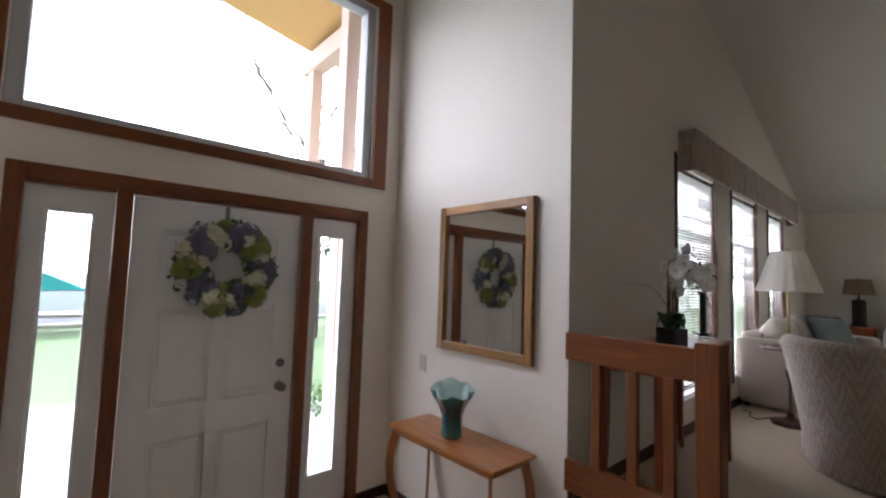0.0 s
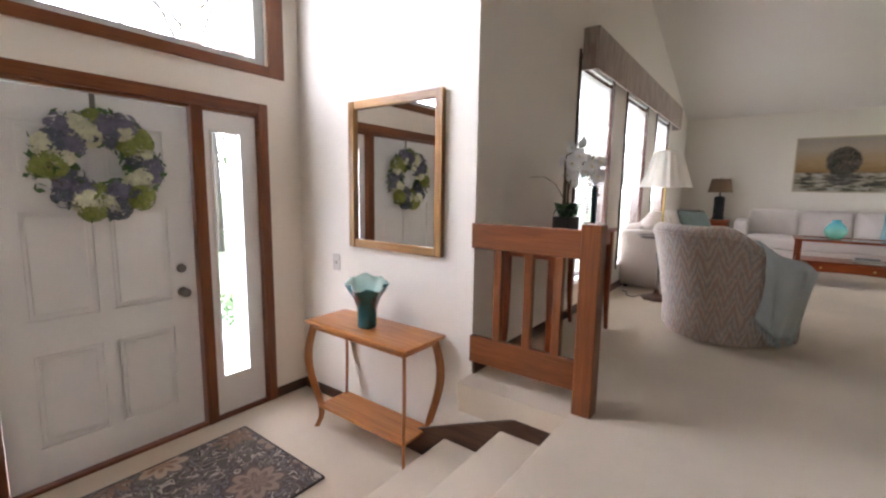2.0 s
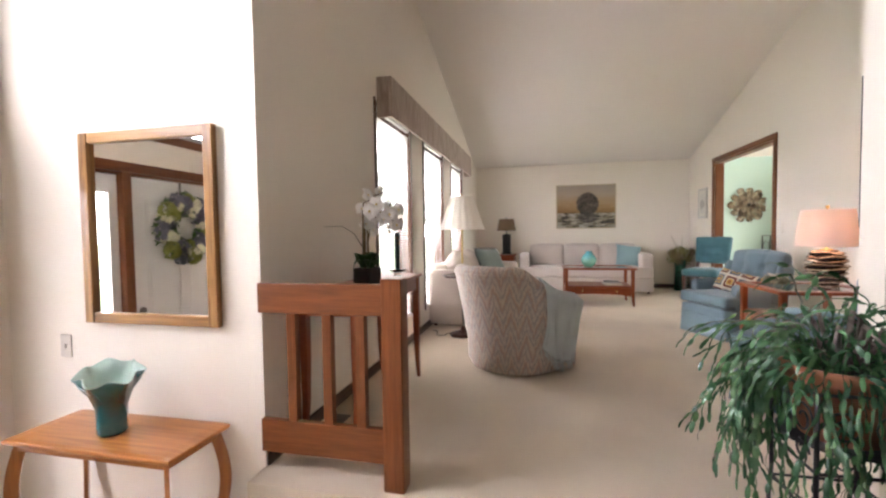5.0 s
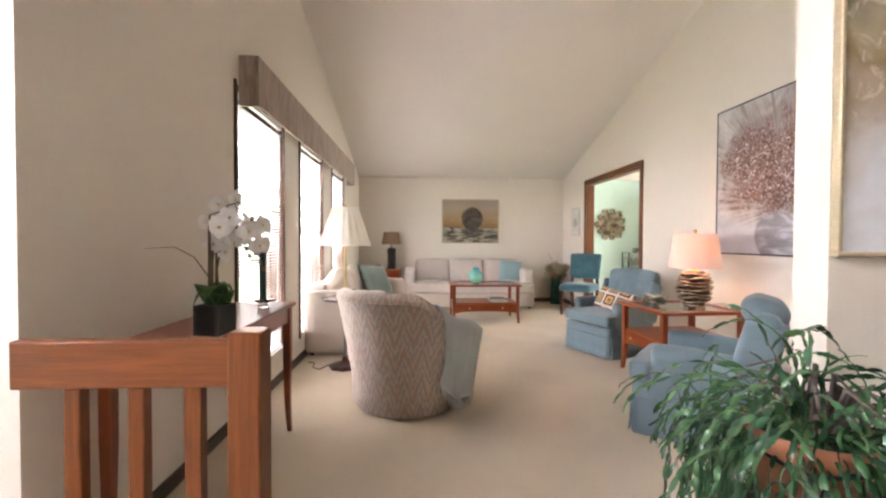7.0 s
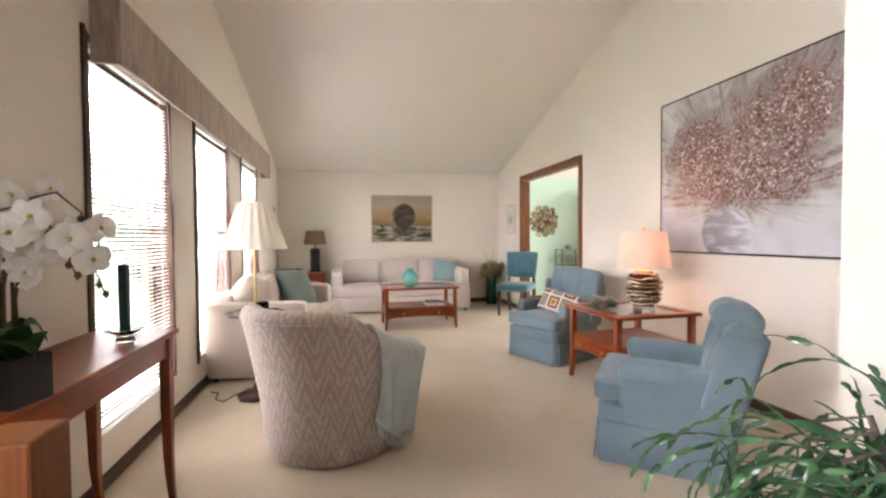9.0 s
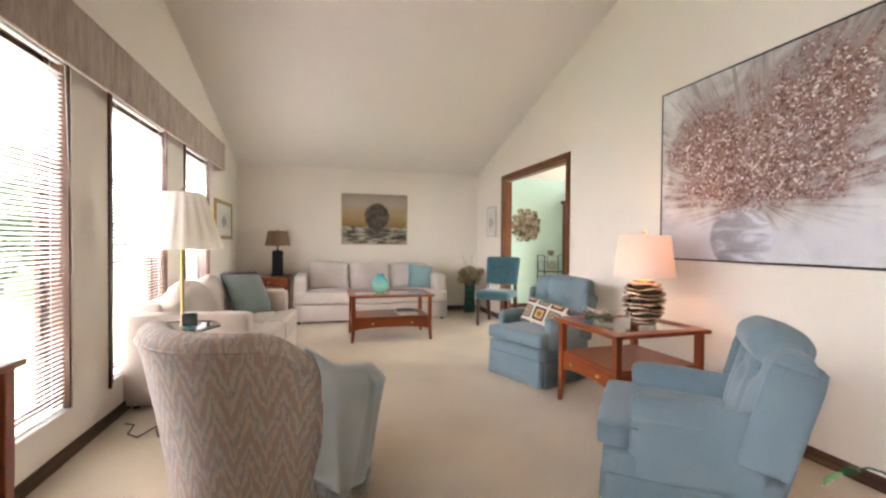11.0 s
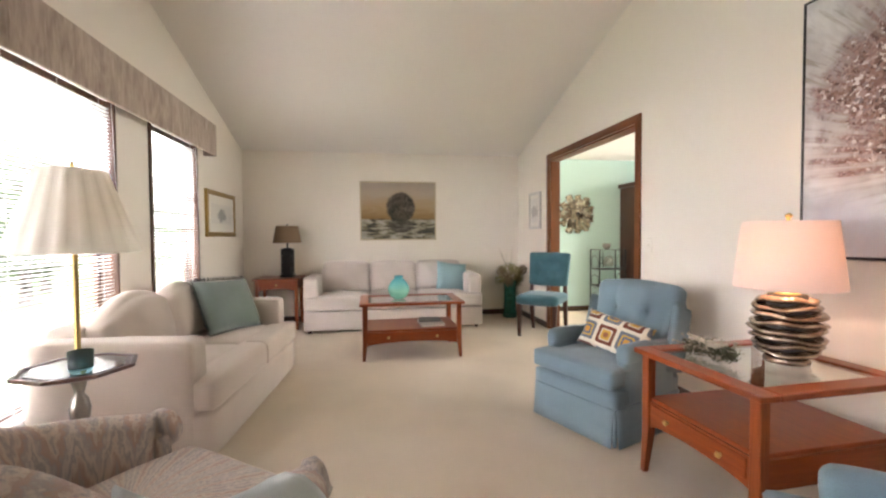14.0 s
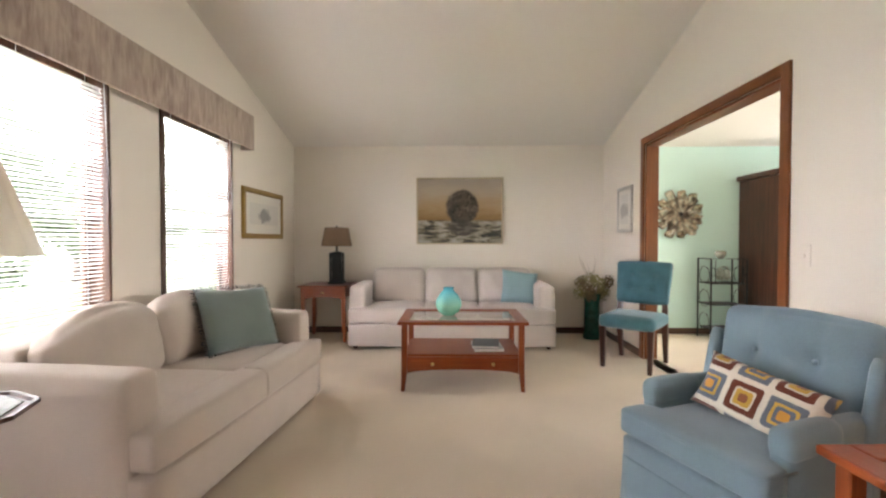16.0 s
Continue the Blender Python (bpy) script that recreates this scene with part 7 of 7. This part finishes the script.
# ---- trailing cactus on a wire stand ----
def plant():
    rng = random.Random(21)
    PX, PY = 2.08, -0.88
    s = thing("plant_stand", pose(PX, PY, 0.0), "black wire plant stand with scrolled sides", "stand")
    for k in range(4):
        a = math.pi / 4 + k * math.pi / 2
        ca, sa = math.cos(a), math.sin(a)
        pts = [(0.27 * ca, 0.27 * sa, 0.008), (0.22 * ca, 0.22 * sa, 0.06), (0.175 * ca, 0.175 * sa, 0.14), (0.165 * ca, 0.165 * sa, 0.3), (0.17 * ca, 0.17 * sa, 0.62)]
        part("leg", tube(bmesh.new(), pts, 0.0065, 7), BLACK_IRON, s, "", True)
        b0 = a + math.pi / 2
        bm = bmesh.new()
        mid = Vector((0.12 * math.cos(a + math.pi / 4), 0.12 * math.sin(a + math.pi / 4), 0))
        tang = Vector((-math.sin(a + math.pi / 4), math.cos(a + math.pi / 4), 0))
        for sx in (-1, 1):
            for zc, rr in ((0.53, 0.05), (0.44, 0.035)):
                spiral = [mid + tang * (sx * (0.055 + rr * math.cos(q * 0.5) * (1 - q / 26))) + Vector((0, 0, zc + rr * math.sin(q * 0.5) * (1 - q / 26))) for q in range(19)]
                tube(bm, spiral, 0.0035, 5)
        part("scroll", bm, BLACK_IRON, s, "scrolled wire panel", True)
        part("brace", tube(bmesh.new(), [(0.168 * ca, 0.168 * sa, 0.26), (0.0, 0.0, 0.20), (0.168 * math.cos(b0), 0.168 * math.sin(b0), 0.26)], 0.004, 6), BLACK_IRON, s)
    for z, r in ((0.62, 0.17), (0.27, 0.165), (0.40, 0.166)):
        part("ring", tube(bmesh.new(), [(r * math.cos(math.pi / 4 + k * math.pi / 2), r * math.sin(math.pi / 4 + k * math.pi / 2), z) for k in range(5)], 0.005, 6), BLACK_IRON, s)
    part("pot_shelf", lathe(bmesh.new(), [(0.0, 0.46), (0.15, 0.46), (0.15, 0.466), (0.0, 0.466)], 20), BLACK_IRON, s)
    p = thing("trailing_cactus", pose(PX, PY, 0.467), "bushy trailing green cactus in a terracotta pot", "plant")
    part("pot", lathe(bmesh.new(), [(0.0, 0.0), (0.095, 0.0), (0.125, 0.17), (0.142, 0.17), (0.145, 0.21), (0.13, 0.21), (0.12, 0.17), (0.0, 0.15)], 28), TERRACOTTA, p, "terracotta pot", True)
    part("soil", lathe(bmesh.new(), [(0.0, 0.16), (0.122, 0.16), (0.12, 0.185), (0.0, 0.195)], 20), SOIL, p)
    m, nt, b, tc, (x, y, z) = nodes_of("cactus_segment", 0.2, 0.0)
    geo = nt.nodes.new("ShaderNodeNewGeometry")
    f = calc(nt, "MULTIPLY_ADD", geo.outputs["Random Per Island"], 0.6, calc(nt, "MULTIPLY", cloud(nt, tc.outputs["Object"], 25, 3), 0.4))
    nt.links.new(ramp(nt, f, [(0.1, (0.014, 0.045, 0.022)), (0.40, (0.032, 0.092, 0.04)), (0.68, (0.06, 0.15, 0.06)), (0.86, (0.12, 0.22, 0.085)), (0.96, (0.26, 0.31, 0.16))]), b.inputs["Base Color"])
    b.inputs["Specular IOR Level"].default_value = 0.7
    verts, faces = [], []

    def segment(p0, d, n, L, W):
        side = d.cross(n).normalized()
        base = len(verts)
        prof = ((0.0, 0.12), (0.16, 0.62), (0.30, 0.92), (0.42, 0.78), (0.56, 1.0), (0.70, 0.80), (0.84, 0.78), (1.0, 0.22))
        for f, w in prof:
            c = p0 + d * (L * f) + n * (0.10 * L * math.sin(f * math.pi))
            for k, e in ((-1, -0.08), (0, 0.10), (1, -0.08)):
                verts.append(c + side * (k * W * w / 2) + n * (e * W))
        for i in range(len(prof) - 1):
            for k in range(2):
                a = base + i * 3 + k
                faces.append((a, a + 1, a + 4, a + 3))

    def chain(p0, d, count, size, droop):
        pnt, dirn = Vector(p0), Vector(d).normalized()
        for i in range(count):
            dirn = (dirn + Vector((rng.uniform(-0.32, 0.32), rng.uniform(-0.32, 0.32), -droop * (0.35 + 0.22 * i) + rng.uniform(-0.12, 0.12)))).normalized()
            n = dirn.cross(Vector((rng.uniform(-1, 1), rng.uniform(-1, 1), rng.uniform(-0.3, 0.3)))).normalized()
            if n.z < 0:
                n = -n
            L = size * rng.uniform(0.85, 1.2)
            segment(pnt, dirn, n, L * 1.08, size * 0.36 * rng.uniform(0.55, 1.3))
            pnt = pnt + dirn * L * 0.94
            if PX + pnt.x > X_STUB - 0.03 and PY + pnt.y < -1.05:
                break
            if i > 1 and rng.random() < 0.22 and count - i > 2:
                chain(pnt, dirn + Vector((rng.uniform(-0.6, 0.6), rng.uniform(-0.6, 0.6), rng.uniform(-0.1, 0.4))), count - i - 1, size * 0.95, droop)

    for k in range(175):
        a = rng.uniform(0, 2 * math.pi)
        el = rng.uniform(0.05, 1.4)
        r0 = rng.uniform(0.01, 0.11)
        chain((r0 * math.cos(a), r0 * math.sin(a), 0.19), (math.cos(a) * math.cos(el), math.sin(a) * math.cos(el), math.sin(el)), rng.randint(6, 13), rng.uniform(0.034, 0.048), rng.uniform(0.22, 0.8))
    for k in range(7):
        a, el = rng.uniform(0, 2 * math.pi), rng.uniform(0.8, 1.3)
        chain((0.06 * math.cos(a), 0.06 * math.sin(a), 0.2), (math.cos(a) * math.cos(el), math.sin(a) * math.cos(el), math.sin(el)), rng.randint(5, 8), rng.uniform(0.036, 0.046), rng.uniform(0.10, 0.3))
    me = bpy.data.meshes.new("foliage")
    me.from_pydata(verts, [], faces)
    me.shade_smooth()
    me.materials.append(m)
    fo = new("foliage", me)
    fo.parent = p
    fo["label"] = "flat-jointed green trailing stems"
    for k in range(16):
        bm = bmesh.new()
        a, R, H = rng.uniform(0, 6.28), rng.uniform(0.08, 0.2), rng.uniform(0.06, 0.16)
        tube(bm, [(0.03 * math.cos(a), 0.03 * math.sin(a), 0.18), (R * 0.5 * math.cos(a), R * 0.5 * math.sin(a), 0.2 + H), (R * math.cos(a), R * math.sin(a), 0.2 + H * 0.7)], [0.008, 0.006, 0.004], 6)
        part("woody_stem", bm, BARK, p, "", True)


plant()


# ---- dining room, seen through the opening ----
def sunburst():
    t = thing("sculptural_mirror", pose(X_FAR, -3.47, 1.452, 0, 0, -90), "round wall sculpture of crumpled bronze leaves", "wall art")
    m, nt, b, tc, (x, y, z) = nodes_of("crumpled_bronze", 0.22, 0.0)
    b.inputs["Metallic"].default_value = 0.9
    nt.links.new(ramp(nt, cloud(nt, tc.outputs["Object"], 14, 4, 1.0), [(0.33, (0.16, 0.11, 0.07)), (0.5, (0.55, 0.46, 0.34)), (0.68, (0.82, 0.77, 0.68))]), b.inputs["Base Color"])
    rng = random.Random(9)
    for ring, (R0, R1, cnt, y0) in enumerate(((0.02, 0.20, 9, -0.075), (0.10, 0.30, 11, -0.035))):
        for k in range(cnt):
            a = 2 * math.pi * (k + 0.5 * ring) / cnt
            bm = bmesh.new()
            rows = []
            half = math.pi / cnt * 1.35
            for i in range(7):
                f = i / 6
                r = R0 + (R1 - R0) * f * (1.05 if k % 2 else 0.95)
                row = []
                for j in range(9):
                    g = j / 4 - 1
                    w = half * (1 - 0.35 * abs(g) * f)
                    rr = r * (1 - 0.13 * g * g * f)
                    yy = y0 * (1 - f) - 0.01 - 0.03 * f * math.sin(5 * g + k) * f - 0.03 * f * f + rng.uniform(-0.004, 0.004)
                    row.append(bm.verts.new((rr * math.cos(a + g * w), yy, rr * math.sin(a + g * w))))
                rows.append(row)
            for p, q in zip(rows, rows[1:]):
                for j in range(8):
                    bm.faces.new((p[j], p[j + 1], q[j + 1], q[j]))
            bmesh.ops.solidify(bm, geom=bm.faces, thickness=0.003)
            part("petal", bm, m, t, "crumpled metal leaf", True)
    part("hub", lathe(bmesh.new(), [(0.0, 0.0), (0.10, 0.0), (0.10, 0.012), (0.0, 0.014)], 20), BLACK_IRON, t).matrix_basis = pose(0, -0.002, 0, 90)


sunburst()


def etagere():
    e = thing("wire_rack", pose(8.80, -3.87, 0.0, 0, 0, -90), "narrow black iron wine rack with shelves", "rack")
    hx, hy, H = 0.20, 0.13, 0.93
    for sx in (-1, 1):
        for sy in (-1, 1):
            part("post", tube(bmesh.new(), [(sx * hx, sy * hy, 0.0), (sx * hx, sy * hy, H)], 0.009, 8), BLACK_IRON, e)
        bm = bmesh.new()
        for k in range(3):
            zc = 0.2 + 0.27 * k
            tube(bm, [(sx * hx, 0.10 * math.sin(q * 0.55), zc + 0.10 * math.cos(q * 0.55) - 0.0) for q in range(12)], 0.004, 5)
        part("side_scroll", bm, BLACK_IRON, e, "scrolled iron side")
        bm = bmesh.new()
        tube(bm, [(sx * (hx - 0.05), -hy, H - 0.02), (sx * (hx - 0.05), -hy, H - 0.28)], 0.004, 5)
        tube(bm, [(sx * (hx - 0.025 + 0.022 * math.cos(q * 0.6)), -hy, H - 0.15 + 0.05 * math.sin(q * 0.6)) for q in range(11)], 0.004, 5)
        part("front_scroll", bm, BLACK_IRON, e)
    for z in (0.12, 0.40, 0.64, H - 0.008):
        part("shelf", boxed(-hx, hx, -hy, hy, z, z + 0.01, 0.002), BLACK_IRON if z < 0.9 else TOPGLASS, e)
    g = thing("glass_bowl", pose(8.80, -3.85, H + 0.002), "small round glass candle bowl on the rack", "bowl")
    part("bowl", lathe(bmesh.new(), [(0.0, 0.0), (0.03, 0.0), (0.055, 0.03), (0.06, 0.06), (0.05, 0.085), (0.045, 0.085), (0.05, 0.05), (0.0, 0.01)], 20), material("smoked_silver_glass", (0.30, 0.28, 0.25), 0.15, 0.2, 20, 0.0, metal=0.4), g, "", True)
    w = thing("dried_leaf_ball", pose(8.76, -3.85, 0.651), "silver-grey leafy ball on the rack shelf", "ornament")
    bm = bmesh.new()
    leaf_clump(bm, (-0.02, 0, 0.10), 0.09, 150, 0.03, random.Random(1))
    part("leaves", bm, material("silvery_leaf", (0.34, 0.36, 0.30), 0.6, 0.3, 30, 0.2), w)


etagere()


def armoire():
    a = thing("china_cabinet", pose(8.62, -4.62, 0.0, 0, 0, 0), "tall dark mahogany cabinet in the dining room", "cabinet")
    part("carcass", boxed(-0.24, 0.40, -0.42, 0.42, 0.06, 1.84, 0.006), DARK_WOOD, a)
    part("cornice", boxed(-0.27, 0.40, -0.46, 0.46, 1.84, 1.90, 0.012, 3), DARK_WOOD, a)
    part("plinth", boxed(-0.25, 0.40, -0.43, 0.43, 0.0, 0.06, 0.006), DARK_WOOD, a)
    for s in (-1, 1):
        y0, y1 = sorted((s * 0.008, s * 0.40))
        for z0, z1 in ((0.10, 0.62), (0.68, 1.80)):
            d = part("door", boxed(-0.262, -0.242, y0, y1, z0, z1, 0.004), DARK_WOOD, a, "panelled mahogany door")
            part("panel", boxed(-0.266, -0.258, y0 + 0.06, y1 - 0.06, z0 + 0.06, z1 - 0.06, 0.004), DARK_WOOD, d)
            part("pull", lathe(bmesh.new(), [(0.0, 0.0), (0.008, 0.0), (0.006, 0.012), (0.012, 0.02), (0.0, 0.026)], 12), BRASS, d, "", True).matrix_basis = pose(-0.262, s * 0.04, (z0 + z1) / 2, 0, -90)


armoire()
